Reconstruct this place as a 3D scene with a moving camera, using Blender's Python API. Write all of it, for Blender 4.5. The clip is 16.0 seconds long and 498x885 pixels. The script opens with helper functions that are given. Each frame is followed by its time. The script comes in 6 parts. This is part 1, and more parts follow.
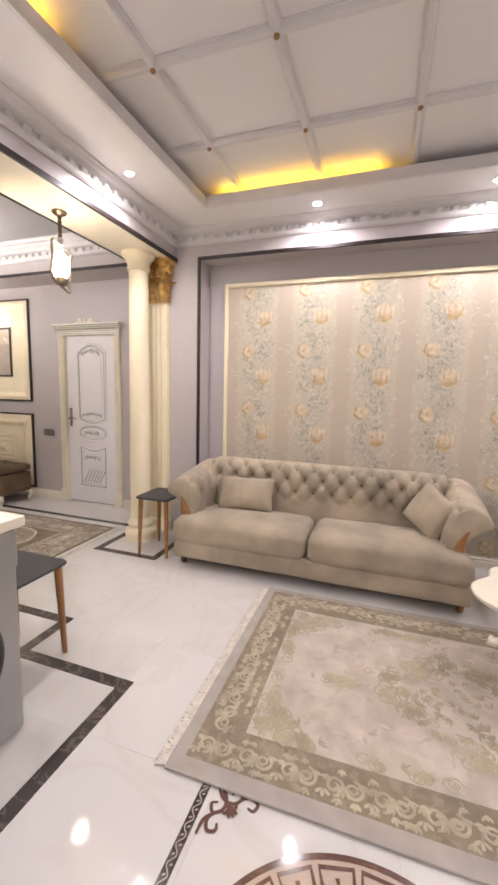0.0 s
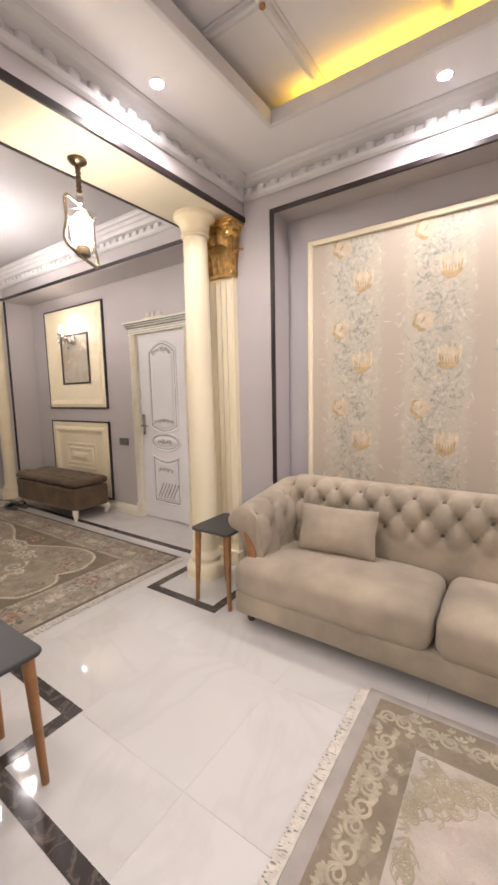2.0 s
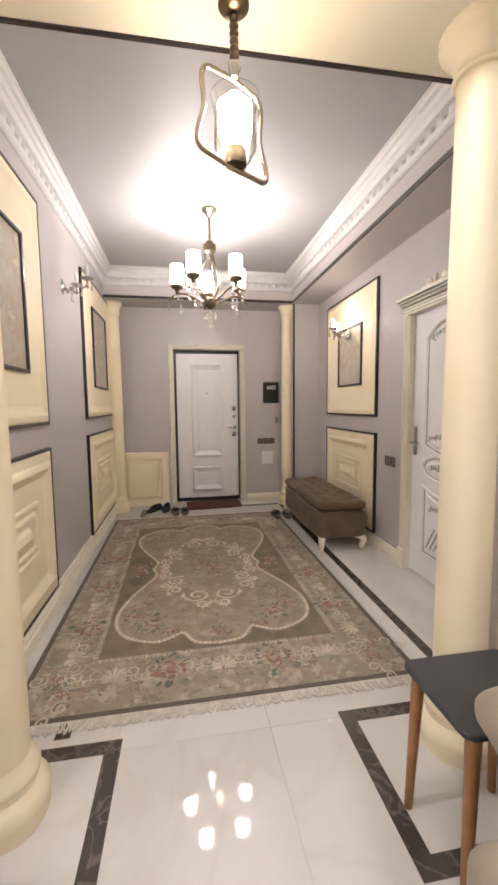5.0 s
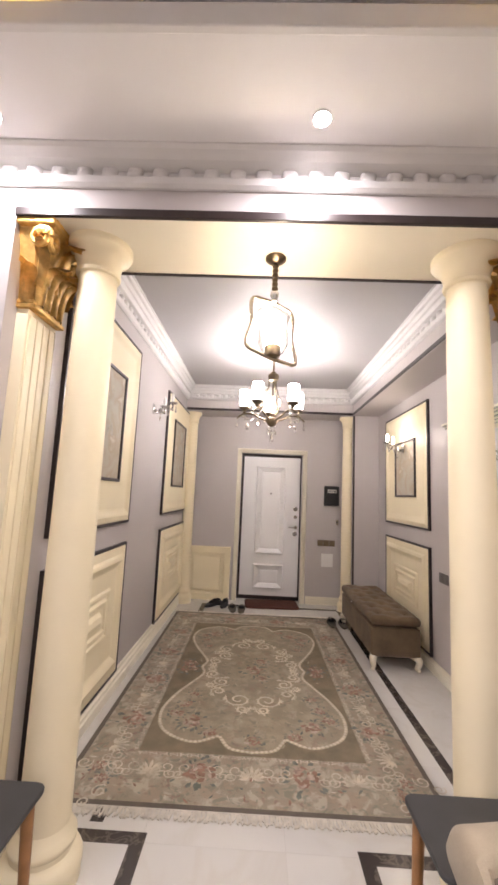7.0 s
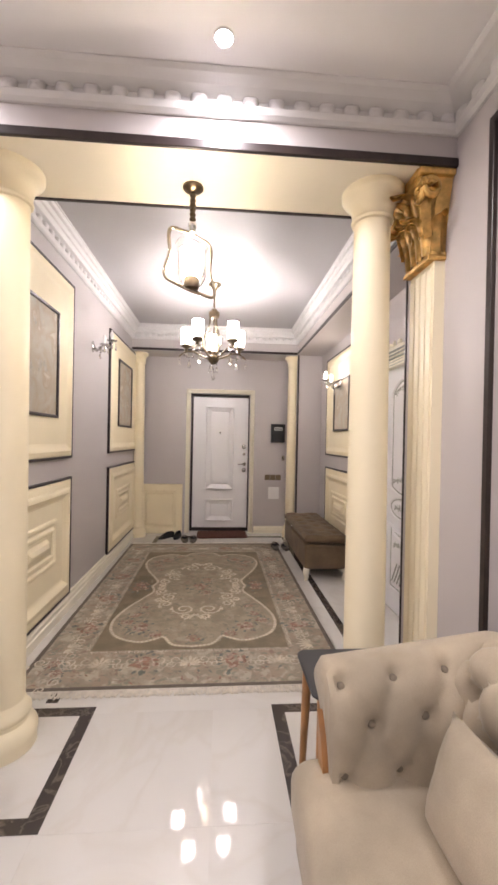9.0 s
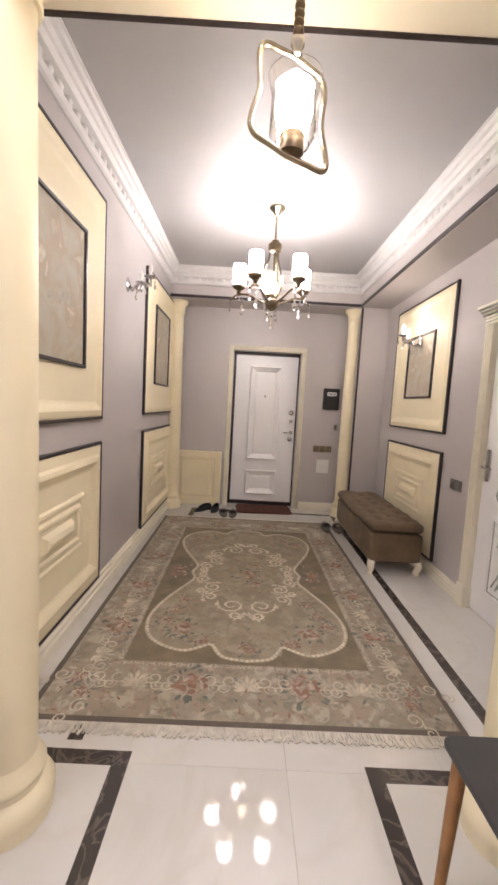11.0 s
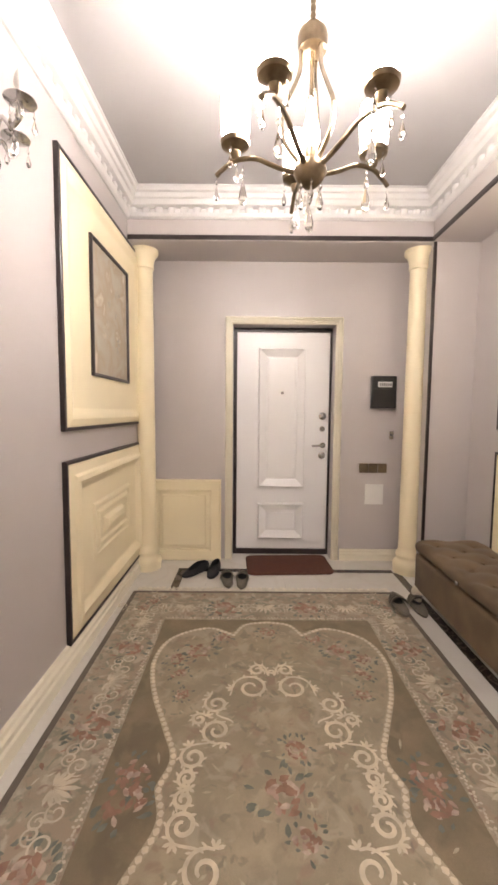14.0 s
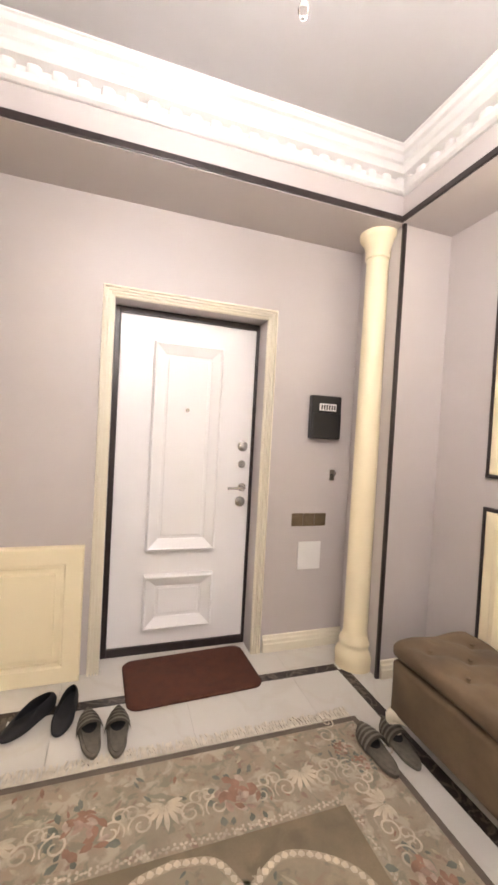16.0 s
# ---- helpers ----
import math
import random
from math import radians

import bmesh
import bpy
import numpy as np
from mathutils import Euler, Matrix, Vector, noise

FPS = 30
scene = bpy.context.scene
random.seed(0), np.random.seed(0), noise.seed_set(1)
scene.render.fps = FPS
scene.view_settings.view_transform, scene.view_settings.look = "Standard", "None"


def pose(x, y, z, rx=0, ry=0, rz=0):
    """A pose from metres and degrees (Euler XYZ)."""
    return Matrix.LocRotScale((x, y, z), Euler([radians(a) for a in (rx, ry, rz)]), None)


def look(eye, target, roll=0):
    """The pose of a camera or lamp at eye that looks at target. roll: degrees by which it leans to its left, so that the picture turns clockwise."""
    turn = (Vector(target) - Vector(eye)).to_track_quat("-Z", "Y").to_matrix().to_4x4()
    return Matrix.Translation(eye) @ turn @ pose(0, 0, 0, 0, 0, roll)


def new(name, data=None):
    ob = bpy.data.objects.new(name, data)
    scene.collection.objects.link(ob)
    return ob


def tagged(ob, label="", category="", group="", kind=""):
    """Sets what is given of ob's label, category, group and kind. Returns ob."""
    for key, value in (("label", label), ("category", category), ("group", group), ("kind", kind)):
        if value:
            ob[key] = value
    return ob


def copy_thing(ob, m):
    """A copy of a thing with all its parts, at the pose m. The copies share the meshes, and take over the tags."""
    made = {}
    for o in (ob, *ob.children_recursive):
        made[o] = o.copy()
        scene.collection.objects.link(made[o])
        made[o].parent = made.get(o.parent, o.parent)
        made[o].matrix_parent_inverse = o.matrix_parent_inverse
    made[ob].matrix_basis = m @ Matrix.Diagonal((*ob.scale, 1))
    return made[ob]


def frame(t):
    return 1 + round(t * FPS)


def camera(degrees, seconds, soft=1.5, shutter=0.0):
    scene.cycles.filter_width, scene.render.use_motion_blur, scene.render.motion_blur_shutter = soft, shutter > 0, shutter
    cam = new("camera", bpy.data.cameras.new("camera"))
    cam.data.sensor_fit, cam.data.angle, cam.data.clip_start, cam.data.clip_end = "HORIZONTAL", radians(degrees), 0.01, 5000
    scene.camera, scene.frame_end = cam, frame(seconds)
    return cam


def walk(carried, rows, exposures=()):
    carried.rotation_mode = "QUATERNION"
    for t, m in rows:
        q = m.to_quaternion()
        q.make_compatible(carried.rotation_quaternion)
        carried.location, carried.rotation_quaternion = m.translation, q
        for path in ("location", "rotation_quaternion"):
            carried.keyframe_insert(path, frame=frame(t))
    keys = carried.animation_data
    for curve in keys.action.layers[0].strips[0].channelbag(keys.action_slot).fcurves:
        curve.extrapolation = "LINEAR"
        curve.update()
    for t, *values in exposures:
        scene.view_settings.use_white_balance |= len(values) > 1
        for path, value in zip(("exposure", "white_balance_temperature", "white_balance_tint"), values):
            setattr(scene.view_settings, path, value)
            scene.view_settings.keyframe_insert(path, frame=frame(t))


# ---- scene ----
cam = camera(64.6, 16.0, soft=2.9)
PATH = [
    (0, (0.443, 0.279, 1.384), (-0.207, 2.154, 1.134), 1.4),
    (0.5, (0.407, 0.489, 1.368), (-0.298, 2.343, 1.11), 1.0),
    (1, (0.321, 0.713, 1.37), (-0.5, 2.519, 1.115), 0.2),
    (1.5, (0.295, 0.971, 1.361), (-0.689, 2.695, 1.117), -0.8),
    (2, (0.233, 1.2, 1.345), (-0.901, 2.829, 1.102), -1.2),
    (2.5, (0.116, 1.45, 1.324), (-1.167, 2.965, 1.083), -0.9),
    (3, (0.036, 1.688, 1.308), (-1.405, 3.054, 1.067), -0.5),
    (3.5, (-0.057, 1.887, 1.303), (-1.646, 3.075, 1.049), -0.2),
    (4, (-0.22, 2.055, 1.284), (-1.945, 3.033, 1.021), -0.2),
    (4.5, (-0.341, 2.181, 1.279), (-2.201, 2.874, 1.034), -0.3),
    (5, (-0.394, 2.324, 1.326), (-2.358, 2.65, 1.138), -0.6),
    (5.2, (-0.396, 2.348, 1.325), (-2.382, 2.528, 1.177), -0.6),
    (7.3, (0.052, 2.538, 1.482), (-1.926, 2.51, 1.779), 2.9),
    (7.5, (0.091, 2.592, 1.478), (-1.887, 2.643, 1.766), 2.6),
    (8, (0.167, 2.676, 1.456), (-1.812, 2.877, 1.664), 1.8),
    (8.5, (0.181, 2.693, 1.414), (-1.806, 2.908, 1.501), 1.2),
    (9, (0.143, 2.659, 1.382), (-1.852, 2.804, 1.372), 1.1),
    (9.5, (0.031, 2.581, 1.38), (-1.966, 2.665, 1.322), 1.5),
    (10, (-0.108, 2.494, 1.377), (-2.105, 2.553, 1.289), 2.2),
    (10.2, (-0.17, 2.478, 1.391), (-2.166, 2.523, 1.277), 2.5),
    (12.3, (-1.244, 2.376, 1.298), (-3.23, 2.39, 1.066), 3.1),
    (12.5, (-1.359, 2.397, 1.311), (-3.346, 2.4, 1.083), 2.8),
    (13, (-1.646, 2.408, 1.3), (-3.634, 2.4, 1.081), 2.0),
    (13.5, (-1.972, 2.359, 1.304), (-3.962, 2.368, 1.106), 0.9),
    (14, (-2.287, 2.367, 1.322), (-4.281, 2.362, 1.165), 0.5),
    (14.5, (-2.581, 2.33, 1.342), (-4.578, 2.387, 1.243), 1.1),
    (15, (-2.872, 2.222, 1.364), (-4.863, 2.4, 1.291), 1.7),
    (15.5, (-3.173, 2.228, 1.356), (-5.14, 2.583, 1.299), 2.4),
    (16, (-3.455, 2.261, 1.371), (-5.353, 2.891, 1.324), 3.1),
]
walk(cam, [(t, look(eye, target, roll)) for t, eye, target, roll in PATH], exposures=[(0, 1.38, 6600, 16), (1.2, 1.42, 6600, 16), (3, 1.35, 6700, 15), (5.2, 1.38, 6700, 15), (7.3, 1.47, 6650, 17), (10.2, 1.4, 6600, 16), (12.3, 1.6, 6950, 16), (13.6, 1.83, 7000, 16), (15, 1.94, 6800, 15), (16, 2.3, 6700, 15)])

# ---- light ----
world = bpy.data.worlds.new("world")
scene.world = world
world.use_nodes = True
world.node_tree.nodes["Background"].inputs[0].default_value = (0.9, 0.93, 1.0, 1)
world.node_tree.nodes["Background"].inputs[1].default_value = 0.02

HALL_W, LIV_W, PEND_W, SHADE_E = 0.12, 14.6, 0.25, 22.0
WHITE = (1.0, 0.955, 0.93)
COOL = (1.0, 0.975, 1.0)
WARM = (1.0, 0.83, 0.62)


def lamp(name, kind, loc, power, color, radius=0.04, spot=150, aim=None):
    d = bpy.data.lights.new(name, kind)
    d.energy, d.color = power, color
    if kind == "SPOT":
        d.spot_size, d.spot_blend, d.shadow_soft_size = radians(spot), 0.75, radius
    elif kind == "POINT":
        d.shadow_soft_size = radius
    o = new(name, d)
    o.location = loc
    return o


# ---- mesh helpers ----
def part(name, bm, material, parent=None, label="", smooth=False):
    me = bpy.data.meshes.new(name)
    bmesh.ops.recalc_face_normals(bm, faces=bm.faces)
    bm.to_mesh(me)
    bm.free()
    me.materials.append(material)
    if smooth:
        for p in me.polygons:
            p.use_smooth = True
        me.set_sharp_from_angle(angle=radians(42))
    ob = new(name, me)
    if parent:
        ob.parent = parent
    if label:
        tagged(ob, label)
    return ob


def structure(name, bm, material, label="", category="", parent=None, smooth=False):
    ob = part(name, bm, material, parent, label, smooth)
    return tagged(ob, label, category, kind="structure") if not parent else ob


def thing(name, loc, label, category, group="", rz=0):
    ob = new(name)
    ob.empty_display_size = 0.1
    ob.matrix_basis = pose(*loc, 0, 0, rz)
    return tagged(ob, label, category, group)


def box(bm, x0, x1, y0, y1, z0, z1, bev=0.0, seg=2):
    r = bmesh.ops.create_cube(bm, size=1)
    vs = r["verts"]
    for v in vs:
        v.co = Vector(((x0 + x1) / 2 + v.co.x * (x1 - x0), (y0 + y1) / 2 + v.co.y * (y1 - y0), (z0 + z1) / 2 + v.co.z * (z1 - z0)))
    if bev:
        es = list({e for v in vs for e in v.link_edges})
        bmesh.ops.bevel(bm, geom=es, offset=bev, segments=seg, affect="EDGES", profile=0.5)
    return bm


def boxes(*rows, bev=0.0):
    bm = bmesh.new()
    for r in rows:
        box(bm, *r, bev=bev)
    return bm


def lathe(bm, prof, cx=0, cy=0, n=24, cap=True):
    rings = []
    for r, z in prof:
        rings.append([bm.verts.new((cx + r * math.cos(2 * math.pi * k / n), cy + r * math.sin(2 * math.pi * k / n), z)) for k in range(n)])
    for a, b in zip(rings, rings[1:]):
        for k in range(n):
            bm.faces.new((a[k], a[(k + 1) % n], b[(k + 1) % n], b[k]))
    if cap:
        bm.faces.new(rings[0])
        bm.faces.new(rings[-1])
    return bm


def tube(bm, pts, r, n=8, closed=False, flat=1.0, taper=None):
    pts = [Vector(p) for p in pts]
    rings, up = [], None
    for i, p in enumerate(pts):
        a = pts[i - 1] if (i > 0 or closed) else p
        b = pts[(i + 1) % len(pts)] if (i < len(pts) - 1 or closed) else p
        d = (b - a).normalized()
        if up is None:
            up = d.orthogonal().normalized()
        up = (up - d * up.dot(d)).normalized()
        side = d.cross(up)
        rr = r * (taper[i] if taper else 1)
        rings.append([bm.verts.new(p + up * rr * math.cos(2 * math.pi * k / n) + side * rr * flat * math.sin(2 * math.pi * k / n)) for k in range(n)])
    m = len(rings)
    for i in range(m if closed else m - 1):
        a, b = rings[i], rings[(i + 1) % m]
        for k in range(n):
            bm.faces.new((a[k], a[(k + 1) % n], b[(k + 1) % n], b[k]))
    if not closed:
        bm.faces.new(rings[0])
        bm.faces.new(rings[-1])
    return bm


def smooth_line(ctrl, n=10, closed=False):
    """A Catmull-Rom line through a few control points."""
    c = [Vector(p) for p in ctrl]
    m, out = len(c), []
    for i in range(m if closed else m - 1):
        p0 = c[(i - 1) % m] if (closed or i > 0) else c[0] * 2 - c[1]
        p1, p2 = c[i], c[(i + 1) % m]
        p3 = c[(i + 2) % m] if (closed or i + 2 < m) else c[-1] * 2 - c[-2]
        for k in range(n):
            t = k / n
            out.append(0.5 * ((2 * p1) + (p2 - p0) * t + (2 * p0 - 5 * p1 + 4 * p2 - p3) * t * t + (3 * p1 - p0 - 3 * p2 + p3) * t ** 3))
    if not closed:
        out.append(c[-1])
    return out


def prism(bm, poly, to3, h0, h1):
    """A flat outline given thickness: to3(u, v, h) places it."""
    a = [bm.verts.new(to3(u, v, h0)) for u, v in poly]
    b = [bm.verts.new(to3(u, v, h1)) for u, v in poly]
    n = len(poly)
    for k in range(n):
        bm.faces.new((a[k], a[(k + 1) % n], b[(k + 1) % n], b[k]))
    bm.faces.new(a)
    bm.faces.new(b)
    return bm


def nested(bm, u0, u1, v0, v1, steps, to3, fill=True):
    """Moulding: rectangles set one in another, steps of (inset, height)."""
    rings = []
    for i, h in steps:
        rings.append([bm.verts.new(to3(u, v, h)) for u, v in ((u0 + i, v0 + i), (u1 - i, v0 + i), (u1 - i, v1 - i), (u0 + i, v1 - i))])
    for a, b in zip(rings, rings[1:]):
        for k in range(4):
            bm.faces.new((a[k], a[(k + 1) % 4], b[(k + 1) % 4], b[k]))
    if fill:
        bm.faces.new(rings[-1])
    return bm


def nested_poly(bm, poly, steps, to3, fill=True):
    """Moulding round any outline: steps of (metres inwards, height)."""
    n = len(poly)
    cu, cv = sum(p[0] for p in poly) / n, sum(p[1] for p in poly) / n
    hu, hv = max(abs(p[0] - cu) for p in poly), max(abs(p[1] - cv) for p in poly)
    rings = []
    for i, h in steps:
        rings.append([bm.verts.new(to3(cu + (u - cu) * (1 - i / hu), cv + (v - cv) * (1 - i / hv), h)) for u, v in poly])
    for a, b in zip(rings, rings[1:]):
        for k in range(n):
            bm.faces.new((a[k], a[(k + 1) % n], b[(k + 1) % n], b[k]))
    if fill:
        bm.faces.new(rings[-1])
    return bm


def run(bm, prof, p, q, out, miter0=0, miter1=0):
    """A moulding's profile of (distance from the wall, height) drawn from p to q; out: the way off the wall. Miters: -1, 0 or 1 ends."""
    p, q, out = Vector((*p, 0)), Vector((*q, 0)), Vector((*out, 0))
    d = (q - p).normalized()
    a = [bm.verts.new(p + out * o + d * o * miter0 + Vector((0, 0, z))) for o, z in prof]
    b = [bm.verts.new(q + out * o - d * o * miter1 + Vector((0, 0, z))) for o, z in prof]
    n = len(prof)
    for k in range(n):
        bm.faces.new((a[k], a[(k + 1) % n], b[(k + 1) % n], b[k]))
    if not miter0:
        bm.faces.new(a)
    if not miter1:
        bm.faces.new(b)


def ribbon(bm, pts, w, z, closed=False, ends=True):
    """A flat band of the rug's pile along a line."""
    pts = [Vector((p[0], p[1])) for p in pts]
    m, rows = len(pts), []
    for i, p in enumerate(pts):
        a = pts[i - 1] if (i or closed) else p
        b = pts[(i + 1) % m] if (i < m - 1 or closed) else p
        d = (b - a)
        d = d.normalized() if d.length > 1e-9 else Vector((1, 0))
        s = Vector((-d.y, d.x)) * w / 2
        if ends and not closed:
            s *= 0.35 + 0.65 * math.sin(math.pi * (0.12 + 0.76 * i / (m - 1)))
        zi = z + 0.000005 * i
        rows.append((bm.verts.new((p.x + s.x, p.y + s.y, zi)), bm.verts.new((p.x - s.x, p.y - s.y, zi))))
    for i in range(m if closed else m - 1):
        a, b = rows[i], rows[(i + 1) % m]
        bm.faces.new((a[0], a[1], b[1], b[0]))


def spiral(cx, cy, r, turns=1.4, start=0.0, hand=1, n=26):
    return [(cx + r * (1 - 0.78 * k / n) * math.cos(start + hand * 2 * math.pi * turns * k / n), cy + r * (1 - 0.78 * k / n) * math.sin(start + hand * 2 * math.pi * turns * k / n)) for k in range(n + 1)]


def petal(bm, cx, cy, ang, r0, r1, w, z):
    c, s = math.cos(ang), math.sin(ang)
    pts = [(r0, 0), (r0 + (r1 - r0) * 0.35, w * 0.42), (r0 + (r1 - r0) * 0.7, w * 0.5), (r1, 0), (r0 + (r1 - r0) * 0.7, -w * 0.5), (r0 + (r1 - r0) * 0.35, -w * 0.42)]
    bm.faces.new([bm.verts.new((cx + c * a - s * b, cy + s * a + c * b, z)) for a, b in pts])


def wall_x(x0):
    return lambda u, v, h: (x0 + h, u, v)


def wall_left(y0):
    return lambda u, v, h: (u, y0 + h, v)


def wall_right(y0):
    return lambda u, v, h: (u, y0 - h, v)


# ---- materials ----
def material(name, base, rough=0.5, metal=0.0, var=0.08, scale=6.0, bump=0.0, bump_scale=120.0, coat=0.0, spread=0.0, fine=0.0, sheen=0.0, bump_dist=0.002):
    m = bpy.data.materials.new(name)
    m.use_nodes = True
    nt = m.node_tree
    b = nt.nodes["Principled BSDF"]
    b.inputs["Roughness"].default_value, b.inputs["Metallic"].default_value = rough, metal
    b.inputs["Coat Weight"].default_value, b.inputs["Coat Roughness"].default_value = coat, 0.06
    b.inputs["Sheen Weight"].default_value = sheen
    co = nt.nodes.new("ShaderNodeTexCoord")
    nz = nt.nodes.new("ShaderNodeTexNoise")
    nz.inputs["Scale"].default_value, nz.inputs["Detail"].default_value = scale, 5
    nt.links.new(co.outputs["Object"], nz.inputs["Vector"])
    n2 = nt.nodes.new("ShaderNodeTexNoise")
    n2.inputs["Scale"].default_value, n2.inputs["Detail"].default_value = bump_scale, 4
    nt.links.new(co.outputs["Object"], n2.inputs["Vector"])
    ramp = nt.nodes.new("ShaderNodeValToRGB")
    ramp.color_ramp.elements[0].position, ramp.color_ramp.elements[1].position = 0.3, 0.7
    ramp.color_ramp.elements[0].color = (*[c * (1 - var) for c in base], 1)
    ramp.color_ramp.elements[1].color = (*[min(1, c * (1 + var)) for c in base], 1)
    nt.links.new(nz.outputs["Fac"], ramp.inputs["Fac"])
    last = ramp.outputs["Color"]
    if fine:
        mx = nt.nodes.new("ShaderNodeMix")
        mx.data_type, mx.blend_type = "RGBA", "OVERLAY"
        mx.inputs["Factor"].default_value = fine
        nt.links.new(last, mx.inputs[6])
        nt.links.new(n2.outputs["Fac"], mx.inputs[7])
        last = mx.outputs[2]
    if spread:
        info = nt.nodes.new("ShaderNodeObjectInfo")
        mr = nt.nodes.new("ShaderNodeMapRange")
        mr.inputs["To Min"].default_value, mr.inputs["To Max"].default_value = 1 - spread, 1 + spread
        nt.links.new(info.outputs["Random"], mr.inputs["Value"])
        hv = nt.nodes.new("ShaderNodeHueSaturation")
        nt.links.new(mr.outputs["Result"], hv.inputs["Value"])
        nt.links.new(last, hv.inputs["Color"])
        last = hv.outputs["Color"]
    nt.links.new(last, b.inputs["Base Color"])
    rr = nt.nodes.new("ShaderNodeMapRange")
    rr.inputs["To Min"].default_value, rr.inputs["To Max"].default_value = max(0.02, rough * 0.85), min(1, rough * 1.15)
    nt.links.new(nz.outputs["Fac"], rr.inputs["Value"])
    nt.links.new(rr.outputs["Result"], b.inputs["Roughness"])
    if bump:
        bp = nt.nodes.new("ShaderNodeBump")
        bp.inputs["Strength"].default_value, bp.inputs["Distance"].default_value = bump, bump_dist
        nt.links.new(n2.outputs["Fac"], bp.inputs["Height"])
        nt.links.new(bp.outputs["Normal"], b.inputs["Normal"])
    return m


def glow(name, color, strength):
    m = bpy.data.materials.new(name)
    m.use_nodes = True
    b = m.node_tree.nodes["Principled BSDF"]
    b.inputs["Base Color"].default_value = (*color, 1)
    b.inputs["Emission Color"].default_value = (*color, 1)
    b.inputs["Emission Strength"].default_value = strength
    return m


def glass(name, color=(1, 1, 1), rough=0.02):
    m = bpy.data.materials.new(name)
    m.use_nodes = True
    b = m.node_tree.nodes["Principled BSDF"]
    b.inputs["Base Color"].default_value = (*color, 1)
    b.inputs["Transmission Weight"].default_value = 1
    b.inputs["Roughness"].default_value, b.inputs["IOR"].default_value = rough, 1.45
    return m


def marble(name, base, vein, rough=0.05, amount=0.5, scale=1.6):
    m = material(name, base, rough, var=0.03, scale=2.0, spread=0.02)
    nt = m.node_tree
    b = nt.nodes["Principled BSDF"]
    old = b.inputs["Base Color"].links[0].from_socket
    co = nt.nodes.new("ShaderNodeTexCoord")
    info = nt.nodes.new("ShaderNodeObjectInfo")
    add = nt.nodes.new("ShaderNodeVectorMath")
    mul = nt.nodes.new("ShaderNodeMath")
    mul.operation = "MULTIPLY"
    mul.inputs[1].default_value = 37.0
    nt.links.new(info.outputs["Random"], mul.inputs[0])
    nt.links.new(co.outputs["Object"], add.inputs[0])
    nt.links.new(mul.outputs[0], add.inputs[1])
    nz = nt.nodes.new("ShaderNodeTexNoise")
    nz.inputs["Scale"].default_value, nz.inputs["Detail"].default_value, nz.inputs["Distortion"].default_value = scale, 6, 1.2
    nt.links.new(add.outputs[0], nz.inputs["Vector"])
    ramp = nt.nodes.new("ShaderNodeValToRGB")
    e = ramp.color_ramp.elements
    e[0].position, e[1].position = 0.47, 0.56
    e[0].color, e[1].color = (0, 0, 0, 1), (0, 0, 0, 1)
    mid = e.new(0.515)
    mid.color = (amount, amount, amount, 1)
    nt.links.new(nz.outputs["Fac"], ramp.inputs["Fac"])
    mx = nt.nodes.new("ShaderNodeMix")
    mx.data_type = "RGBA"
    mx.inputs[7].default_value = (*vein, 1)
    nt.links.new(ramp.outputs["Color"], mx.inputs["Factor"])
    nt.links.new(old, mx.inputs[6])
    nt.links.new(mx.outputs[2], b.inputs["Base Color"])
    return m


MAUVE = material("mauve_wall_paint", (0.50, 0.462, 0.456), 0.45, var=0.03, scale=1.5, bump=0.08, bump_scale=220)
CEIL = material("pale_lilac_ceiling_paint", (0.76, 0.745, 0.75), 0.5, var=0.02, scale=1.2, bump=0.05, bump_scale=150)
# white hall ceiling, its colour toned down to hold back the chandelier's glare
HALL_CEIL = material("glare_dimmed_ceiling_paint", (0.40, 0.388, 0.395), 0.5, var=0.02, scale=1.2, bump=0.05, bump_scale=150)
PLASTER = material("white_plaster_moulding", (0.66, 0.645, 0.64), 0.5, var=0.03, scale=9, bump=0.08, bump_scale=90)
CREAM = material("cream_paint", (0.85, 0.755, 0.54), 0.48, var=0.03, scale=4, bump=0.06, bump_scale=120)
CREAM_SOFFIT = material("cream_satin_soffit", (0.82, 0.76, 0.63), 0.5, var=0.03, scale=2, bump=0.03)
CASING = material("ivory_casing_paint", (0.80, 0.75, 0.62), 0.35, var=0.03, scale=8, bump=0.05)
BLACK = material("dark_brown_trim", (0.022, 0.014, 0.014), 0.36, var=0.3, scale=14, coat=0.08)
DOOR_WHITE = material("white_door_lacquer", (0.80, 0.79, 0.80), 0.3, var=0.015, scale=3, bump=0.03, bump_scale=80)
PATINA = material("grey_carving_patina", (0.34, 0.35, 0.31), 0.5, var=0.3, scale=40)
TILE = marble("polished_white_tile", (0.635, 0.615, 0.58), (0.55, 0.51, 0.45), 0.045, 0.32)
GROUT = material("grey_grout", (0.60, 0.57, 0.53), 0.8, var=0.1)
EMPERADOR = marble("dark_brown_marble", (0.055, 0.045, 0.04), (0.22, 0.18, 0.15), 0.1, 0.5, 9)
GOLD = material("antique_gold_leaf", (0.66, 0.42, 0.14), 0.38, metal=0.75, var=0.3, scale=24, bump=0.25, bump_scale=70, bump_dist=0.004)
BRASS = material("antique_brass", (0.19, 0.145, 0.095), 0.3, metal=1.0, var=0.25, scale=30)
BRASS_LIGHT = material("polished_brass", (0.34, 0.29, 0.215), 0.22, metal=1.0, var=0.15, scale=30)
CHROME = material("satin_chrome", (0.55, 0.54, 0.53), 0.22, metal=1.0, var=0.1, scale=40)
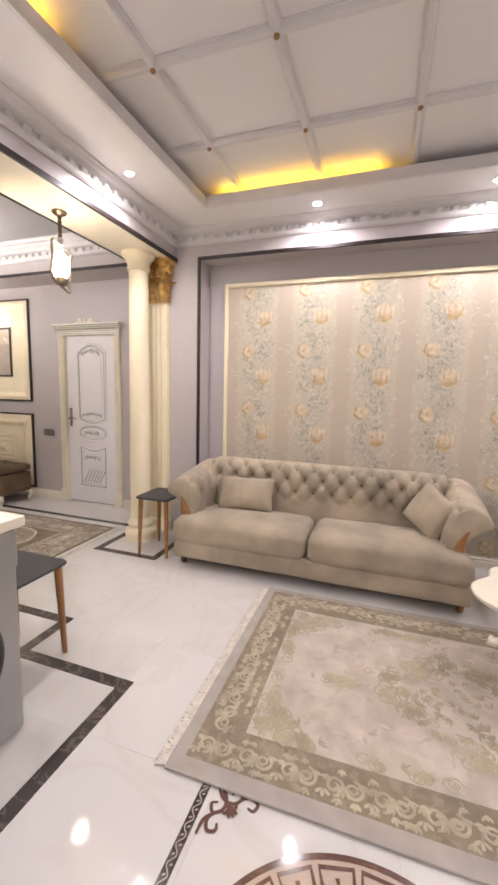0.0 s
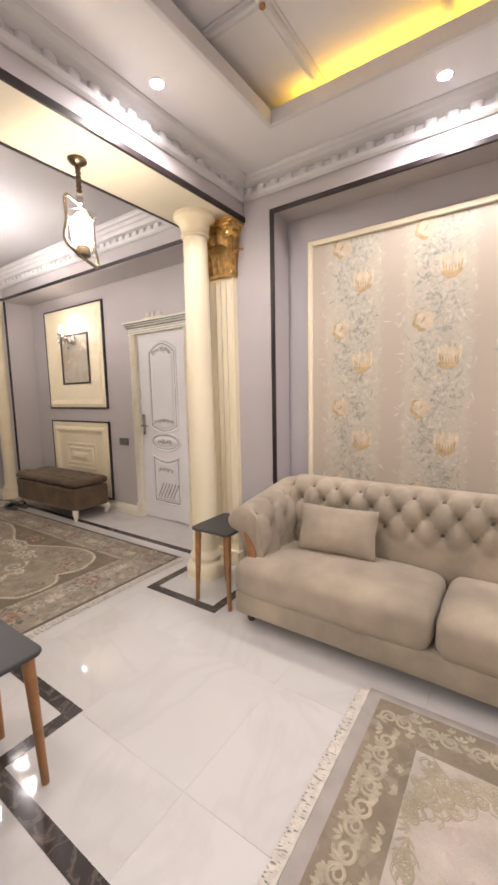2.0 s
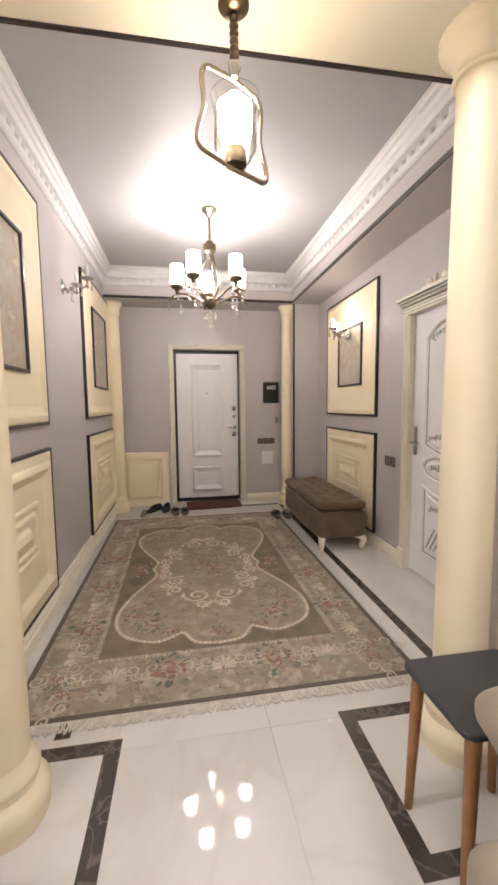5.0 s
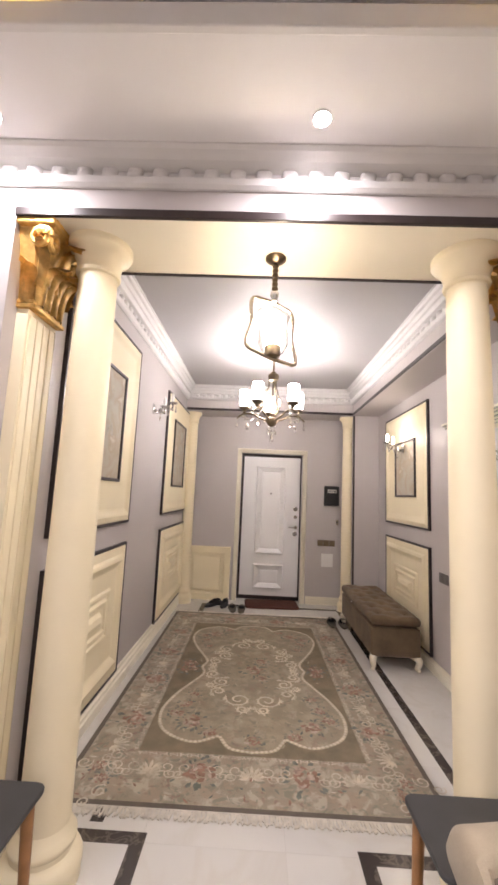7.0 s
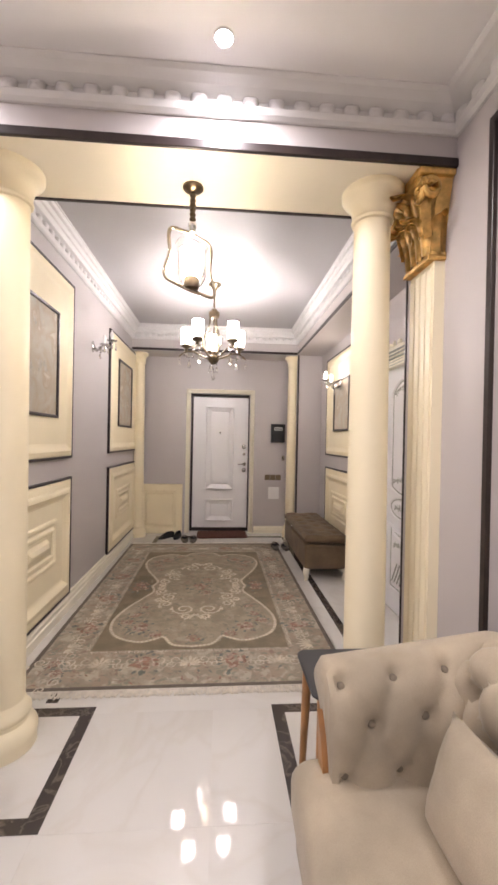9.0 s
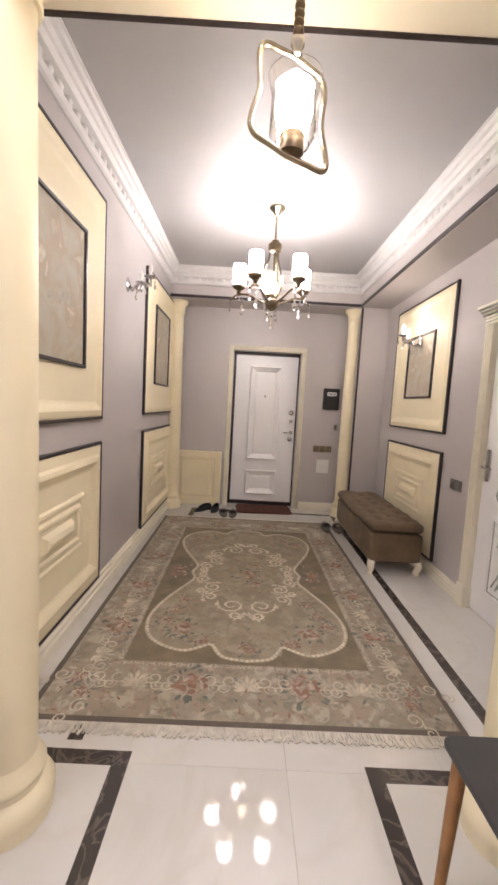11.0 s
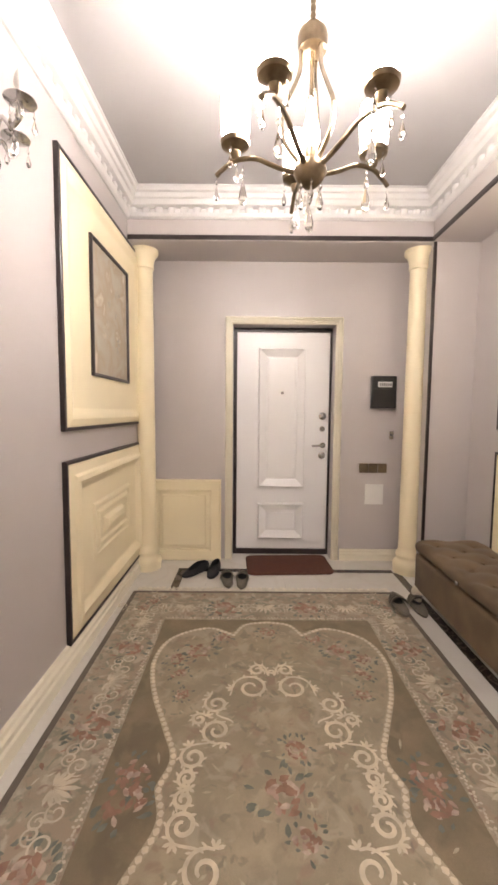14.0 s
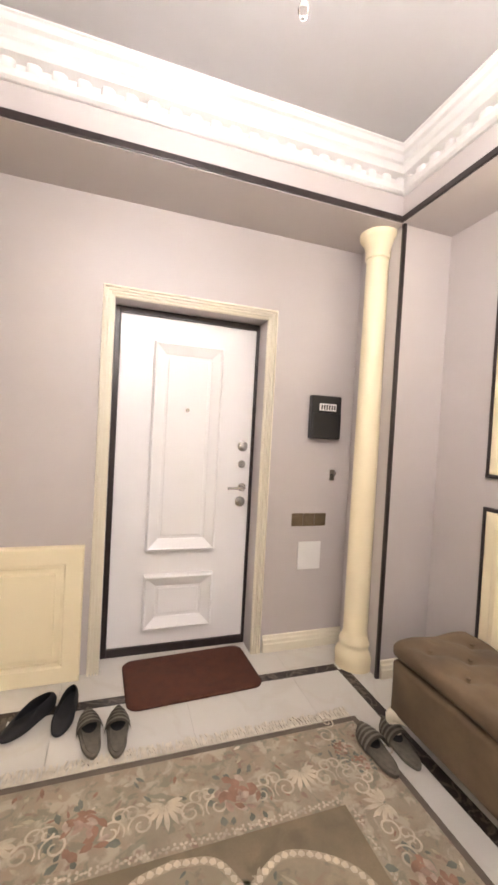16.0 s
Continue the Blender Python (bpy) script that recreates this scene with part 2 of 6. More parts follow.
FABRIC = material("taupe_velvet", (0.37, 0.307, 0.224), 0.85, var=0.3, scale=3.2, bump=0.3, bump_scale=420, fine=0.2, sheen=0.15)
# same velvet as the sofa, darkened to paint in the shade of the tufting pits
BUTTON = material("taupe_button_pit_shade", (0.19, 0.155, 0.115), 0.8, var=0.1)
BENCH = material("brown_velvet", (0.135, 0.092, 0.052), 0.8, var=0.3, scale=6, bump=0.3, bump_scale=400, fine=0.25, sheen=0.06)
WOOD = material("honey_oak", (0.33, 0.155, 0.055), 0.4, var=0.25, scale=14, bump=0.12, bump_scale=60)
DARKWOOD = material("dark_stained_wood", (0.10, 0.045, 0.025), 0.4, var=0.2, scale=14)
SLATE = material("charcoal_tabletop", (0.038, 0.037, 0.038), 0.5, var=0.15, scale=12, bump=0.05)
STEEL = material("silver_appliance_paint", (0.42, 0.42, 0.41), 0.35, metal=0.6, var=0.04, scale=3)
DARKGLASS = material("black_glass", (0.01, 0.01, 0.012), 0.06, var=0.1)
IVORY = material("ivory_lacquer", (0.84, 0.78, 0.64), 0.25, var=0.03, scale=5, coat=0.3)
MATRED = material("rust_red_mat_pile", (0.082, 0.026, 0.014), 0.95, var=0.2, scale=20, bump=0.6, bump_scale=500, fine=0.3)
SHOEBLACK = material("black_suede", (0.012, 0.012, 0.015), 0.7, var=0.2, scale=30)
SLIPGREY = material("grey_felt", (0.13, 0.115, 0.092), 0.9, var=0.2, scale=40, bump=0.4, bump_scale=500)
SLIPDARK = material("dark_insole", (0.02, 0.02, 0.022), 0.9, var=0.2)
SLIPLIGHT = material("pale_stripe_felt", (0.30, 0.275, 0.235), 0.9, var=0.1)
PLASTICBLACK = material("black_plastic", (0.012, 0.012, 0.013), 0.3, var=0.1)
PLASTICWHITE = material("white_paper", (0.8, 0.79, 0.77), 0.6, var=0.03)
BRONZE = material("bronze_switch_plate", (0.23, 0.18, 0.12), 0.35, metal=0.7, var=0.1, scale=30)
SWITCH_GREY = material("grey_switch_plate", (0.16, 0.145, 0.14), 0.4, metal=0.3, var=0.1, scale=30)
CRYSTAL = glass("crystal_glass", (0.97, 0.95, 0.92))
CLEAR = glass("clear_glass", (1, 0.98, 0.95))
SHADE = glow("lit_opal_shade", (1.0, 0.965, 0.94), SHADE_E)
SCONCE_BULB = glow("lit_candle_bulb", (1.0, 0.92, 0.82), 8.0)
SHADE_WARM = glow("lit_pendant_shade", (1.0, 0.91, 0.78), 14.0)
BULB = glow("lit_filament_bulb", (1.0, 0.80, 0.55), 7.0)
DOWN = glow("lit_downlight", (1.0, 0.97, 0.98), 30.0)
LED = glow("yellow_led_strip", (1.0, 0.58, 0.05), 6.5)
RUGEDGE = material("rug_brown_edge", (0.13, 0.105, 0.085), 0.95, var=0.15, scale=12, bump=0.5, bump_scale=600)


def rug_pile(name, base, tints, scale=9.0):
    """Worn pile: blotches of faded woven flowers over a ground colour."""
    m = material(name, base, 0.95, var=0.2, scale=7, bump=0.5, bump_scale=600, fine=0.35)
    nt = m.node_tree
    b = nt.nodes["Principled BSDF"]
    co = nt.nodes.new("ShaderNodeTexCoord")
    for k, (tint, cut, amount) in enumerate(tints):
        last = b.inputs["Base Color"].links[0].from_socket
        nz = nt.nodes.new("ShaderNodeTexNoise")
        nz.noise_dimensions = "4D"
        nz.inputs["W"].default_value = 3.7 * k + 1
        nz.inputs["Scale"].default_value, nz.inputs["Detail"].default_value, nz.inputs["Distortion"].default_value = scale * (1 + 0.45 * k), 6, 0.9
        nt.links.new(co.outputs["Object"], nz.inputs["Vector"])
        mr = nt.nodes.new("ShaderNodeMapRange")
        mr.inputs["From Min"].default_value, mr.inputs["From Max"].default_value, mr.inputs["To Max"].default_value = cut, cut + 0.07, amount
        nt.links.new(nz.outputs["Fac"], mr.inputs["Value"])
        mx = nt.nodes.new("ShaderNodeMix")
        mx.data_type = "RGBA"
        mx.inputs[7].default_value = (*tint, 1)
        nt.links.new(mr.outputs["Result"], mx.inputs["Factor"])
        nt.links.new(last, mx.inputs[6])
        nt.links.new(mx.outputs[2], b.inputs["Base Color"])
    return m


RUGBASE = rug_pile("rug_taupe_border", (0.32, 0.275, 0.21), [((0.34, 0.265, 0.198), 0.50, 0.7), ((0.47, 0.41, 0.325), 0.53, 0.7), ((0.21, 0.21, 0.16), 0.54, 0.75), ((0.25, 0.165, 0.13), 0.58, 0.7)], 9)
RUGDARK = rug_pile("rug_brown_field", (0.21, 0.168, 0.112), [((0.145, 0.116, 0.078), 0.52, 0.6), ((0.24, 0.195, 0.138), 0.56, 0.5)], 5)
RUGOLIVE = rug_pile("rug_olive_medallion", (0.335, 0.283, 0.205), [((0.275, 0.24, 0.178), 0.50, 0.7), ((0.41, 0.355, 0.27), 0.54, 0.6), ((0.29, 0.205, 0.16), 0.57, 0.6), ((0.19, 0.18, 0.14), 0.58, 0.6)], 7)
RUGCREAM = material("rug_cream_pile", (0.62, 0.545, 0.43), 0.95, var=0.2, scale=16, bump=0.5, bump_scale=600)
RUGPINK = material("rug_dusty_rose_pile", (0.28, 0.165, 0.12), 0.95, var=0.3, scale=18, bump=0.5, bump_scale=600)
RUGBLUE = material("rug_slate_leaf_pile", (0.155, 0.165, 0.14), 0.95, var=0.3, scale=18, bump=0.5, bump_scale=600)
RUGPALE = rug_pile("rug_pale_field", (0.49, 0.43, 0.36), [((0.43, 0.37, 0.29), 0.53, 0.55), ((0.52, 0.44, 0.38), 0.55, 0.5), ((0.39, 0.345, 0.26), 0.60, 0.5)], 6)
RUGBAND = rug_pile("rug_olive_band", (0.26, 0.21, 0.147), [((0.36, 0.31, 0.22), 0.54, 0.6), ((0.205, 0.165, 0.11), 0.55, 0.6)], 14)
RUGBIND = material("rug_grey_binding", (0.38, 0.34, 0.30), 0.95, var=0.12, scale=9, bump=0.4, bump_scale=500)
RUGGOLD = material("rug_sand_scroll", (0.42, 0.36, 0.25), 0.95, var=0.2, scale=16, bump=0.5, bump_scale=600)
FRINGE = material("ivory_fringe_thread", (0.61, 0.565, 0.485), 0.95, var=0.15, scale=30)
INLAY_RED = marble("red_brown_marble", (0.13, 0.07, 0.055), (0.25, 0.16, 0.13), 0.1, 0.4, 9)
INLAY_BEIGE = marble("beige_marble", (0.50, 0.40, 0.32), (0.60, 0.5, 0.42), 0.08, 0.3, 6)
PAPER_GREEN = material("wallpaper_sage_leaf", (0.465, 0.43, 0.34), 0.55, var=0.3, scale=30)
PAPER_WHITE = material("wallpaper_silver_leaf", (0.595, 0.54, 0.44), 0.45, var=0.2, scale=30)
PAPER_OCHRE = material("wallpaper_ochre_petal", (0.54, 0.39, 0.205), 0.5, var=0.22, scale=30)
PAPER_PEACH = material("wallpaper_peach_petal", (0.65, 0.53, 0.365), 0.5, var=0.15, scale=30)
PAPER_CREAM = material("wallpaper_cream_petal", (0.69, 0.59, 0.44), 0.5, var=0.12, scale=30)


def wallpaper_material():
    m = material("striped_wallpaper", (0.5, 0.42, 0.36), 0.55, var=0.04, scale=5, bump=0.1, bump_scale=160)
    nt = m.node_tree
    b = nt.nodes["Principled BSDF"]
    co = nt.nodes.new("ShaderNodeTexCoord")
    sep = nt.nodes.new("ShaderNodeSeparateXYZ")
    nt.links.new(co.outputs["Object"], sep.inputs[0])
    nz = nt.nodes.new("ShaderNodeTexNoise")
    nz.inputs["Scale"].default_value, nz.inputs["Detail"].default_value = 26, 4
    nt.links.new(co.outputs["Object"], nz.inputs["Vector"])
    # stripe from the distance across the wall, its edge frayed by fine noise
    fray = nt.nodes.new("ShaderNodeMath")
    fray.operation = "MULTIPLY_ADD"
    fray.inputs[1].default_value = 0.10
    nt.links.new(nz.outputs["Fac"], fray.inputs[0])
    nt.links.new(sep.outputs["X"], fray.inputs[2])
    ph = nt.nodes.new("ShaderNodeMath")
    ph.operation = "MULTIPLY_ADD"
    ph.inputs[1].default_value, ph.inputs[2].default_value = 2 * math.pi / 0.525, -2 * math.pi * 0.115 / 0.525
    nt.links.new(fray.outputs[0], ph.inputs[0])
    cs = nt.nodes.new("ShaderNodeMath")
    cs.operation = "COSINE"
    nt.links.new(ph.outputs[0], cs.inputs[0])
    ramp = nt.nodes.new("ShaderNodeValToRGB")
    e = ramp.color_ramp.elements
    e[0].position, e[1].position = 0.10, 0.26
    e[0].color, e[1].color = (0.535, 0.452, 0.355, 1), (0.585, 0.515, 0.395, 1)
    mr = nt.nodes.new("ShaderNodeMapRange")
    mr.inputs["From Min"].default_value = -1
    nt.links.new(cs.outputs[0], mr.inputs["Value"])
    nt.links.new(mr.outputs["Result"], ramp.inputs["Fac"])
    last = ramp.outputs["Color"]
    col = nt.nodes.new("ShaderNodeMapRange")
    col.inputs["From Min"].default_value, col.inputs["From Max"].default_value = 0.22, 0.55
    nt.links.new(mr.outputs["Result"], col.inputs["Value"])
    for k, (tint, cut, sc) in enumerate((((0.50, 0.47, 0.37), 0.50, 13), ((0.66, 0.60, 0.50), 0.53, 19), ((0.44, 0.425, 0.34), 0.56, 26))):
        n3 = nt.nodes.new("ShaderNodeTexNoise")
        n3.noise_dimensions = "4D"
        n3.inputs["W"].default_value = 2.3 * k
        n3.inputs["Scale"].default_value, n3.inputs["Detail"].default_value, n3.inputs["Distortion"].default_value = sc, 5, 1.5
        nt.links.new(co.outputs["Object"], n3.inputs["Vector"])
        m3 = nt.nodes.new("ShaderNodeMapRange")
        m3.inputs["From Min"].default_value, m3.inputs["From Max"].default_value, m3.inputs["To Max"].default_value = cut, cut + 0.07, 0.55
        nt.links.new(n3.outputs["Fac"], m3.inputs["Value"])
        mul = nt.nodes.new("ShaderNodeMath")
        mul.operation = "MULTIPLY"
        nt.links.new(m3.outputs["Result"], mul.inputs[0])
        nt.links.new(col.outputs["Result"], mul.inputs[1])
        mx = nt.nodes.new("ShaderNodeMix")
        mx.data_type = "RGBA"
        mx.inputs[7].default_value = (*tint, 1)
        nt.links.new(mul.outputs[0], mx.inputs["Factor"])
        nt.links.new(last, mx.inputs[6])
        last = mx.outputs[2]
    nt.links.new(last, b.inputs["Base Color"])
    return m


PAPER = wallpaper_material()


def picture_material(name, tint):
    m = material(name, (0.42, 0.37, 0.30), 0.6, var=0.12, scale=5)
    nt = m.node_tree
    b = nt.nodes["Principled BSDF"]
    co = nt.nodes.new("ShaderNodeTexCoord")
    nz = nt.nodes.new("ShaderNodeTexNoise")
    nz.inputs["Scale"].default_value, nz.inputs["Detail"].default_value, nz.inputs["Distortion"].default_value = 6, 8, 0.8
    nt.links.new(co.outputs["Object"], nz.inputs["Vector"])
    ramp = nt.nodes.new("ShaderNodeValToRGB")
    e = ramp.color_ramp.elements
    e[0].position, e[1].position = 0.35, 0.68
    e[0].color, e[1].color = (0.46, 0.435, 0.36, 1), (0.60, 0.55, 0.45, 1)
    mid = e.new(0.6)
    mid.color = (*tint, 1)
    nt.links.new(nz.outputs["Fac"], ramp.inputs["Fac"])
    nt.links.new(ramp.outputs["Color"], b.inputs["Base Color"])
    return m


PICTURE = picture_material("floral_print", (0.42, 0.34, 0.25))

# ---- structure ----
XN, XF, ZB = -1.47, -1.88, 2.565          # beam between the rooms
YL, YR, YS = 1.44, 4.07, 3.72             # hall walls, edge of the side recess
XE, XW, ZN, ZH = -5.33, -5.74, 2.59, 2.926  # end niche, soffit, hall ceiling
ZL, YW, YP = 2.80, 3.64, 3.86             # living ceiling border, wall, back of the wallpaper recess
LX, LY = 3.0, -2.2

floor = structure("floor", boxes((-6.0, LX + 0.2, LY - 0.2, 4.3, -0.2, -0.006)), GROUT, "polished white marble tiles with dark inlay bands", "floor")
structure("wall_south_hall", boxes((-6.0, XN, YL - 0.2, YL, 0, ZH)), MAUVE, "mauve grey painted hall wall with cream panels", "wall")
structure("wall_west", boxes((-6.0, XW, YL, 2.214, 0, ZH), (-6.0, XW, 3.097, 4.27, 0, ZH), (-6.0, XW, 2.214, 3.097, 2.067, ZH), (XW, XE, 3.735, 4.07, 0, ZN)), MAUVE, "mauve grey painted wall around the entrance door", "wall")
structure("wall_north_hall", boxes((XW, -3.235, YR, YR + 0.2, 0, ZH), (-2.485, -1.235, YR, YR + 0.2, 0, ZH), (-3.235, -2.485, YR, YR + 0.2, 2.02, ZH)), MAUVE, "mauve grey painted hall wall", "wall")
structure("wall_stub", boxes((-1.9, -1.235, YW, YR, 0, ZH)), MAUVE, "mauve grey painted wall end beside the sofa recess", "wall")
structure("wall_recess", boxes((-1.235, 2.6, YP, YR, 0, 2.572), (-1.235, LX, YW, YR, 2.572, ZH), (2.6, LX, YW, YR, 0, 2.572)), MAUVE, "mauve grey wall with a shallow recess", "wall")
structure("wall_kitchen", boxes((XN - 0.2, XN, LY, YL - 0.2, 0, ZH)), MAUVE, "plain mauve grey wall", "wall")
structure("wall_east", boxes((LX, LX + 0.2, LY, YR, 0, ZH)), MAUVE, "plain mauve grey wall", "wall")
structure("wall_back", boxes((XN - 0.2, LX + 0.2, LY - 0.2, LY, 0, ZH)), MAUVE, "plain mauve grey wall", "wall")
structure("soffit", boxes((XE, -1.9, YS, YR, ZN, ZH), (XW, XE, YL, YR, ZN, ZH)), MAUVE, "lowered mauve grey soffit over the hall recesses", "soffit")
structure("beam", boxes((XF, XN, YL, YW, ZB, ZH)), MAUVE, "mauve grey painted beam between hall and living room", "beam")
structure("beam_soffit", boxes((XF + 0.004, XN - 0.004, YL, YW, ZB - 0.004, ZB)), CREAM_SOFFIT, "glossy cream underside of the beam", "soffit")
structure("ceiling_hall", boxes((-6.0, XN, YL - 0.2, 4.27, ZH, ZH + 0.12)), HALL_CEIL, "smooth white hall ceiling, colour darkened against the chandelier glare", "ceiling")

# living-room ceiling: a lowered border round a coffered tray
TX0, TX1, TY0, TY1 = -1.0, 2.35, -1.0, 3.235
structure("ceiling_border", boxes((XN, TX0, LY, YW, ZL, 2.86), (TX1, LX, LY, YW, ZL, 2.86), (TX0, TX1, TY1, YW, ZL, 2.86), (TX0, TX1, LY, TY0, ZL, 2.86)), CEIL, "white lowered ceiling border", "ceiling")
structure("ceiling_tray", boxes((XN, LX, LY, YW, 2.935, 3.08)), CEIL, "white coffered tray ceiling panel", "ceiling")
e = 0.025
structure("tray_cove", boxes((XN, TX0 - 0.11, LY, YW, 2.86, 2.935), (TX1 + 0.11, LX, LY, YW, 2.86, 2.935), (TX0 - 0.11, TX1 + 0.11, TY1 + 0.11, YW, 2.86, 2.935), (TX0 - 0.11, TX1 + 0.11, LY, TY0 - 0.11, 2.86, 2.935)), CEIL, "white back of the light cove round the tray", "ceiling")
structure("tray_lip", boxes((TX0, TX0 + e, TY0, TY1, ZL - 0.004, 2.875), (TX1 - e, TX1, TY0, TY1, ZL - 0.004, 2.875), (TX0 + e, TX1 - e, TY1 - e, TY1, ZL - 0.004, 2.875), (TX0 + e, TX1 - e, TY0, TY0 + e, ZL - 0.004, 2.875), bev=0.004), PLASTER, "white lip around the ceiling tray", "trim")
bm = bmesh.new()
BATTEN = [(-0.030, 0.0), (-0.030, 0.008), (-0.021, 0.010), (-0.018, 0.024), (-0.009, 0.033), (0.009, 0.033), (0.018, 0.024), (0.021, 0.010), (0.030, 0.008), (0.030, 0.0)]
for k in range(-1, 6):
    x = -0.715 + 0.612 * k
    prism(bm, [(x + a, 2.9355 - h) for a, h in BATTEN], lambda u, v, h: (u, h, v), TY0 - 0.1, TY1 + 0.1)
for k in range(-5, 2):
    y = 2.085 + 0.635 * k
    prism(bm, [(y + a, 2.936 - h * 1.05) for a, h in BATTEN], lambda u, v, h: (h, u, v), TX0 - 0.1, TX1 + 0.1)
structure("ceiling_battens", bm, PLASTER, "white moulded battens of the coffered ceiling", "trim")
bm = bmesh.new()
for i in range(0, 5):
    for k in range(-4, 2):
        lathe(bm, [(0.013, 2.901), (0.014, 2.894), (0.010, 2.888), (0.004, 2.885)], -0.715 + 0.612 * i, 2.085 + 0.635 * k, 12)
structure("ceiling_rosettes", bm, material("dull_copper", (0.36, 0.19, 0.09), 0.45, metal=0.5, var=0.2, scale=30), "small gold rosettes at the batten crossings", "trim", smooth=True)

# cornices
LIV = [(0, ZL), (0, ZL - 0.115), (0.012, ZL - 0.115), (0.026, ZL - 0.104), (0.034, ZL - 0.084), (0.034, ZL - 0.080), (0.012, ZL - 0.074), (0.012, ZL - 0.045), (0.066, ZL - 0.034), (0.085, ZL - 0.024), (0.10, ZL - 0.018), (0.112, ZL - 0.006), (0.112, ZL)]
HAL = [(0, ZH), (0, ZH - 0.1880), (0.014, ZH - 0.1880), (0.028, ZH - 0.1776), (0.036, ZH - 0.1584), (0.036, ZH - 0.1544), (0.014, ZH - 0.1488), (0.014, ZH - 0.1184), (0.058, ZH - 0.1088), (0.068, ZH - 0.0760), (0.080, ZH - 0.0688), (0.086, ZH - 0.0400), (0.104, ZH - 0.0336), (0.108, ZH - 0.0096), (0.118, ZH - 0.0064), (0.118, ZH)]


def leaf_block(o0, o1, z0, z1, w):
    """One curled leaf of a cornice: a wedge that rolls over at its top, off a wall that faces +x."""
    bm = bmesh.new()
    sec = [(o0 - 0.01, z0), (o0 + 0.002, z0 + 0.001), (o0 + 0.008, z0 + 0.25 * (z1 - z0)), (o0 + 0.55 * (o1 - o0) + 0.008, z0 + 0.6 * (z1 - z0)), (o1 + 0.006, z1 - 0.016), (o1 + 0.008, z1 - 0.008), (o1 + 0.002, z1), (o1 - 0.03, z1)]
    rows = []
    for s, f in ((-0.62, 0.2), (-0.5, 0.62), (-0.40, 0.86), (-0.2, 0.98), (0.0, 1.0), (0.2, 0.98), (0.40, 0.86), (0.5, 0.62), (0.62, 0.2)):
        rows.append([bm.verts.new((o0 - 0.01 + (o - o0 + 0.01) * f, w * s + 0.10 * (z - z0) * (1 - f), z)) for o, z in sec])
    for a, b in zip(rows, rows[1:]):
        for j in range(len(sec)):
            bm.faces.new((a[j], a[(j + 1) % len(sec)], b[(j + 1) % len(sec)], b[j]))
    bm.faces.new(rows[0])
    bm.faces.new(rows[-1])
    return bm


def leaf_row(parent, first, p, q, out, pitch):
    p, q = Vector((*p, 0)), Vector((*q, 0))
    n = int((q - p).length / pitch)
    for k in range(n):
        o = first if not first.get("placed") else new("leaf_block", first.data)
        first["placed"] = 1
        o.parent = parent
        o.matrix_basis = Matrix.Translation(p.lerp(q, (k + 0.5) / n)) @ Matrix.Rotation(math.atan2(out[1], out[0]), 4, "Z")


for name, prof, rows, blk, pitch, label in (
    ("cornice_living", LIV, (((XN, LY), (XN, YW), (1, 0), 0, 1), ((XN, YW), (LX, YW), (0, -1), 1, 0)), (0.026, 0.029, ZL - 0.082, ZL - 0.040, 0.052), 0.104, "white plaster cornice with curled leaf blocks"),
    ("cornice_hall", HAL, (((XE, YL), (XE, YS), (1, 0), 1, 1), ((XE, YS), (XF, YS), (0, -1), 1, 1), ((XF, YS), (XF, YL), (-1, 0), 1, 1), ((XF, YL), (XE, YL), (0, 1), 1, 1)), (0.028, 0.032, ZH - 0.157, ZH - 0.114, 0.046), 0.094, "tall white plaster cornice with a leaf band")):
    bm = bmesh.new()
    for p, q, o, m0, m1 in rows:
        run(bm, prof, p, q, o, m0, m1)
    bmesh.ops.remove_doubles(bm, verts=bm.verts, dist=0.0002)
    cn = structure(name, bm, PLASTER, label, "cornice")
    first = part("leaf_block", leaf_block(*blk), PLASTER, cn, smooth=True)
    for p, q, o, m0, m1 in rows:
        leaf_row(cn, first, p, q, o, pitch)

# dark trims
T = 0.034
bm = boxes((XN - 0.004, XN + 0.014, YL, YW, ZB - 0.010, ZB + 0.026), (XF - 0.012, XF + 0.008, YL, YS, ZB - 0.010, ZB + 0.012), bev=0.003)
structure("trim_beam", bm, BLACK, "thin dark brown moulding along the beam edges", "trim")
bm = boxes((XE - 0.004, XE + 0.012, YL, YS + 0.012, ZN + 0.004, ZN + 0.036), (XE + 0.012, -1.9, YS - 0.012, YS + 0.004, ZN + 0.004, ZN + 0.036), (XE - 0.006, XE + 0.012, 3.722, 3.745, 0, ZN + 0.004), (-1.906, -1.892, YW - 0.006, YW + 0.012, 0, ZB - 0.01), bev=0.003)
structure("trim_hall", bm, BLACK, "thin dark brown moulding along the soffit edges", "trim")
bm = boxes((-1.250, -1.222, YW - 0.014, YW + 0.006, 0, 2.585), (-1.222, 2.59, YW - 0.014, YW + 0.006, 2.556, 2.585), (2.59, 2.616, YW - 0.014, YW + 0.006, 0, 2.585), bev=0.003)
structure("trim_recess", bm, BLACK, "dark brown moulding framing the recess", "trim")

# baseboards
BASE = [(0, 0), (0.024, 0), (0.024, 0.05), (0.018, 0.056), (0.018, 0.075), (0.010, 0.082), (0.008, 0.098), (0, 0.102)]
bm = bmesh.new()
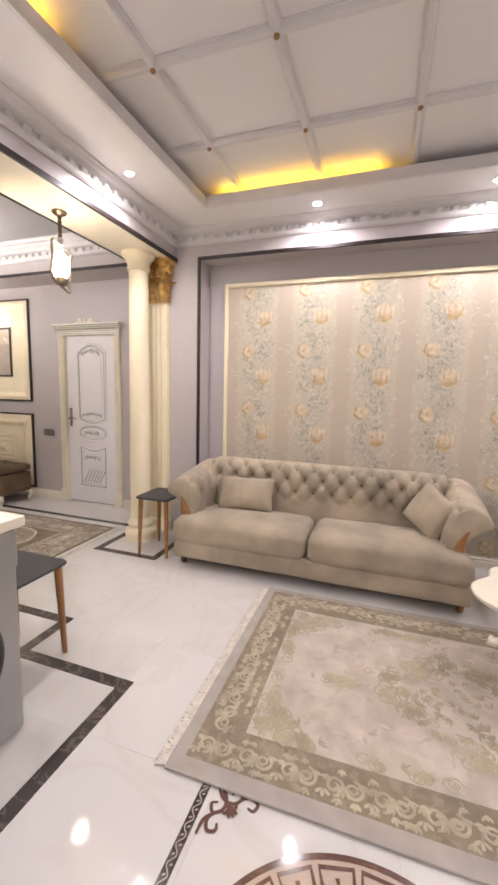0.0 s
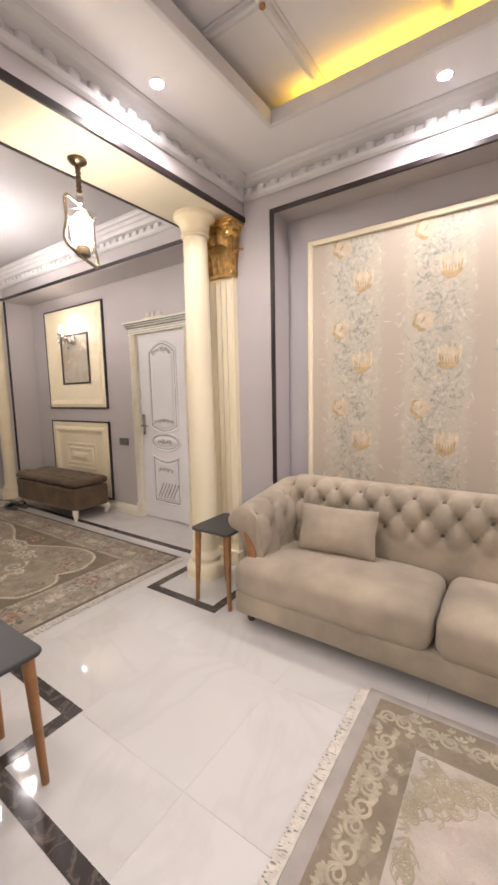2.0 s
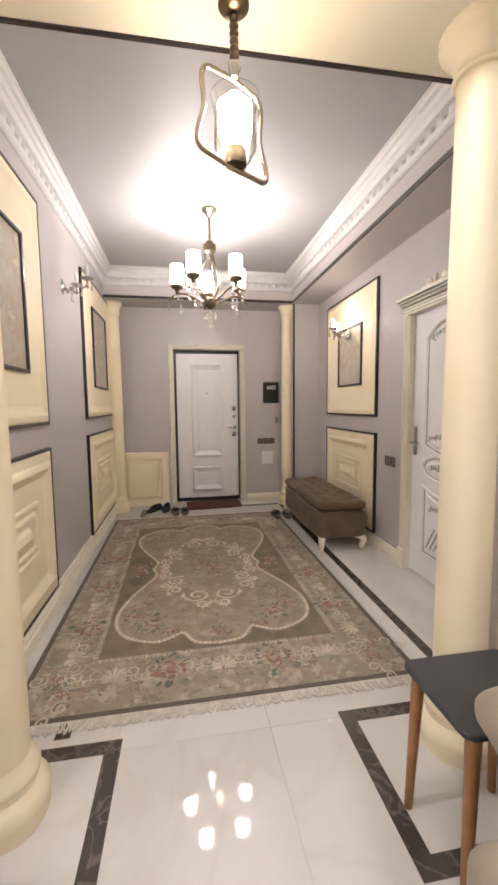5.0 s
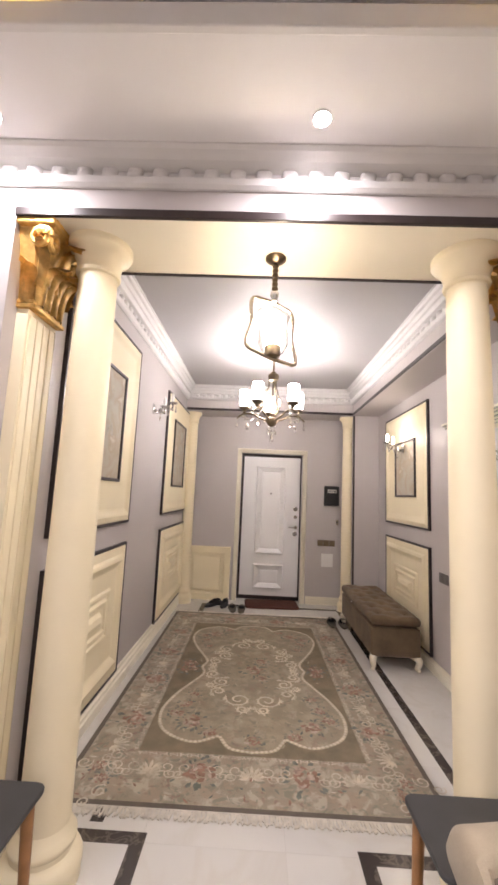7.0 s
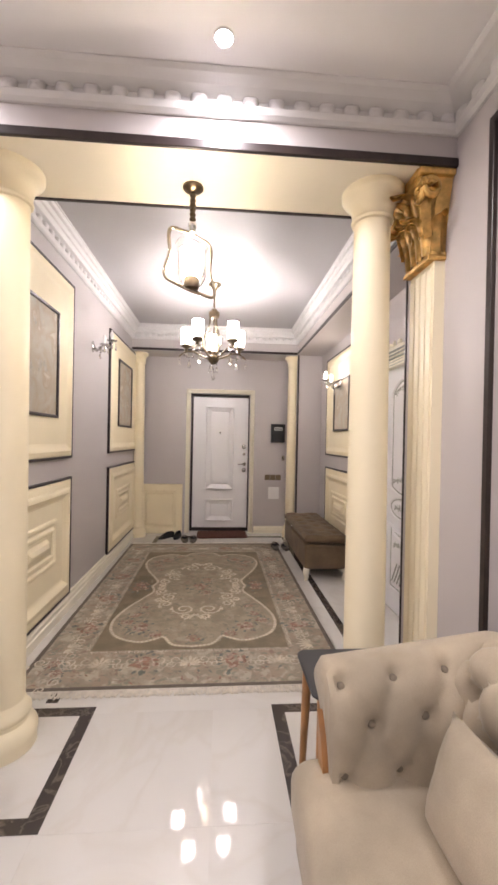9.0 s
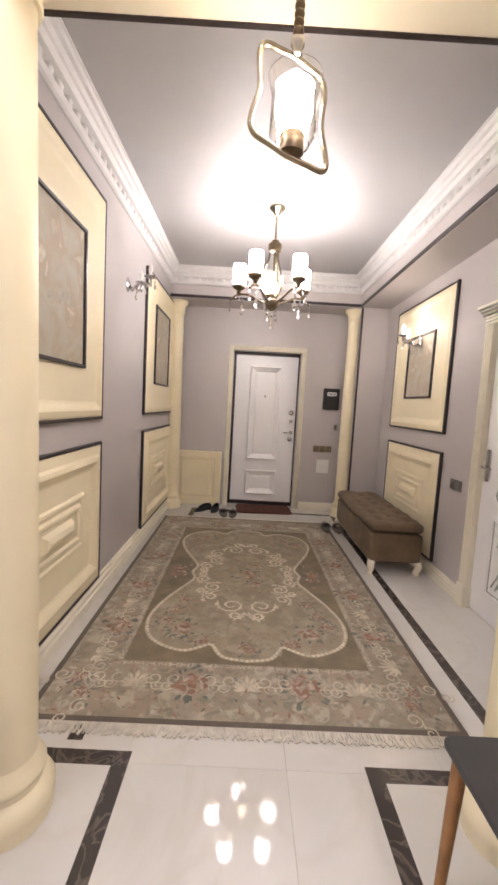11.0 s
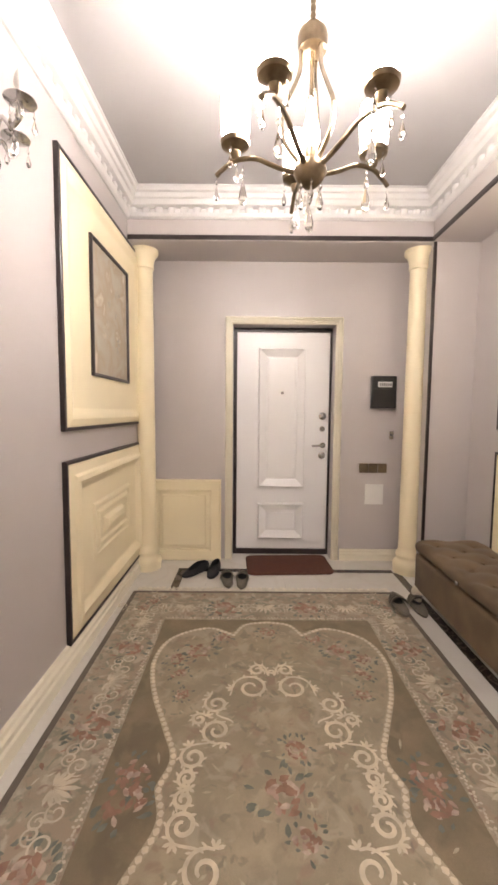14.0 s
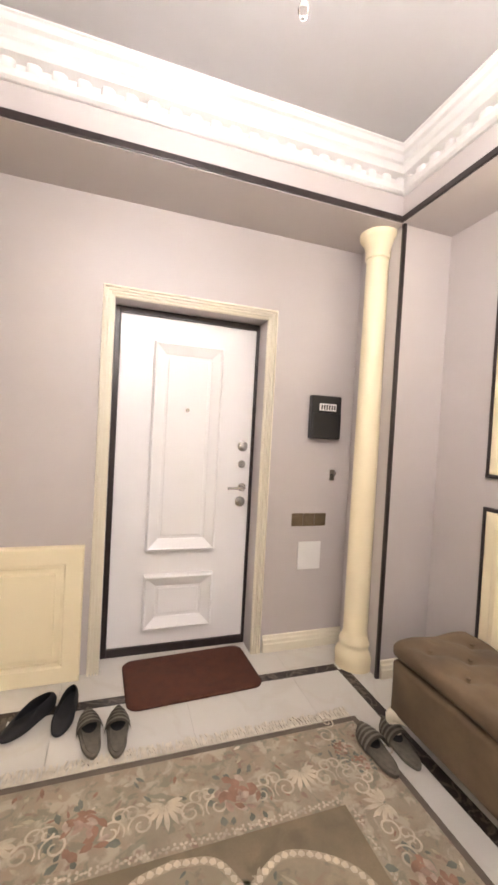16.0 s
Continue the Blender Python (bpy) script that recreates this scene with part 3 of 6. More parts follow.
for p, q, o in (((XF - 0.0, YL), (-5.50, YL), (0, 1)), ((XW, 3.175), (XW, 3.735), (1, 0)), ((XE, 3.75), (XE, YR), (1, 0)), ((XE, YR), (-3.31, YR), (0, -1)), ((-2.41, YR), (-1.9, YR), (0, -1)), ((-1.49, YW), (-1.25, YW), (0, -1)), ((-1.2, YP), (2.6, YP), (0, -1))):
    run(bm, [(a * 1.7, z * 1.2) for a, z in BASE] if p[1] == YL else BASE, p, q, o)
structure("baseboard", bm, CASING, "ivory stepped baseboard", "baseboard")

# ---- lamps of the place ----
CH = (-3.78, 2.575)
ARMS = [radians(a) for a in (41, 113, 185, 257, 329)]
for a in ARMS:
    lamp("chandelier_bulb_light", "POINT", (CH[0] + 0.28 * math.cos(a), CH[1] + 0.28 * math.sin(a), 2.49), HALL_W, WHITE, 0.04)
lamp("pendant_light", "POINT", (-1.72, 2.51, 2.27), PEND_W, (1.0, 0.90, 0.76), 0.04)
lamp("sconce_light", "POINT", (-4.32, 3.86, 2.17), 1.2, (1.0, 0.93, 0.85), 0.03)
DOWNS = [(-1.255, 2.645), (-1.255, 1.45), (-1.255, 0.25), (-1.255, -0.95), (-0.145, 3.40), (1.035, 3.40), (2.2, 3.40), (2.65, 2.2), (2.65, 0.9), (2.65, -0.4), (-0.1, -1.6), (1.1, -1.6), (2.2, -1.6)]
for x, y in DOWNS:
    lamp("downlight_beam", "SPOT", (x, y, ZL - 0.03), LIV_W, COOL, 0.03, 174)

# ---- columns and pilasters ----
def column(name, r, top, loc, label, group):
    c = thing(name, (*loc, 0), label, "column", group)
    part("base", lathe(bmesh.new(), [(r * 1.62, 0), (r * 1.62, 0.03), (r * 1.66, 0.05), (r * 1.66, 0.075), (r * 1.5, 0.1), (r * 1.28, 0.115), (r * 1.25, 0.13), (r * 1.36, 0.142), (r * 1.36, 0.158), (r * 1.2, 0.175), (r * 1.06, 0.205)], n=32), CREAM, c, smooth=True)
    part("shaft", lathe(bmesh.new(), [(r * 1.06, 0.2), (r * 1.05, top * 0.3), (r * 1.0, top * 0.6), (r * 0.93, top - 0.14)], n=32), CREAM, c, smooth=True)
    part("capital", lathe(bmesh.new(), [(r * 0.93, top - 0.15), (r * 1.06, top - 0.146), (r * 1.1, top - 0.135), (r * 1.04, top - 0.124), (r * 1.06, top - 0.1), (r * 1.14, top - 0.075), (r * 1.34, top - 0.046), (r * 1.52, top - 0.036), (r * 1.6, top - 0.024), (r * 1.6, top)], n=32), CREAM, c, smooth=True)
    return c


col = column("column", 0.089, ZB - 0.004, (-1.686, 3.358), "smooth cream round column with flared capital under the beam", "columns under the beam")
copy_thing(col, pose(-1.686, 1.705, 0))
col = column("slim_column", 0.069, ZN, (-5.49, 3.684), "slim cream round column beside the entrance niche", "slim columns in the niche")
copy_thing(col, pose(-5.525, 1.513, 0))


def pilaster(loc, sy):
    p = thing("pilaster", (*loc, 0), "fluted cream pilaster with an antique gold scrolled capital", "pilaster", "pilasters under the beam")
    w, top = 0.108, ZB - 0.37
    bm = bmesh.new()
    box(bm, -w, w, 0 if sy > 0 else -0.05, 0.05 if sy > 0 else 0, 0.12, top)
    for k in range(4):
        x = -0.075 + 0.05 * k
        part("reed", box(bmesh.new(), x - 0.0235, x + 0.0235, sy * 0.05 if sy > 0 else -0.057, 0.057 if sy > 0 else -0.05, 0.2, top - 0.02, bev=0.0065), CREAM, p)
    part("shaft", bm, CREAM, p)
    part("plinth", boxes((-w - 0.02, w + 0.02, 0 if sy > 0 else -0.075, 0.075 if sy > 0 else 0, 0, 0.12), bev=0.008), CREAM, p)
    bm = bmesh.new()
    # bell that widens upwards, with leaves and corner scrolls
    rows = []
    for t in [k / 8 for k in range(9)]:
        z = top + 0.36 * t
        ww, d = w * (1 + 0.55 * t * t), 0.065 + 0.10 * t * t
        rows.append([bm.verts.new((x, sy * y, z)) for x, y in ((-ww, 0), (-ww, d), (ww, d), (ww, 0))])
    for a, b in zip(rows, rows[1:]):
        for k in range(4):
            bm.faces.new((a[k], a[(k + 1) % 4], b[(k + 1) % 4], b[k]))
    bm.faces.new(rows[0])
    bm.faces.new(rows[-1])
    part("bell", bm, GOLD, p, "antique gold capital")
    bm = bmesh.new()
    for z, d in ((top + 0.012, 0.085), (top + 0.03, 0.075)):
        box(bm, -w - 0.012, w + 0.012, min(0, sy * d), max(0, sy * d), z - 0.01, z + 0.008, bev=0.004)
    part("astragal", bm, GOLD, p)
    for row, (zz, h, n) in enumerate(((top + 0.03, 0.17, 4), (top + 0.12, 0.19, 3))):
        for k in range(n):
            bm = bmesh.new()
            x = (k - (n - 1) / 2) * (0.21 / n)
            rings = []
            for j in range(8):
                t = j / 7
                wd = 0.032 * (0.75 + 0.6 * math.sin(math.pi * min(1, t * 1.05))) * (1 - 0.35 * t)
                o = 0.068 + row * 0.012 + 0.10 * t * t * (0.9 + 0.3 * row) + (0.02 if j == 7 else 0)
                z = zz + h * (math.sin(t * math.pi * 0.62) / math.sin(math.pi * 0.5))
                ring = []
                for i in range(5):
                    s = (i - 2) / 2
                    ring.append(bm.verts.new((x + s * wd, sy * (o + 0.022 * (1 - abs(s)) + (0.008 if i in (1, 3) else 0)), z - 0.012 * abs(s) + 0.004 * (-1) ** j * abs(s))))
                rings.append(ring)
            for a, b in zip(rings, rings[1:]):
                for i in range(4):
                    bm.faces.new((a[i], a[i + 1], b[i + 1], b[i]))
            bmesh.ops.solidify(bm, geom=bm.faces[:], thickness=0.008)
            part("acanthus_leaf", bm, GOLD, p, smooth=True)
    for sx in (-1, 1):
        for row, (zz, h, yy) in enumerate(((top + 0.03, 0.15, 0.032), (top + 0.10, 0.19, 0.075))):
            bm = bmesh.new()
            rings = []
            for j in range(8):
                t = j / 7
                wd = 0.034 * (0.7 + 0.6 * math.sin(math.pi * min(1, t * 1.05))) * (1 - 0.3 * t)
                o = w + 0.004 + 0.075 * t * t + (0.016 if j == 7 else 0)
                z = zz + h * math.sin(t * math.pi * 0.62)
                rings.append([bm.verts.new((sx * (o + 0.018 * (1 - abs(i - 2) / 2)), sy * (yy + 0.03 * t + (i - 2) / 2 * wd), z - 0.006 * abs(i - 2))) for i in range(5)])
            for a, b in zip(rings, rings[1:]):
                for i in range(4):
                    bm.faces.new((a[i], a[i + 1], b[i + 1], b[i]))
            bmesh.ops.solidify(bm, geom=bm.faces[:], thickness=0.008)
            part("acanthus_leaf", bm, GOLD, p, smooth=True)
        bm = bmesh.new()
        tube(bm, [(sx * (0.165 + 0.008 * t), sy * (0.105 + 0.042 * (1 - 0.7 * t) * math.cos(3.8 * math.pi * t)), top + 0.285 + 0.046 * (1 - 0.7 * t) * math.sin(3.8 * math.pi * t)) for t in [k / 22 for k in range(23)]], 0.013, 8)
        part("volute", bm, GOLD, p, smooth=True)
        bm = bmesh.new()
        pts = [(sx * (0.13 + 0.045 * (1 - 0.7 * t) * math.cos(4.2 * math.pi * t * 0.9)), sy * (0.128 + 0.01 * t), top + 0.285 + 0.05 * (1 - 0.7 * t) * math.sin(4.2 * math.pi * t * 0.9)) for t in [k / 22 for k in range(23)]]
        tube(bm, pts, 0.014, 8)
        part("volute", bm, GOLD, p, smooth=True)
    part("abacus", boxes((-0.185, 0.185, min(0, sy * 0.16), max(0, sy * 0.16), top + 0.335, top + 0.366), bev=0.008), GOLD, p)
    return p


pilaster((-1.653, YW), -1)
pilaster((-1.653, YL), 1)

# ---- wall panels and pictures ----
def wall_panel(name, label, x0, x1, z0, z1, to3, kind):
    """A cream moulded panel with a dark edge. Coordinates run along the wall."""
    cx = (x0 + x1) / 2
    base = to3(cx, z0, 0)
    p = thing(name, base, label, "wall panel", "cream wall panels")
    loc = lambda u, v, h: tuple(Vector(to3(u, v, h)) - Vector(base))
    bm = nested(bmesh.new(), x0, x1, z0, z1, [(0, 0), (0, 0.022), (0.004, 0.025), (0.018, 0.025), (0.02, 0.018)], loc, False)
    part("dark_edge", bm, BLACK, p, "dark brown edge moulding")
    bm = bmesh.new()
    steps = [(0.019, 0.0), (0.019, 0.020), (0.03, 0.024), (0.075, 0.028), (0.09, 0.040), (0.115, 0.046), (0.135, 0.034), (0.155, 0.020), (0.17, 0.014)]
    if kind == "upper":
        steps = [(0.019, 0.0), (0.019, 0.020), (0.03, 0.026), (0.06, 0.034), (0.075, 0.030), (0.10, 0.020), (0.115, 0.016)]
    nested(bm, x0, x1, z0, z1, steps, loc)
    part("moulded_board", bm, CREAM, p)
    if kind == "lower":
        zc, hw = (z0 + z1) / 2 + 0.02, min(0.34, (x1 - x0) * 0.27)
        bm = bmesh.new()
        nested(bm, cx - hw, cx + hw, zc - 0.17, zc + 0.17, [(0, 0.014), (0.012, 0.026), (0.03, 0.026), (0.042, 0.016)], loc, False)
        nested(bm, cx - hw + 0.055, cx + hw - 0.055, zc - 0.115, zc + 0.115, [(0, 0.014), (0.012, 0.030), (0.028, 0.030), (0.04, 0.018)], loc, False)
        nested(bm, cx - hw * 0.52, cx + hw * 0.52, zc - 0.05, zc + 0.05, [(0, 0.014), (0.02, 0.040), (0.05, 0.050)], loc)
        part("centre_moulding", bm, CREAM, p)
    return p


PRINT_BLOSSOM = material("faded_blossom_print", (0.47, 0.42, 0.33), 0.6, var=0.2, scale=20)
PRINT_LEAF = material("faded_leaf_print", (0.40, 0.37, 0.31), 0.6, var=0.2, scale=20)


def framed_picture(x0, x1, z0, z1, to3):
    cx = (x0 + x1) / 2
    base = to3(cx, z0, 0.015)
    p = thing("framed_picture", base, "pale floral print in a thin dark frame on a cream panel", "picture", "framed pictures")
    loc = lambda u, v, h: tuple(Vector(to3(u, v, h + 0.015)) - Vector(base))
    part("frame", nested(bmesh.new(), x0, x1, z0, z1, [(0, 0), (0, 0.016), (0.005, 0.02), (0.018, 0.018), (0.022, 0.006)], loc, False), BLACK, p)
    part("print", nested(bmesh.new(), x0, x1, z0, z1, [(0.02, 0.002), (0.02, 0.006)], loc), PICTURE, p)
    bm, bm2 = bmesh.new(), bmesh.new()
    rnd = random.Random(int(abs(cx) * 100))
    for k in range(9):
        u, v = cx + rnd.uniform(-0.22, 0.22) * (x1 - x0), z0 + (z1 - z0) * rnd.uniform(0.2, 0.85)
        for j in range(6):
            a = 2 * math.pi * j / 6 + rnd.random()
            r = rnd.uniform(0.02, 0.04)
            pts = [(0, 0), (r * 0.6, r * 0.3), (r, 0), (r * 0.6, -r * 0.3)]
            tgt = bm if k % 3 == 0 else bm2
            tgt.faces.new([tgt.verts.new(loc(u + math.cos(a) * q - math.sin(a) * w, v + math.sin(a) * q + math.cos(a) * w, 0.0072 + 0.0002 * j)) for q, w in pts])
    tagged(part("blossom_print", bm, PRINT_BLOSSOM, p), kind="stuff")
    tagged(part("leaf_print", bm2, PRINT_LEAF, p), kind="stuff")


WL, WR = wall_left(YL), wall_right(YR)
UP, LO = "cream moulded upper wall panel with dark edge", "cream moulded lower wall panel with raised centre and dark edge"
wall_panel("upper_panel", UP, -5.555, -4.21, 1.215, 2.565, WL, "upper")
wall_panel("lower_panel", LO, -5.555, -4.21, 0.115, 1.065, WL, "lower")
wall_panel("upper_panel", UP, -3.15, -1.95, 1.215, 2.60, WL, "upper")
wall_panel("lower_panel", LO, -3.15, -1.95, 0.115, 1.065, WL, "lower")
wall_panel("upper_panel", UP, -4.98, -3.745, 1.21, 2.45, WR, "upper")
wall_panel("lower_panel", LO, -4.98, -3.745, 0.12, 1.06, WR, "lower")
framed_picture(-5.225, -4.563, 1.52, 2.31, WL)
framed_picture(-2.84, -2.22, 1.52, 2.29, WL)
framed_picture(-4.62, -4.045, 1.515, 2.12, WR)

# wainscot beside the entrance door
w = thing("wainscot_panel", (XW, 1.79, 0), "low cream wainscot panel between column and door casing", "wall panel")
part("frame", nested(bmesh.new(), -0.325, 0.325, 0, 0.72, [(0, 0), (0, 0.05), (0.006, 0.056), (0.085, 0.056), (0.092, 0.048), (0.103, 0.048), (0.106, 0.022), (0.116, 0.022)], lambda u, v, h: (h, u, v), False), CREAM, w)
part("field", nested(bmesh.new(), -0.215, 0.215, 0.11, 0.61, [(0, 0.03), (0, 0.038), (0.022, 0.038), (0.03, 0.05)], lambda u, v, h: (h, u, v)), CREAM, w)

# ---- entrance door ----
d = structure("door_1", boxes((-5.935, -5.88, 2.246, 3.079, 0.05, 2.03), bev=0.003), DOOR_WHITE, "white lacquered steel entrance door with raised mouldings, closed", "door")
D = wall_x(-5.88)


def door_moulding(u0, u1, v0, v1):
    bm = nested(bmesh.new(), u0, u1, v0, v1, [(0, 0), (0.004, 0.034), (0.010, 0.040), (0.016, 0.040), (0.020, 0.034), (0.068, 0.010), (0.073, 0.004), (0.088, 0.004), (0.093, 0.008)], D)
    part("raised_moulding", bm, DOOR_WHITE, d)


door_moulding(2.44, 2.865, 0.63, 1.89)
door_moulding(2.44, 2.865, 0.15, 0.485)
part("door_frame", boxes((-5.96, -5.868, 2.214, 2.246, 0, 2.067), (-5.96, -5.868, 3.079, 3.097, 0, 2.067), (-5.96, -5.868, 2.246, 3.079, 2.03, 2.067), (-5.96, -5.868, 2.246, 3.079, 0, 0.05), bev=0.003), BLACK, d, "dark brown steel frame")


def disc(bm, y, z, r, x0, h, n=20):
    prof = [(r, 0), (r, h * 0.7), (r * 0.85, h)]
    b2 = bmesh.new()
    lathe(b2, prof, n=n)
    for v in b2.verts:
        v.co = Vector((x0 + v.co.z, y + v.co.x, z + v.co.y))
    me = bpy.data.meshes.new("tmp")
    b2.to_mesh(me)
    b2.free()
    bm.from_mesh(me)
    bpy.data.meshes.remove(me)
    return bm


part("peephole", disc(bmesh.new(), 2.656, 1.491, 0.013, -5.88, 0.01), CHROME, d)
for z, hh in ((1.285, 0.033), (1.17, 0.024), (0.928, 0.033)):
    bm = bmesh.new()
    disc(bm, 3.022, z, hh, -5.88, 0.012)
    box(bm, -5.868, -5.863, 3.018, 3.026, z - 0.012, z + 0.012)
    part("lock_escutcheon", bm, CHROME, d, smooth=True)
bm = disc(bmesh.new(), 3.03, 1.02, 0.026, -5.88, 0.012)
tube(bm, [(-5.87, 3.03, 1.02), (-5.835, 3.03, 1.02), (-5.83, 3.02, 1.02), (-5.83, 2.925, 1.017)], 0.009, 10)
part("door_handle", bm, CHROME, d, smooth=True)
# fluted casing round the doorway
bm = bmesh.new()
FL = [(0, 0), (0, 0.014), (0.004, 0.022), (0.0125, 0.024), (0.013, 0.004), (0.019, 0.004), (0.0195, 0.024), (0.0285, 0.024), (0.029, 0.004), (0.035, 0.004), (0.0355, 0.024), (0.0445, 0.024), (0.045, 0.004), (0.051, 0.004), (0.0515, 0.024), (0.060, 0.022), (0.064, 0.016), (0.064, 0)]
for a, b in zip(FL, FL[1:]):
    ra = [(2.15 + a[0], -0.0), (2.15 + a[0], 2.131 - a[0]), (3.161 - a[0], 2.131 - a[0]), (3.161 - a[0], -0.0)]
    rb = [(2.15 + b[0], -0.0), (2.15 + b[0], 2.131 - b[0]), (3.161 - b[0], 2.131 - b[0]), (3.161 - b[0], -0.0)]
    for k in range(3):
        bm.faces.new([bm.verts.new((XW + h, y, z)) for (y, z), h in ((ra[k], a[1]), (ra[k + 1], a[1]), (rb[k + 1], b[1]), (rb[k], b[1]))])
structure("door_casing_entrance", bm, CASING, "ivory fluted casing around the entrance door", "trim")

# ---- hall room door ----
d2 = structure("door_2", boxes((-3.225, -2.50, 4.095, 4.135, 0.008, 2.01), bev=0.003), DOOR_WHITE, "white carved interior door with arched panels and grey patina, closed", "door")
D2 = wall_right(4.095)
XC = -2.86


def arch(x0, x1, z0, z1, rise, low=0.0):
    pts = [(x0 + (x1 - x0) * k / 12, z0 - low * math.sin(math.pi * k / 12)) for k in range(13)]
    return pts + [(x1 - (x1 - x0) * k / 12, z1 + rise * math.sin(math.pi * k / 12)) for k in range(13)]


for poly in (arch(-3.05, -2.67, 1.02, 1.80, 0.09, 0.05), [(XC + 0.2 * math.cos(2 * math.pi * k / 28), 0.86 + 0.085 * math.sin(2 * math.pi * k / 28)) for k in range(28)], arch(-3.05, -2.67, 0.2, 0.70, -0.05)):
    part("raised_panel", nested_poly(bmesh.new(), poly, [(-0.022, 0), (-0.018, 0.010), (-0.004, 0.012), (0.006, 0.002)], D2, False), DOOR_WHITE, d2)
    part("patina_groove", nested_poly(bmesh.new(), poly, [(0.002, 0.0005), (0.002, 0.003), (0.015, 0.003), (0.015, 0.0005)], D2, False), PATINA, d2)
    part("panel_field", nested_poly(bmesh.new(), poly, [(0.03, 0.0), (0.05, 0.010)], D2), DOOR_WHITE, d2)


def carving(zc, w, n, amp):
    bm = bmesh.new()
    for k in range(n):
        s = (k - (n - 1) / 2) / max(1, (n - 1) / 2)
        sp = spiral(XC + s * w, zc + amp * (1 - s * s), 0.017 + 0.006 * (1 - abs(s)), 1.1, 1.5, 1 if s > 0 else -1, 12)
        tube(bm, [D2(u, v, 0.011) for u, v in sp], 0.0028, 5)
    rc = random.Random(int(zc * 100))
    for k in range(26):
        s = rc.uniform(-1.1, 1.1)
        flat = [(0, 0), (0.4, 0.28), (1, 0), (0.4, -0.28)]
        u0, v0, a, q = XC + s * w, zc + amp * (1 - s * s) + rc.uniform(-0.018, 0.018), rc.uniform(0, 6.28), rc.uniform(0.016, 0.028)
        bm.faces.new([bm.verts.new(D2(u0 + q * (c0 * math.cos(a) - c1 * math.sin(a)), v0 + q * (c0 * math.sin(a) + c1 * math.cos(a)), 0.0115 + 0.0001 * k)) for c0, c1 in flat])
    for up in (0.012, -0.012):
        tube(bm, [D2(XC + w * 1.15 * (k / 10 - 1), zc + amp * (1 - (k / 10 - 1) ** 2) + up * math.cos(3 * (k / 10 - 1)), 0.011) for k in range(21)], 0.003, 5)
    part("carved_scroll", bm, PATINA, d2, "grey patinated carving")


carving(1.79, 0.12, 5, 0.03)
carving(1.07, 0.13, 5, 0.02)
carving(0.86, 0.09, 4, 0.0)
carving(0.55, 0.10, 4, 0.02)
bm = bmesh.new()
for k in range(6):
    tube(bm, [D2(-2.99 + 0.045 * k, 0.26, 0.012), D2(-2.93 + 0.045 * k, 0.36, 0.014), D2(-2.90 + 0.045 * k, 0.42, 0.012)], 0.006, 5)
part("carved_flutes", bm, PATINA, d2)
bm = boxes((-3.19, -3.15, 4.080, 4.094, 0.93, 1.15), bev=0.006)
tube(bm, [(-3.17, 4.085, 1.03), (-3.17, 4.045, 1.03), (-3.155, 4.04, 1.03), (-3.065, 4.04, 1.03)], 0.009, 8)
part("door_handle", bm, CHROME, d2, smooth=True)
for z in (0.25, 1.15, 1.78):
    part("hinge", tube(bmesh.new(), [(-2.503, 4.078, z - 0.05), (-2.503, 4.078, z + 0.05)], 0.008, 8), CHROME, d2)
bm = bmesh.new()
for x0, x1 in ((-3.30, -3.222), (-2.503, -2.425)):
    box(bm, x0, x1, YR - 0.022, YR + 0.06, 0.15, 2.0, bev=0.003)
    for k in range(3):
        x = x0 + 0.016 + 0.023 * k
        box(bm, x - 0.007, x + 0.007, YR - 0.03, YR - 0.02, 0.16, 2.0, bev=0.003)
    box(bm, x0 - 0.008, x1 + 0.008, YR - 0.036, YR + 0.05, 0, 0.155, bev=0.004)
box(bm, -3.305, -2.42, YR - 0.028, YR + 0.06, 2.0, 2.07, bev=0.003)
for k, (o, z) in enumerate(((0.045, 2.07), (0.06, 2.088), (0.08, 2.106))):
    box(bm, -3.30 - o * 0.4, -2.425 + o * 0.4, YR - o, YR + 0.04, z, z + 0.02, bev=0.004)
crown = structure("door_casing_hall", bm, CASING, "ivory fluted casing with a stepped crown", "trim")
for o, z in ((0.031, 2.018), (0.031, 2.042), (0.047, 2.064), (0.062, 2.086), (0.081, 2.104)):
    part("patina_line", boxes((-3.30 - 0.3 * o, -2.425 + 0.3 * o, YR - o, YR - 0.02, z - 0.003, z + 0.003)), PATINA, crown, "grey patina in the crown's groove")
bm = bmesh.new()
for hand in (-1, 1):
    tube(bm, [(XC + hand * (0.02 + 0.03 * (1 - 0.7 * t) * math.cos(9 * t) + 0.06), YR - 0.06, 2.15 + 0.03 * (1 - 0.7 * t) * math.sin(9 * t)) for t in [k / 16 for k in range(17)]], 0.008, 6)
    tube(bm, [(XC, YR - 0.06, 2.13), (XC + hand * 0.06, YR - 0.062, 2.14), (XC + hand * 0.16, YR - 0.06, 2.13)], 0.008, 6)
tube(bm, [(XC, YR - 0.06, 2.125), (XC, YR - 0.065, 2.16), (XC, YR - 0.06, 2.19)], 0.016, 8, taper=[1, 0.9, 0.3])
structure("door_crown_carving", bm, CASING, "carved ivory crest on the door crown", "trim", smooth=True)

# ---- wallpaper in the recess ----
pf = thing("wallpaper_panel", (0.77, YP, 0), "floral striped beige wallpaper in a cream picture-rail frame", "wallpaper")
PX0, PX1, PZ1 = -1.065 - 0.77, 2.46 - 0.77, 2.39
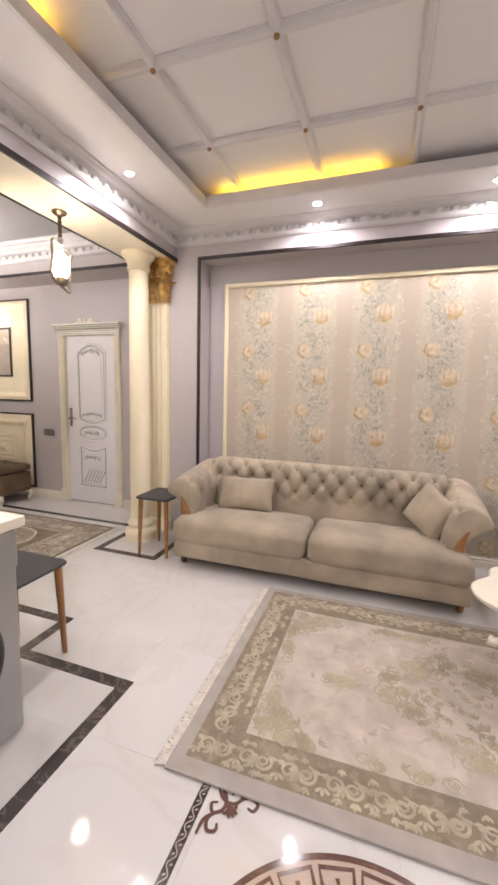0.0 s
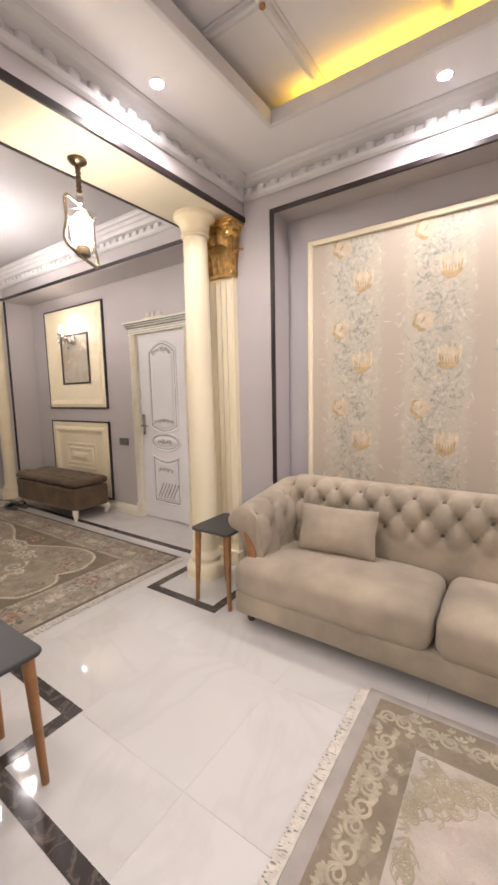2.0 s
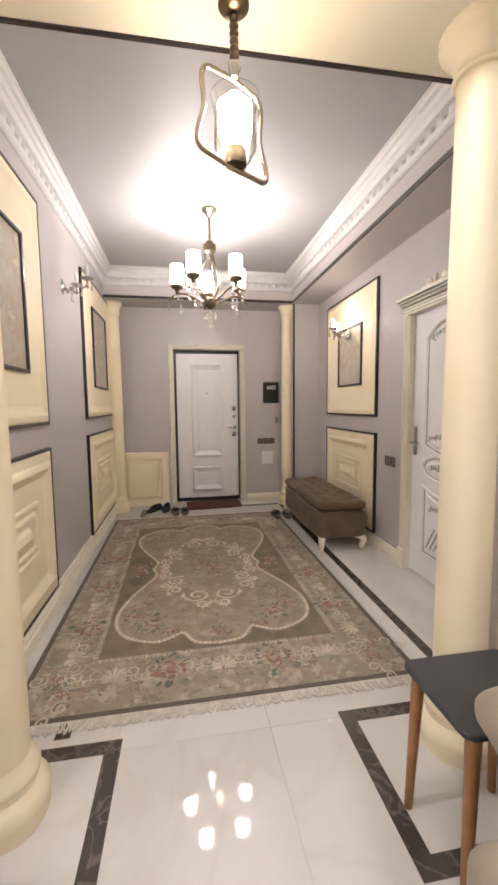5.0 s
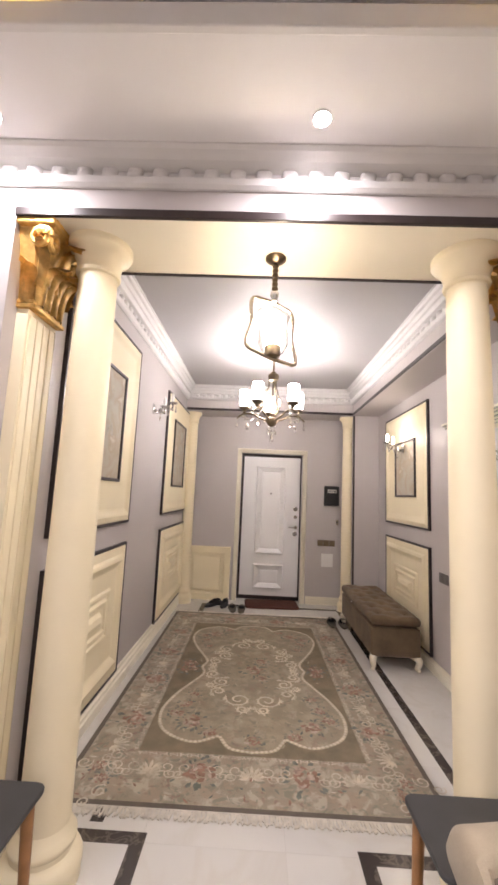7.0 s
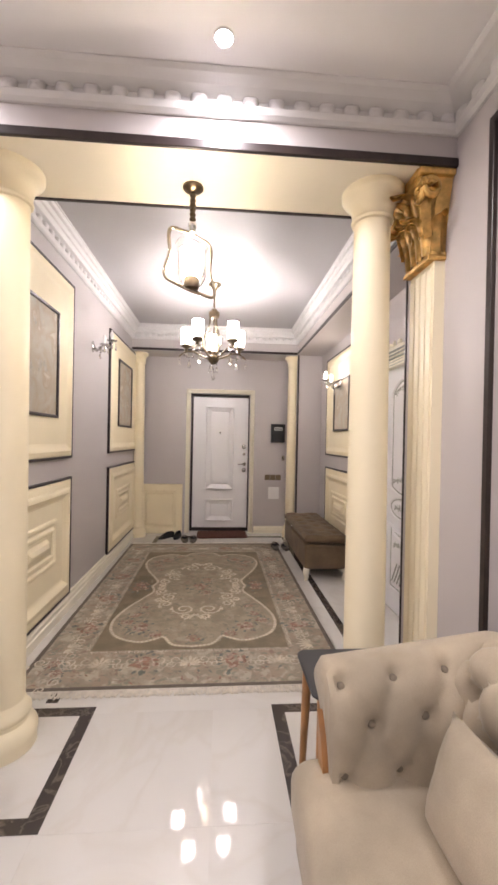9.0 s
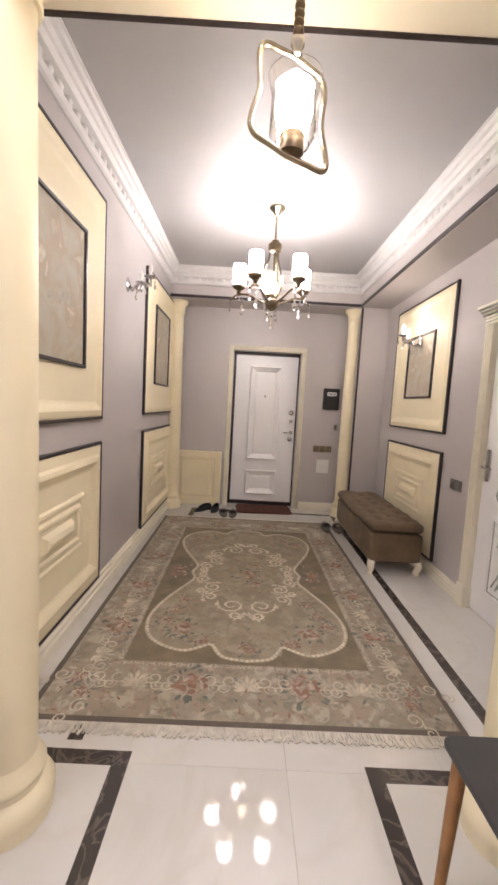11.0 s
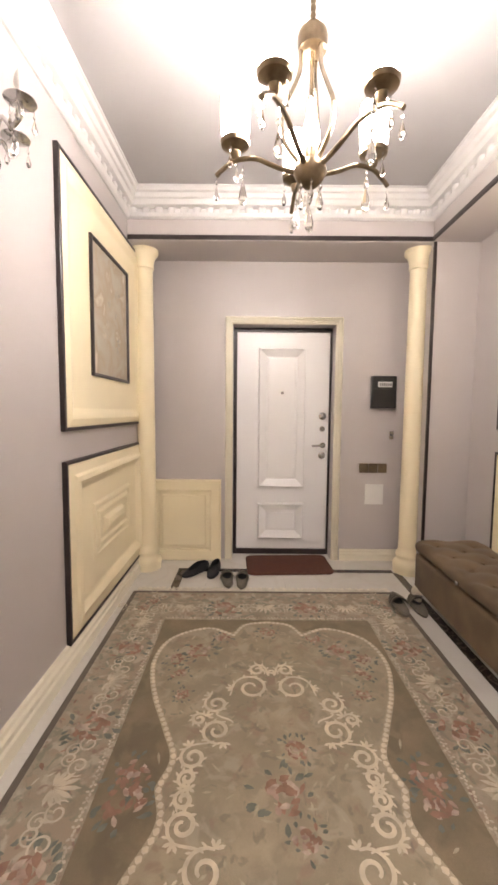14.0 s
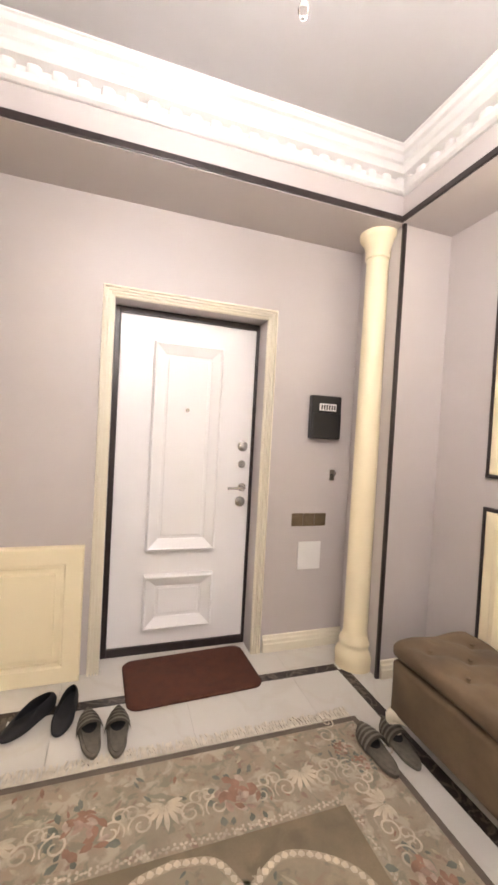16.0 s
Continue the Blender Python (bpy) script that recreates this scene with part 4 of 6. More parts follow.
part("frame", boxes((PX0, PX0 + 0.035, -0.028, 0, 0.102, PZ1), (PX1 - 0.035, PX1, -0.028, 0, 0.102, PZ1), (PX0 + 0.035, PX1 - 0.035, -0.028, 0, PZ1 - 0.035, PZ1), bev=0.006), CREAM, pf, "cream moulded frame")
part("paper", boxes((PX0 + 0.03, PX1 - 0.03, -0.010, 0, 0.102, PZ1 - 0.03)), PAPER, pf)
rnd = random.Random(5)
leaf_g, leaf_w, rose, tulip, peach, cream = (bmesh.new() for _ in range(6))


def flat_leaf(bm, x, z, a, l, w, h):
    c, s = math.cos(a), math.sin(a)
    bm.faces.new([bm.verts.new((x + c * p - s * q, -h, z + s * p + c * q)) for p, q in ((0, 0), (l * 0.3, w), (l * 0.65, w * 0.9), (l, 0), (l * 0.65, -w * 0.9), (l * 0.3, -w))])


def round_petal(bm, x, z, a, l, w, h):
    c, s = math.cos(a), math.sin(a)
    pts = [(l / 2 * (1 + math.cos(t)), w * math.sin(t) * (1.0 - 0.25 * math.cos(t))) for t in [2 * math.pi * k / 10 for k in range(10)]]
    bm.faces.new([bm.verts.new((x + c * p - s * q, -h, z + s * p + c * q)) for p, q in pts])


def bloom_petal(bm, x, z, dx, dz, a, l, w, h, f=1.2):
    round_petal(bm, x + f * dx, z + f * dz, a, f * l, f * w, h)


for k in range(7):
    cx = -0.755 + 0.525 * k - 0.77
    # a winding stem of sage sprigs with a paler fringe of leaves on both sides
    for j in range(1500):
        z = rnd.uniform(0.12, PZ1 - 0.06)
        sway = 0.055 * math.sin((z - 0.1) * 11.8)
        x = cx + 0.012 + (max(-0.12, min(0.12, rnd.gauss(0, 0.055))) + sway if j % 5 < 3 else rnd.uniform(-0.205, 0.205))
        if PX0 + 0.05 < x < PX1 - 0.06:
            b = leaf_g if j % 5 in (0, 2) else leaf_w
            flat_leaf(b, x, z, rnd.gauss(1.57, 0.9) if j % 2 else rnd.uniform(0, 6.28), rnd.uniform(0.028, 0.072), rnd.uniform(0.0026, 0.0075), 0.0106 + 0.0000013 * j)
    for n in range(5):
        zr, zt = 2.30 - 0.532 * n, 2.072 - 0.526 * n
        if zr > 0.15 and PX0 + 0.1 < cx - 0.065 < PX1 - 0.1:
            x = cx - 0.065
            # open rose: a pale cup with ochre shade on one side and folded petals
            for i in range(6):
                a = 0.35 + i * 1.047
                bloom_petal(rose if i in (2, 3, 4) else peach, x, zr, 0.010 * math.cos(a), 0.010 * math.sin(a), a, 0.046, 0.026, 0.0130 + 0.0001 * i)
            for i in range(5):
                a = 0.9 + i * 1.257
                bloom_petal(cream if i % 2 else peach, x, zr, 0.006 * math.cos(a), 0.004 + 0.006 * math.sin(a), a, 0.034, 0.020, 0.0138 + 0.0001 * i)
            for i in range(3):
                bloom_petal(rose, x, zr, -0.012 + 0.009 * i, -0.010 + 0.005 * i, 0.7 + 0.5 * i, 0.024, 0.004, 0.0146 + 0.0001 * i)
        if zt > 0.15 and PX0 + 0.1 < cx + 0.085 < PX1 - 0.1:
            x = cx + 0.085
            # tulip: a round cup of upright petals, ochre at the foot and paler towards the tips
            bloom_petal(tulip, x, zt, -0.052, -0.018, 0.0, 0.104, 0.046, 0.0130)
            for i in range(7):
                q = i - 3
                a = math.pi / 2 - q * 0.045
                bloom_petal(peach if i % 2 else cream, x, zt, 0.0135 * q, -0.040 + 0.0045 * abs(q), a, 0.108 - 0.009 * abs(q), 0.0125, 0.0136 + 0.0001 * (3 - abs(q)))
                bloom_petal(tulip, x, zt, 0.0125 * q, -0.054 + 0.003 * q * q, a, 0.048, 0.0042, 0.0142 + 0.00005 * i)
            for i in range(3):
                flat_leaf(leaf_g, x + 0.02 * (i - 1), zt + 0.046, math.pi / 2 - (i - 1) * 0.5, 0.045, 0.003, 0.0146 + 0.0001 * i)
            # curling tendril beside the flower
            for i in range(9):
                a = 0.35 * i
                flat_leaf(leaf_g, x - 0.085 + 0.05 * math.cos(a + 2.2), zt + 0.02 + 0.075 * math.sin(a + 2.2), a + 3.77, 0.034, 0.0028, 0.0128 + 0.00005 * i)
for nm, b, m in (("leaf_print", leaf_g, PAPER_GREEN), ("silver_leaf_print", leaf_w, PAPER_WHITE), ("rose_print", rose, PAPER_OCHRE), ("tulip_print", tulip, PAPER_OCHRE), ("petal_print", peach, PAPER_PEACH), ("pale_petal_print", cream, PAPER_CREAM)):
    tagged(part(nm, b, m, pf), kind="stuff")

# ---- floor inlays ----
def inlay(name, rows, mat, label):
    structure(name, boxes(*[(a, b, c, d2_, -0.003, 0.0015) for a, b, c, d2_ in rows]), mat, label, "floor inlay")


W = 0.062
inlay("inlay_column_right", [(-1.90, -1.275, 2.95, 2.95 + W), (-1.90, -1.90 + W, 2.95 + W, YW), (-1.275 - W, -1.275, 2.95 + W, YW)], EMPERADOR, "dark brown marble band around a column")
inlay("inlay_column_left", [(-1.92, -1.265, 2.052 - W, 2.052), (-1.92, -1.92 + W, YL, 2.052 - W), (-1.265 - W, -1.265, 1.735, 2.052 - W)], EMPERADOR, "dark brown marble band around a column")
inlay("inlay_kitchen", [(-1.47, -0.612, 1.735 - W, 1.735), (-0.612 - W, -0.612, -1.5, 1.735 - W)], EMPERADOR, "dark brown marble band bordering the kitchen floor")
inlay("inlay_hall", [(-5.51, -5.45, 1.78, 3.56), (-5.45, -1.96, 3.555, 3.615), (-5.45, -1.96, 1.78, 1.84)], EMPERADOR, "dark brown marble band bordering the hall floor")

# medallion with a key pattern, partly under the rug
MX, MY, MR = 0.50, 0.89, 0.475
med = tagged(new("floor_medallion"), "round marble floor medallion with a brown key pattern", "floor inlay", kind="structure")
med.location = (MX, MY, 0)
bm = bmesh.new()
def ring(bm, r0, r1, z, n=72):
    a = [bm.verts.new((r0 * math.cos(2 * math.pi * k / n), r0 * math.sin(2 * math.pi * k / n), z)) for k in range(n)]
    b = [bm.verts.new((r1 * math.cos(2 * math.pi * k / n), r1 * math.sin(2 * math.pi * k / n), z)) for k in range(n)]
    for k in range(n):
        bm.faces.new((a[k], a[(k + 1) % n], b[(k + 1) % n], b[k]))
ring(bm, 0.34, MR, 0.0012)
part("beige_ring", bm, INLAY_BEIGE, med)
bm = bmesh.new()
ring(bm, MR - 0.018, MR, 0.0022)
ring(bm, 0.34, 0.352, 0.0022)
part("brown_ring", bm, INLAY_RED, med)
KEY = [(0, 0), (0, 1), (0.8, 1), (0.8, 0.3), (0.4, 0.3), (0.4, 0.62)]
n = 22
for k in range(n):
    bm = bmesh.new()
    pts = []
    for u, v in KEY:
        a = 2 * math.pi * (k + u) / n
        r = 0.368 + 0.072 * v
        pts.append((r * math.cos(a), r * math.sin(a)))
    ribbon(bm, pts, 0.014, 0.0022, ends=False)
    part("key_motif", bm, INLAY_RED, med)
for sx in (-1, 1):
    for sy in (-1, 1):
        bm = bmesh.new()
        for flip in (0, 1):
            for q, ctrl in enumerate((((0.02, 0.02), (0.075, 0.06), (0.085, 0.12), (0.045, 0.15), (0.025, 0.115), (0.05, 0.10)), ((0.075, 0.13), (0.035, 0.18), (0.05, 0.225), (0.085, 0.215), (0.08, 0.185)), ((0.06, 0.14), (0.02, 0.19), (0.012, 0.255)), ((0.05, 0.05), (0.10, 0.10), (0.135, 0.10), (0.13, 0.075)))):
                ln = [((p.y, p.x) if flip else (p.x, p.y)) for p in smooth_line([(a, b, 0) for a, b in ctrl], 7)]
                ribbon(bm, [(sx * (0.55 - 0.74 * x), sy * (0.55 - 0.74 * y)) for x, y in ln], 0.0125, 0.0016 + 0.0003 * q + 0.00015 * flip)
        for j in range(3):
            a2 = 0.785 + (j - 1) * 0.5
            petal(bm, sx * 0.47, sy * 0.47, math.atan2(-sy * math.sin(a2), -sx * math.cos(a2)), 0.0, 0.036, 0.014, 0.0036 + 0.0002 * j)
        part("corner_scroll", bm, INLAY_RED, med)
bm = bmesh.new()
for s in (-1, 1):
    box(bm, s * 0.575 - 0.016, s * 0.575 + 0.016, -0.591, 0.591, -0.002, 0.0012)
    box(bm, -0.559, 0.559, s * 0.575 - 0.016, s * 0.575 + 0.016, -0.002, 0.0012)
part("square_border", bm, EMPERADOR, med)
bm = bmesh.new()
for s in (-1, 1):
    wave = [(-0.55 + 1.1 * k / 240, s * 0.575 + 0.0085 * math.sin(2 * math.pi * k / 12)) for k in range(241)]
    ribbon(bm, wave, 0.0045, 0.0020, ends=False)
    ribbon(bm, [(y, x) for x, y in wave], 0.0045, 0.0023, ends=False)
    for k in range(40):
        c = -0.5365 + 0.055 * (k // 2) + 0.0275 * (k % 2)
        q = s * 0.575 + (0.004 if k % 2 else -0.004)
        petal(bm, c, q, 0.6, -0.006, 0.008, 0.007, 0.0027)
        petal(bm, q, c, 0.6, -0.006, 0.008, 0.007, 0.0029)
tagged(part("wave_pattern", bm, material("grey_beige_inlay", (0.36, 0.30, 0.25), 0.15, var=0.2, scale=20), med), kind="stuff")

# ---- rugs ----
def fringe(bm, x, y0, y1, length, out, z=0.004, seed=1, n=None):
    r = random.Random(seed)
    n = n or int((y1 - y0) / 0.0065)
    for k in range(n):
        y = y0 + (y1 - y0) * (k + 0.5) / n
        l = length * r.uniform(0.75, 1.05)
        pts = [(x, y, z + 0.004), (x + out * l * 0.5, y + r.uniform(-0.006, 0.006), z), (x + out * l, y + r.uniform(-0.014, 0.014), 0.003)]
        tube(bm, pts, 0.0042, 4, flat=1.0)


STEP = [0]


def lift():
    """A small height of its own for each woven shape."""
    STEP[0] = (STEP[0] + 1) % 199
    return 0.0000021 * STEP[0]


def hall_rug():
    L, B = 3.03, 1.90
    g = thing("hall_rug", (-3.56, 2.488, 0.001), "olive and taupe carpet with cream scrolls, roses and fringed ends", "rug", rz=0.4)
    hx, hy, z = L / 2, B / 2, 0.010
    part("backing", boxes((-hx, hx, -hy, hy, 0, z), bev=0.003), RUGEDGE, g, "dark brown rug edge")
    part("border", boxes((-hx + 0.03, hx - 0.03, -hy + 0.03, hy - 0.03, z - 0.002, z + 0.00043)), RUGBASE, g)
    ax, ay = hx - 0.40, hy - 0.31
    part("field", boxes((-ax, ax, -ay, ay, z, z + 0.00079)), RUGDARK, g)
    # scalloped medallion outline, one quarter mirrored
    q = smooth_line([(ax - 0.03, 0), (ax - 0.06, 0.13), (ax - 0.17, 0.20)], 8)[:-1] + smooth_line([(ax - 0.17, 0.20), (ax - 0.10, 0.36), (ax - 0.205, 0.55), (ax - 0.41, 0.607), (ax - 0.64, 0.555), (ax - 0.86, 0.455), (0.12, 0.40), (0.0, 0.43)], 7)
    q = [(p[0], p[1]) for p in q]
    out = q + [(-x, y) for x, y in reversed(q[:-1])]
    full = out + [(x, -y) for x, y in reversed(out[1:-1])]
    bm = bmesh.new()
    f = bm.faces.new([bm.verts.new((x, y, z + 0.00122)) for x, y in full])
    bmesh.ops.triangulate(bm, faces=[f])
    part("medallion", bm, RUGOLIVE, g)
    bm = bmesh.new()
    cusps = [k for k, (x, y) in enumerate(full) if abs(abs(x) - ax + 0.17) < 1e-4 and abs(abs(y) - 0.20) < 1e-4]
    for n, (k0, k1) in enumerate(zip(cusps, cusps[1:] + [cusps[0] + len(full)])):
        ribbon(bm, [full[k % len(full)] for k in range(k0, k1 + 1)], 0.026, z + 0.00166 + 0.0002 * (n % 2), ends=False)
    part("scalloped_outline", bm, material("rug_tan_outline", (0.40, 0.34, 0.25), 0.95, var=0.2, scale=16, bump=0.5, bump_scale=600), g)
    bm = bmesh.new()
    acc = 0
    for (x0, y0), (x1, y1) in zip(full, full[1:] + full[:1]):
        d = math.hypot(x1 - x0, y1 - y0)
        while acc < d:
            t = acc / d
            a = math.atan2(y1 - y0, x1 - x0)
            petal(bm, x0 + (x1 - x0) * t, y0 + (y1 - y0) * t, a + math.pi / 2, -0.012, 0.012, 0.025, z + 0.0027 + lift())
            acc += 0.028
        acc -= d
    tagged(part("outline_bead_pattern", bm, RUGCREAM, g), kind="stuff")
    # cream scrolls round the middle
    for sx in (-1, 1):
        for sy in (-1, 1):
            for cx, cy, r, s, h in ((0.505, 0.102, 0.088, 1.6, -1), (0.632, 0.070, 0.047, 4.4, 1), (0.40, 0.258, 0.056, 0.6, 1), (0.25, 0.245, 0.066, 3.6, -1), (0.125, 0.325, 0.052, 0.4, 1), (0.04, 0.335, 0.036, 3.3, -1), (0.31, 0.325, 0.034, 5.2, 1)):
                bm = bmesh.new()
                ribbon(bm, [(sx * x, sy * y) for x, y in spiral(cx, cy, r, 1.45, s, h)], 0.0165, z + 0.00180 + lift())
                for j in range(3):
                    petal(bm, sx * (cx + r * math.cos(s)), sy * (cy + r * math.sin(s)), math.atan2(sy * math.sin(s), sx * math.cos(s)) + (j - 1) * 0.8, 0, 0.034, 0.013, z + 0.00223 + lift())
                sp = spiral(cx, cy, r, 1.45, s, h)
                for j in range(1, 13, 2):
                    (x0, y0), (x1, y1) = sp[j], sp[j + 1]
                    petal(bm, sx * x0, sy * y0, math.atan2(sy * (y1 - y0), sx * (x1 - x0)) + sx * sy * h * -0.8, 0, 0.027, 0.009, z + 0.0018 + lift())
                tagged(part("cream_scroll", bm, RUGCREAM, g), kind="stuff")
    # winding stems that join the scrolls
    for sx in (-1, 1):
        for sy in (-1, 1):
            bm = bmesh.new()
            stem = smooth_line([(0.70, 0.085, 0), (0.60, 0.035, 0), (0.545, 0.175, 0), (0.45, 0.20, 0), (0.345, 0.255, 0), (0.29, 0.18, 0), (0.20, 0.25, 0), (0.17, 0.35, 0), (0.075, 0.375, 0), (0.0, 0.30, 0)], 7)
            for k in range(0, len(stem) - 8, 14):
                ribbon(bm, [(sx * p.x, sy * p.y) for p in stem[k:k + 8]], 0.010, z + 0.00165 + lift())
            tagged(part("scroll_stem", bm, RUGCREAM, g), kind="stuff")
    r = random.Random(3)
    rose, rose2, leafb, crm = bmesh.new(), bmesh.new(), bmesh.new(), bmesh.new()

    def bloom(x, y, rr, k):
        """A worn rose: small overlapping petals, with sprigs of slate leaves round it."""
        for j in range(26):
            a, q = r.uniform(0, 6.28), rr * 0.72 * r.random() ** 0.6
            tgt = rose if j % 5 < 3 else rose2 if j % 5 == 3 else crm2
            petal(tgt, x + q * math.cos(a), y + q * math.sin(a), a + r.uniform(0.6, 2.4), -rr * 0.18, rr * r.uniform(0.18, 0.34), rr * r.uniform(0.16, 0.30), z + 0.0019 + lift())
        for j in range(13):
            a = r.uniform(0, 6.28)
            q = rr * r.uniform(0.7, 1.05)
            petal(leafb, x + q * math.cos(a), y + q * math.sin(a), a + r.uniform(-0.9, 0.9), 0.0, rr * r.uniform(0.25, 0.5), rr * r.uniform(0.14, 0.26), z + 0.0015 + lift())

    crm2, sprig = bmesh.new(), bmesh.new()
    for j in range(150):
        x, y = r.uniform(-ax + 0.1, ax - 0.1), r.uniform(-0.46, 0.46)
        if abs(y) < 0.30 or abs(x) > 0.35:
            a = r.uniform(0, 6.28)
            petal(sprig, x, y, a, 0.0, r.uniform(0.03, 0.07), r.uniform(0.006, 0.014), z + 0.00135 + lift())
    for j in range(260):
        side = j % 4
        t = r.uniform(-1, 1)
        o = r.uniform(0.05, 0.22 if side > 1 else 0.32)
        x, y = ((1 if side else -1) * (hx - o), t * (hy - 0.05)) if side < 2 else (t * (hx - 0.05), (1 if side == 2 else -1) * (hy - o))
        tgt = (leafb, sprig, rose, crm)[r.randrange(4)]
        petal(tgt, x, y, r.uniform(0, 6.28), 0.0, r.uniform(0.02, 0.05), r.uniform(0.006, 0.016), z + 0.0011 + lift())
    bloom(0.02, 0.0, 0.10, 0)
    for sx in (-1, 1):
        bloom(sx * 0.16, 0.07, 0.06, 1)
        bloom(sx * 0.98, 0.0, 0.06, 1)
        bloom(sx * 0.05, 0.53, 0.085, 1)
        bloom(sx * 0.05, -0.53, 0.085, 1)
        for sy in (-1, 1):
            for x, y, rr in ((0.80, 0.38, 0.085), (0.72, 0.50, 0.06), (0.92, 0.26, 0.055), (0.60, 0.46, 0.055), (0.46, 0.42, 0.045)):
                bloom(sx * x, sy * y, rr, 2)
            for j in range(26):
                x, y = r.uniform(0.05, 1.0), r.uniform(0.02, 0.5)
                petal(sprig, sx * x, sy * y, r.uniform(0, 6.28), 0, r.uniform(0.03, 0.06), 0.010, z + 0.00144 + lift())
    # border: lotus flowers, roses and running scrolls
    for side in range(4):
        ends = side < 2
        half, mid = (hy - 0.05, hx - 0.252) if ends else (hx - 0.05, hy - 0.185)
        sgn = 1 if side % 2 else -1
        wide = 0.100 if ends else 0.094
        n = 3 if ends else 5
        for k in range(-n, n + 1):
            c = 0.27 * k
            if abs(c) > half:
                continue
            x, y = (sgn * mid, c) if ends else (c, sgn * mid)
            up = (math.pi if sgn > 0 else 0) if ends else -sgn * math.pi / 2
            if k % 2 == 0:
                for j in range(9):
                    petal(crm, x - 0.35 * wide * math.cos(up), y - 0.35 * wide * math.sin(up), up + (j - 4) * 0.40, 0.006, wide * (1.12 - 0.11 * abs(j - 4)), wide * 0.19, z + 0.0022 + lift())
            else:
                bloom(x, y, wide * (1.05 if abs(c) < half - 0.13 else 0.5), 3)
            for h in (-1, 1):
                for off, q, hh in ((0.085, 0.46, 1), (0.155, 0.34, -1)):
                    dx, dy = (0, h * off) if ends else (h * off, 0)
                    ribbon(crm, spiral(x + dx + 0.25 * wide * hh * math.cos(up), y + dy + 0.25 * wide * hh * math.sin(up), wide * q, 1.35, up + h * hh, h * hh), 0.0085, z + 0.0015 + lift())
        line = [(sgn * (ax + 0.02), -ay), (sgn * (ax + 0.02), ay)] if ends else [(-ax, sgn * (ay + 0.02)), (ax, sgn * (ay + 0.02))]
        m = 44 if ends else 76
        for k in range(m):
            t = (k + 0.5) / m
            x, y = line[0][0] + (line[1][0] - line[0][0]) * t, line[0][1] + (line[1][1] - line[0][1]) * t
            for j in range(3):
                petal(crm, x, y, 2.1 * j + k, 0, 0.016, 0.010, z + 0.00094 + lift())
    tagged(part("rose_highlight_pattern", crm2, material("rug_pale_rose_pile", (0.44, 0.345, 0.28), 0.95, var=0.3, scale=30, bump=0.5, bump_scale=600), g), kind="stuff")
    tagged(part("sprig_pattern", sprig, material("rug_pale_olive_sprig", (0.385, 0.335, 0.245), 0.95, var=0.25, scale=30, bump=0.5, bump_scale=600), g), kind="stuff")
    tagged(part("rose_pattern", rose, RUGPINK, g), kind="stuff")
    tagged(part("rose_heart_pattern", rose2, material("rug_rose_heart_pile", (0.36, 0.255, 0.205), 0.95, var=0.3, scale=30, bump=0.5, bump_scale=600), g), kind="stuff")
    tagged(part("leaf_pattern", leafb, RUGBLUE, g), kind="stuff")
    tagged(part("cream_flower_pattern", crm, material("rug_faded_cream_pile", (0.50, 0.435, 0.345), 0.95, var=0.3, scale=14, bump=0.5, bump_scale=600, fine=0.3), g), kind="stuff")
    for s in (-1, 1):
        bm = bmesh.new()
        fringe(bm, s * hx, -hy + 0.02, hy - 0.02, 0.056 if s > 0 else 0.075, s, seed=7 + s)
        tagged(part("fringe", bm, FRINGE, g), kind="stuff")


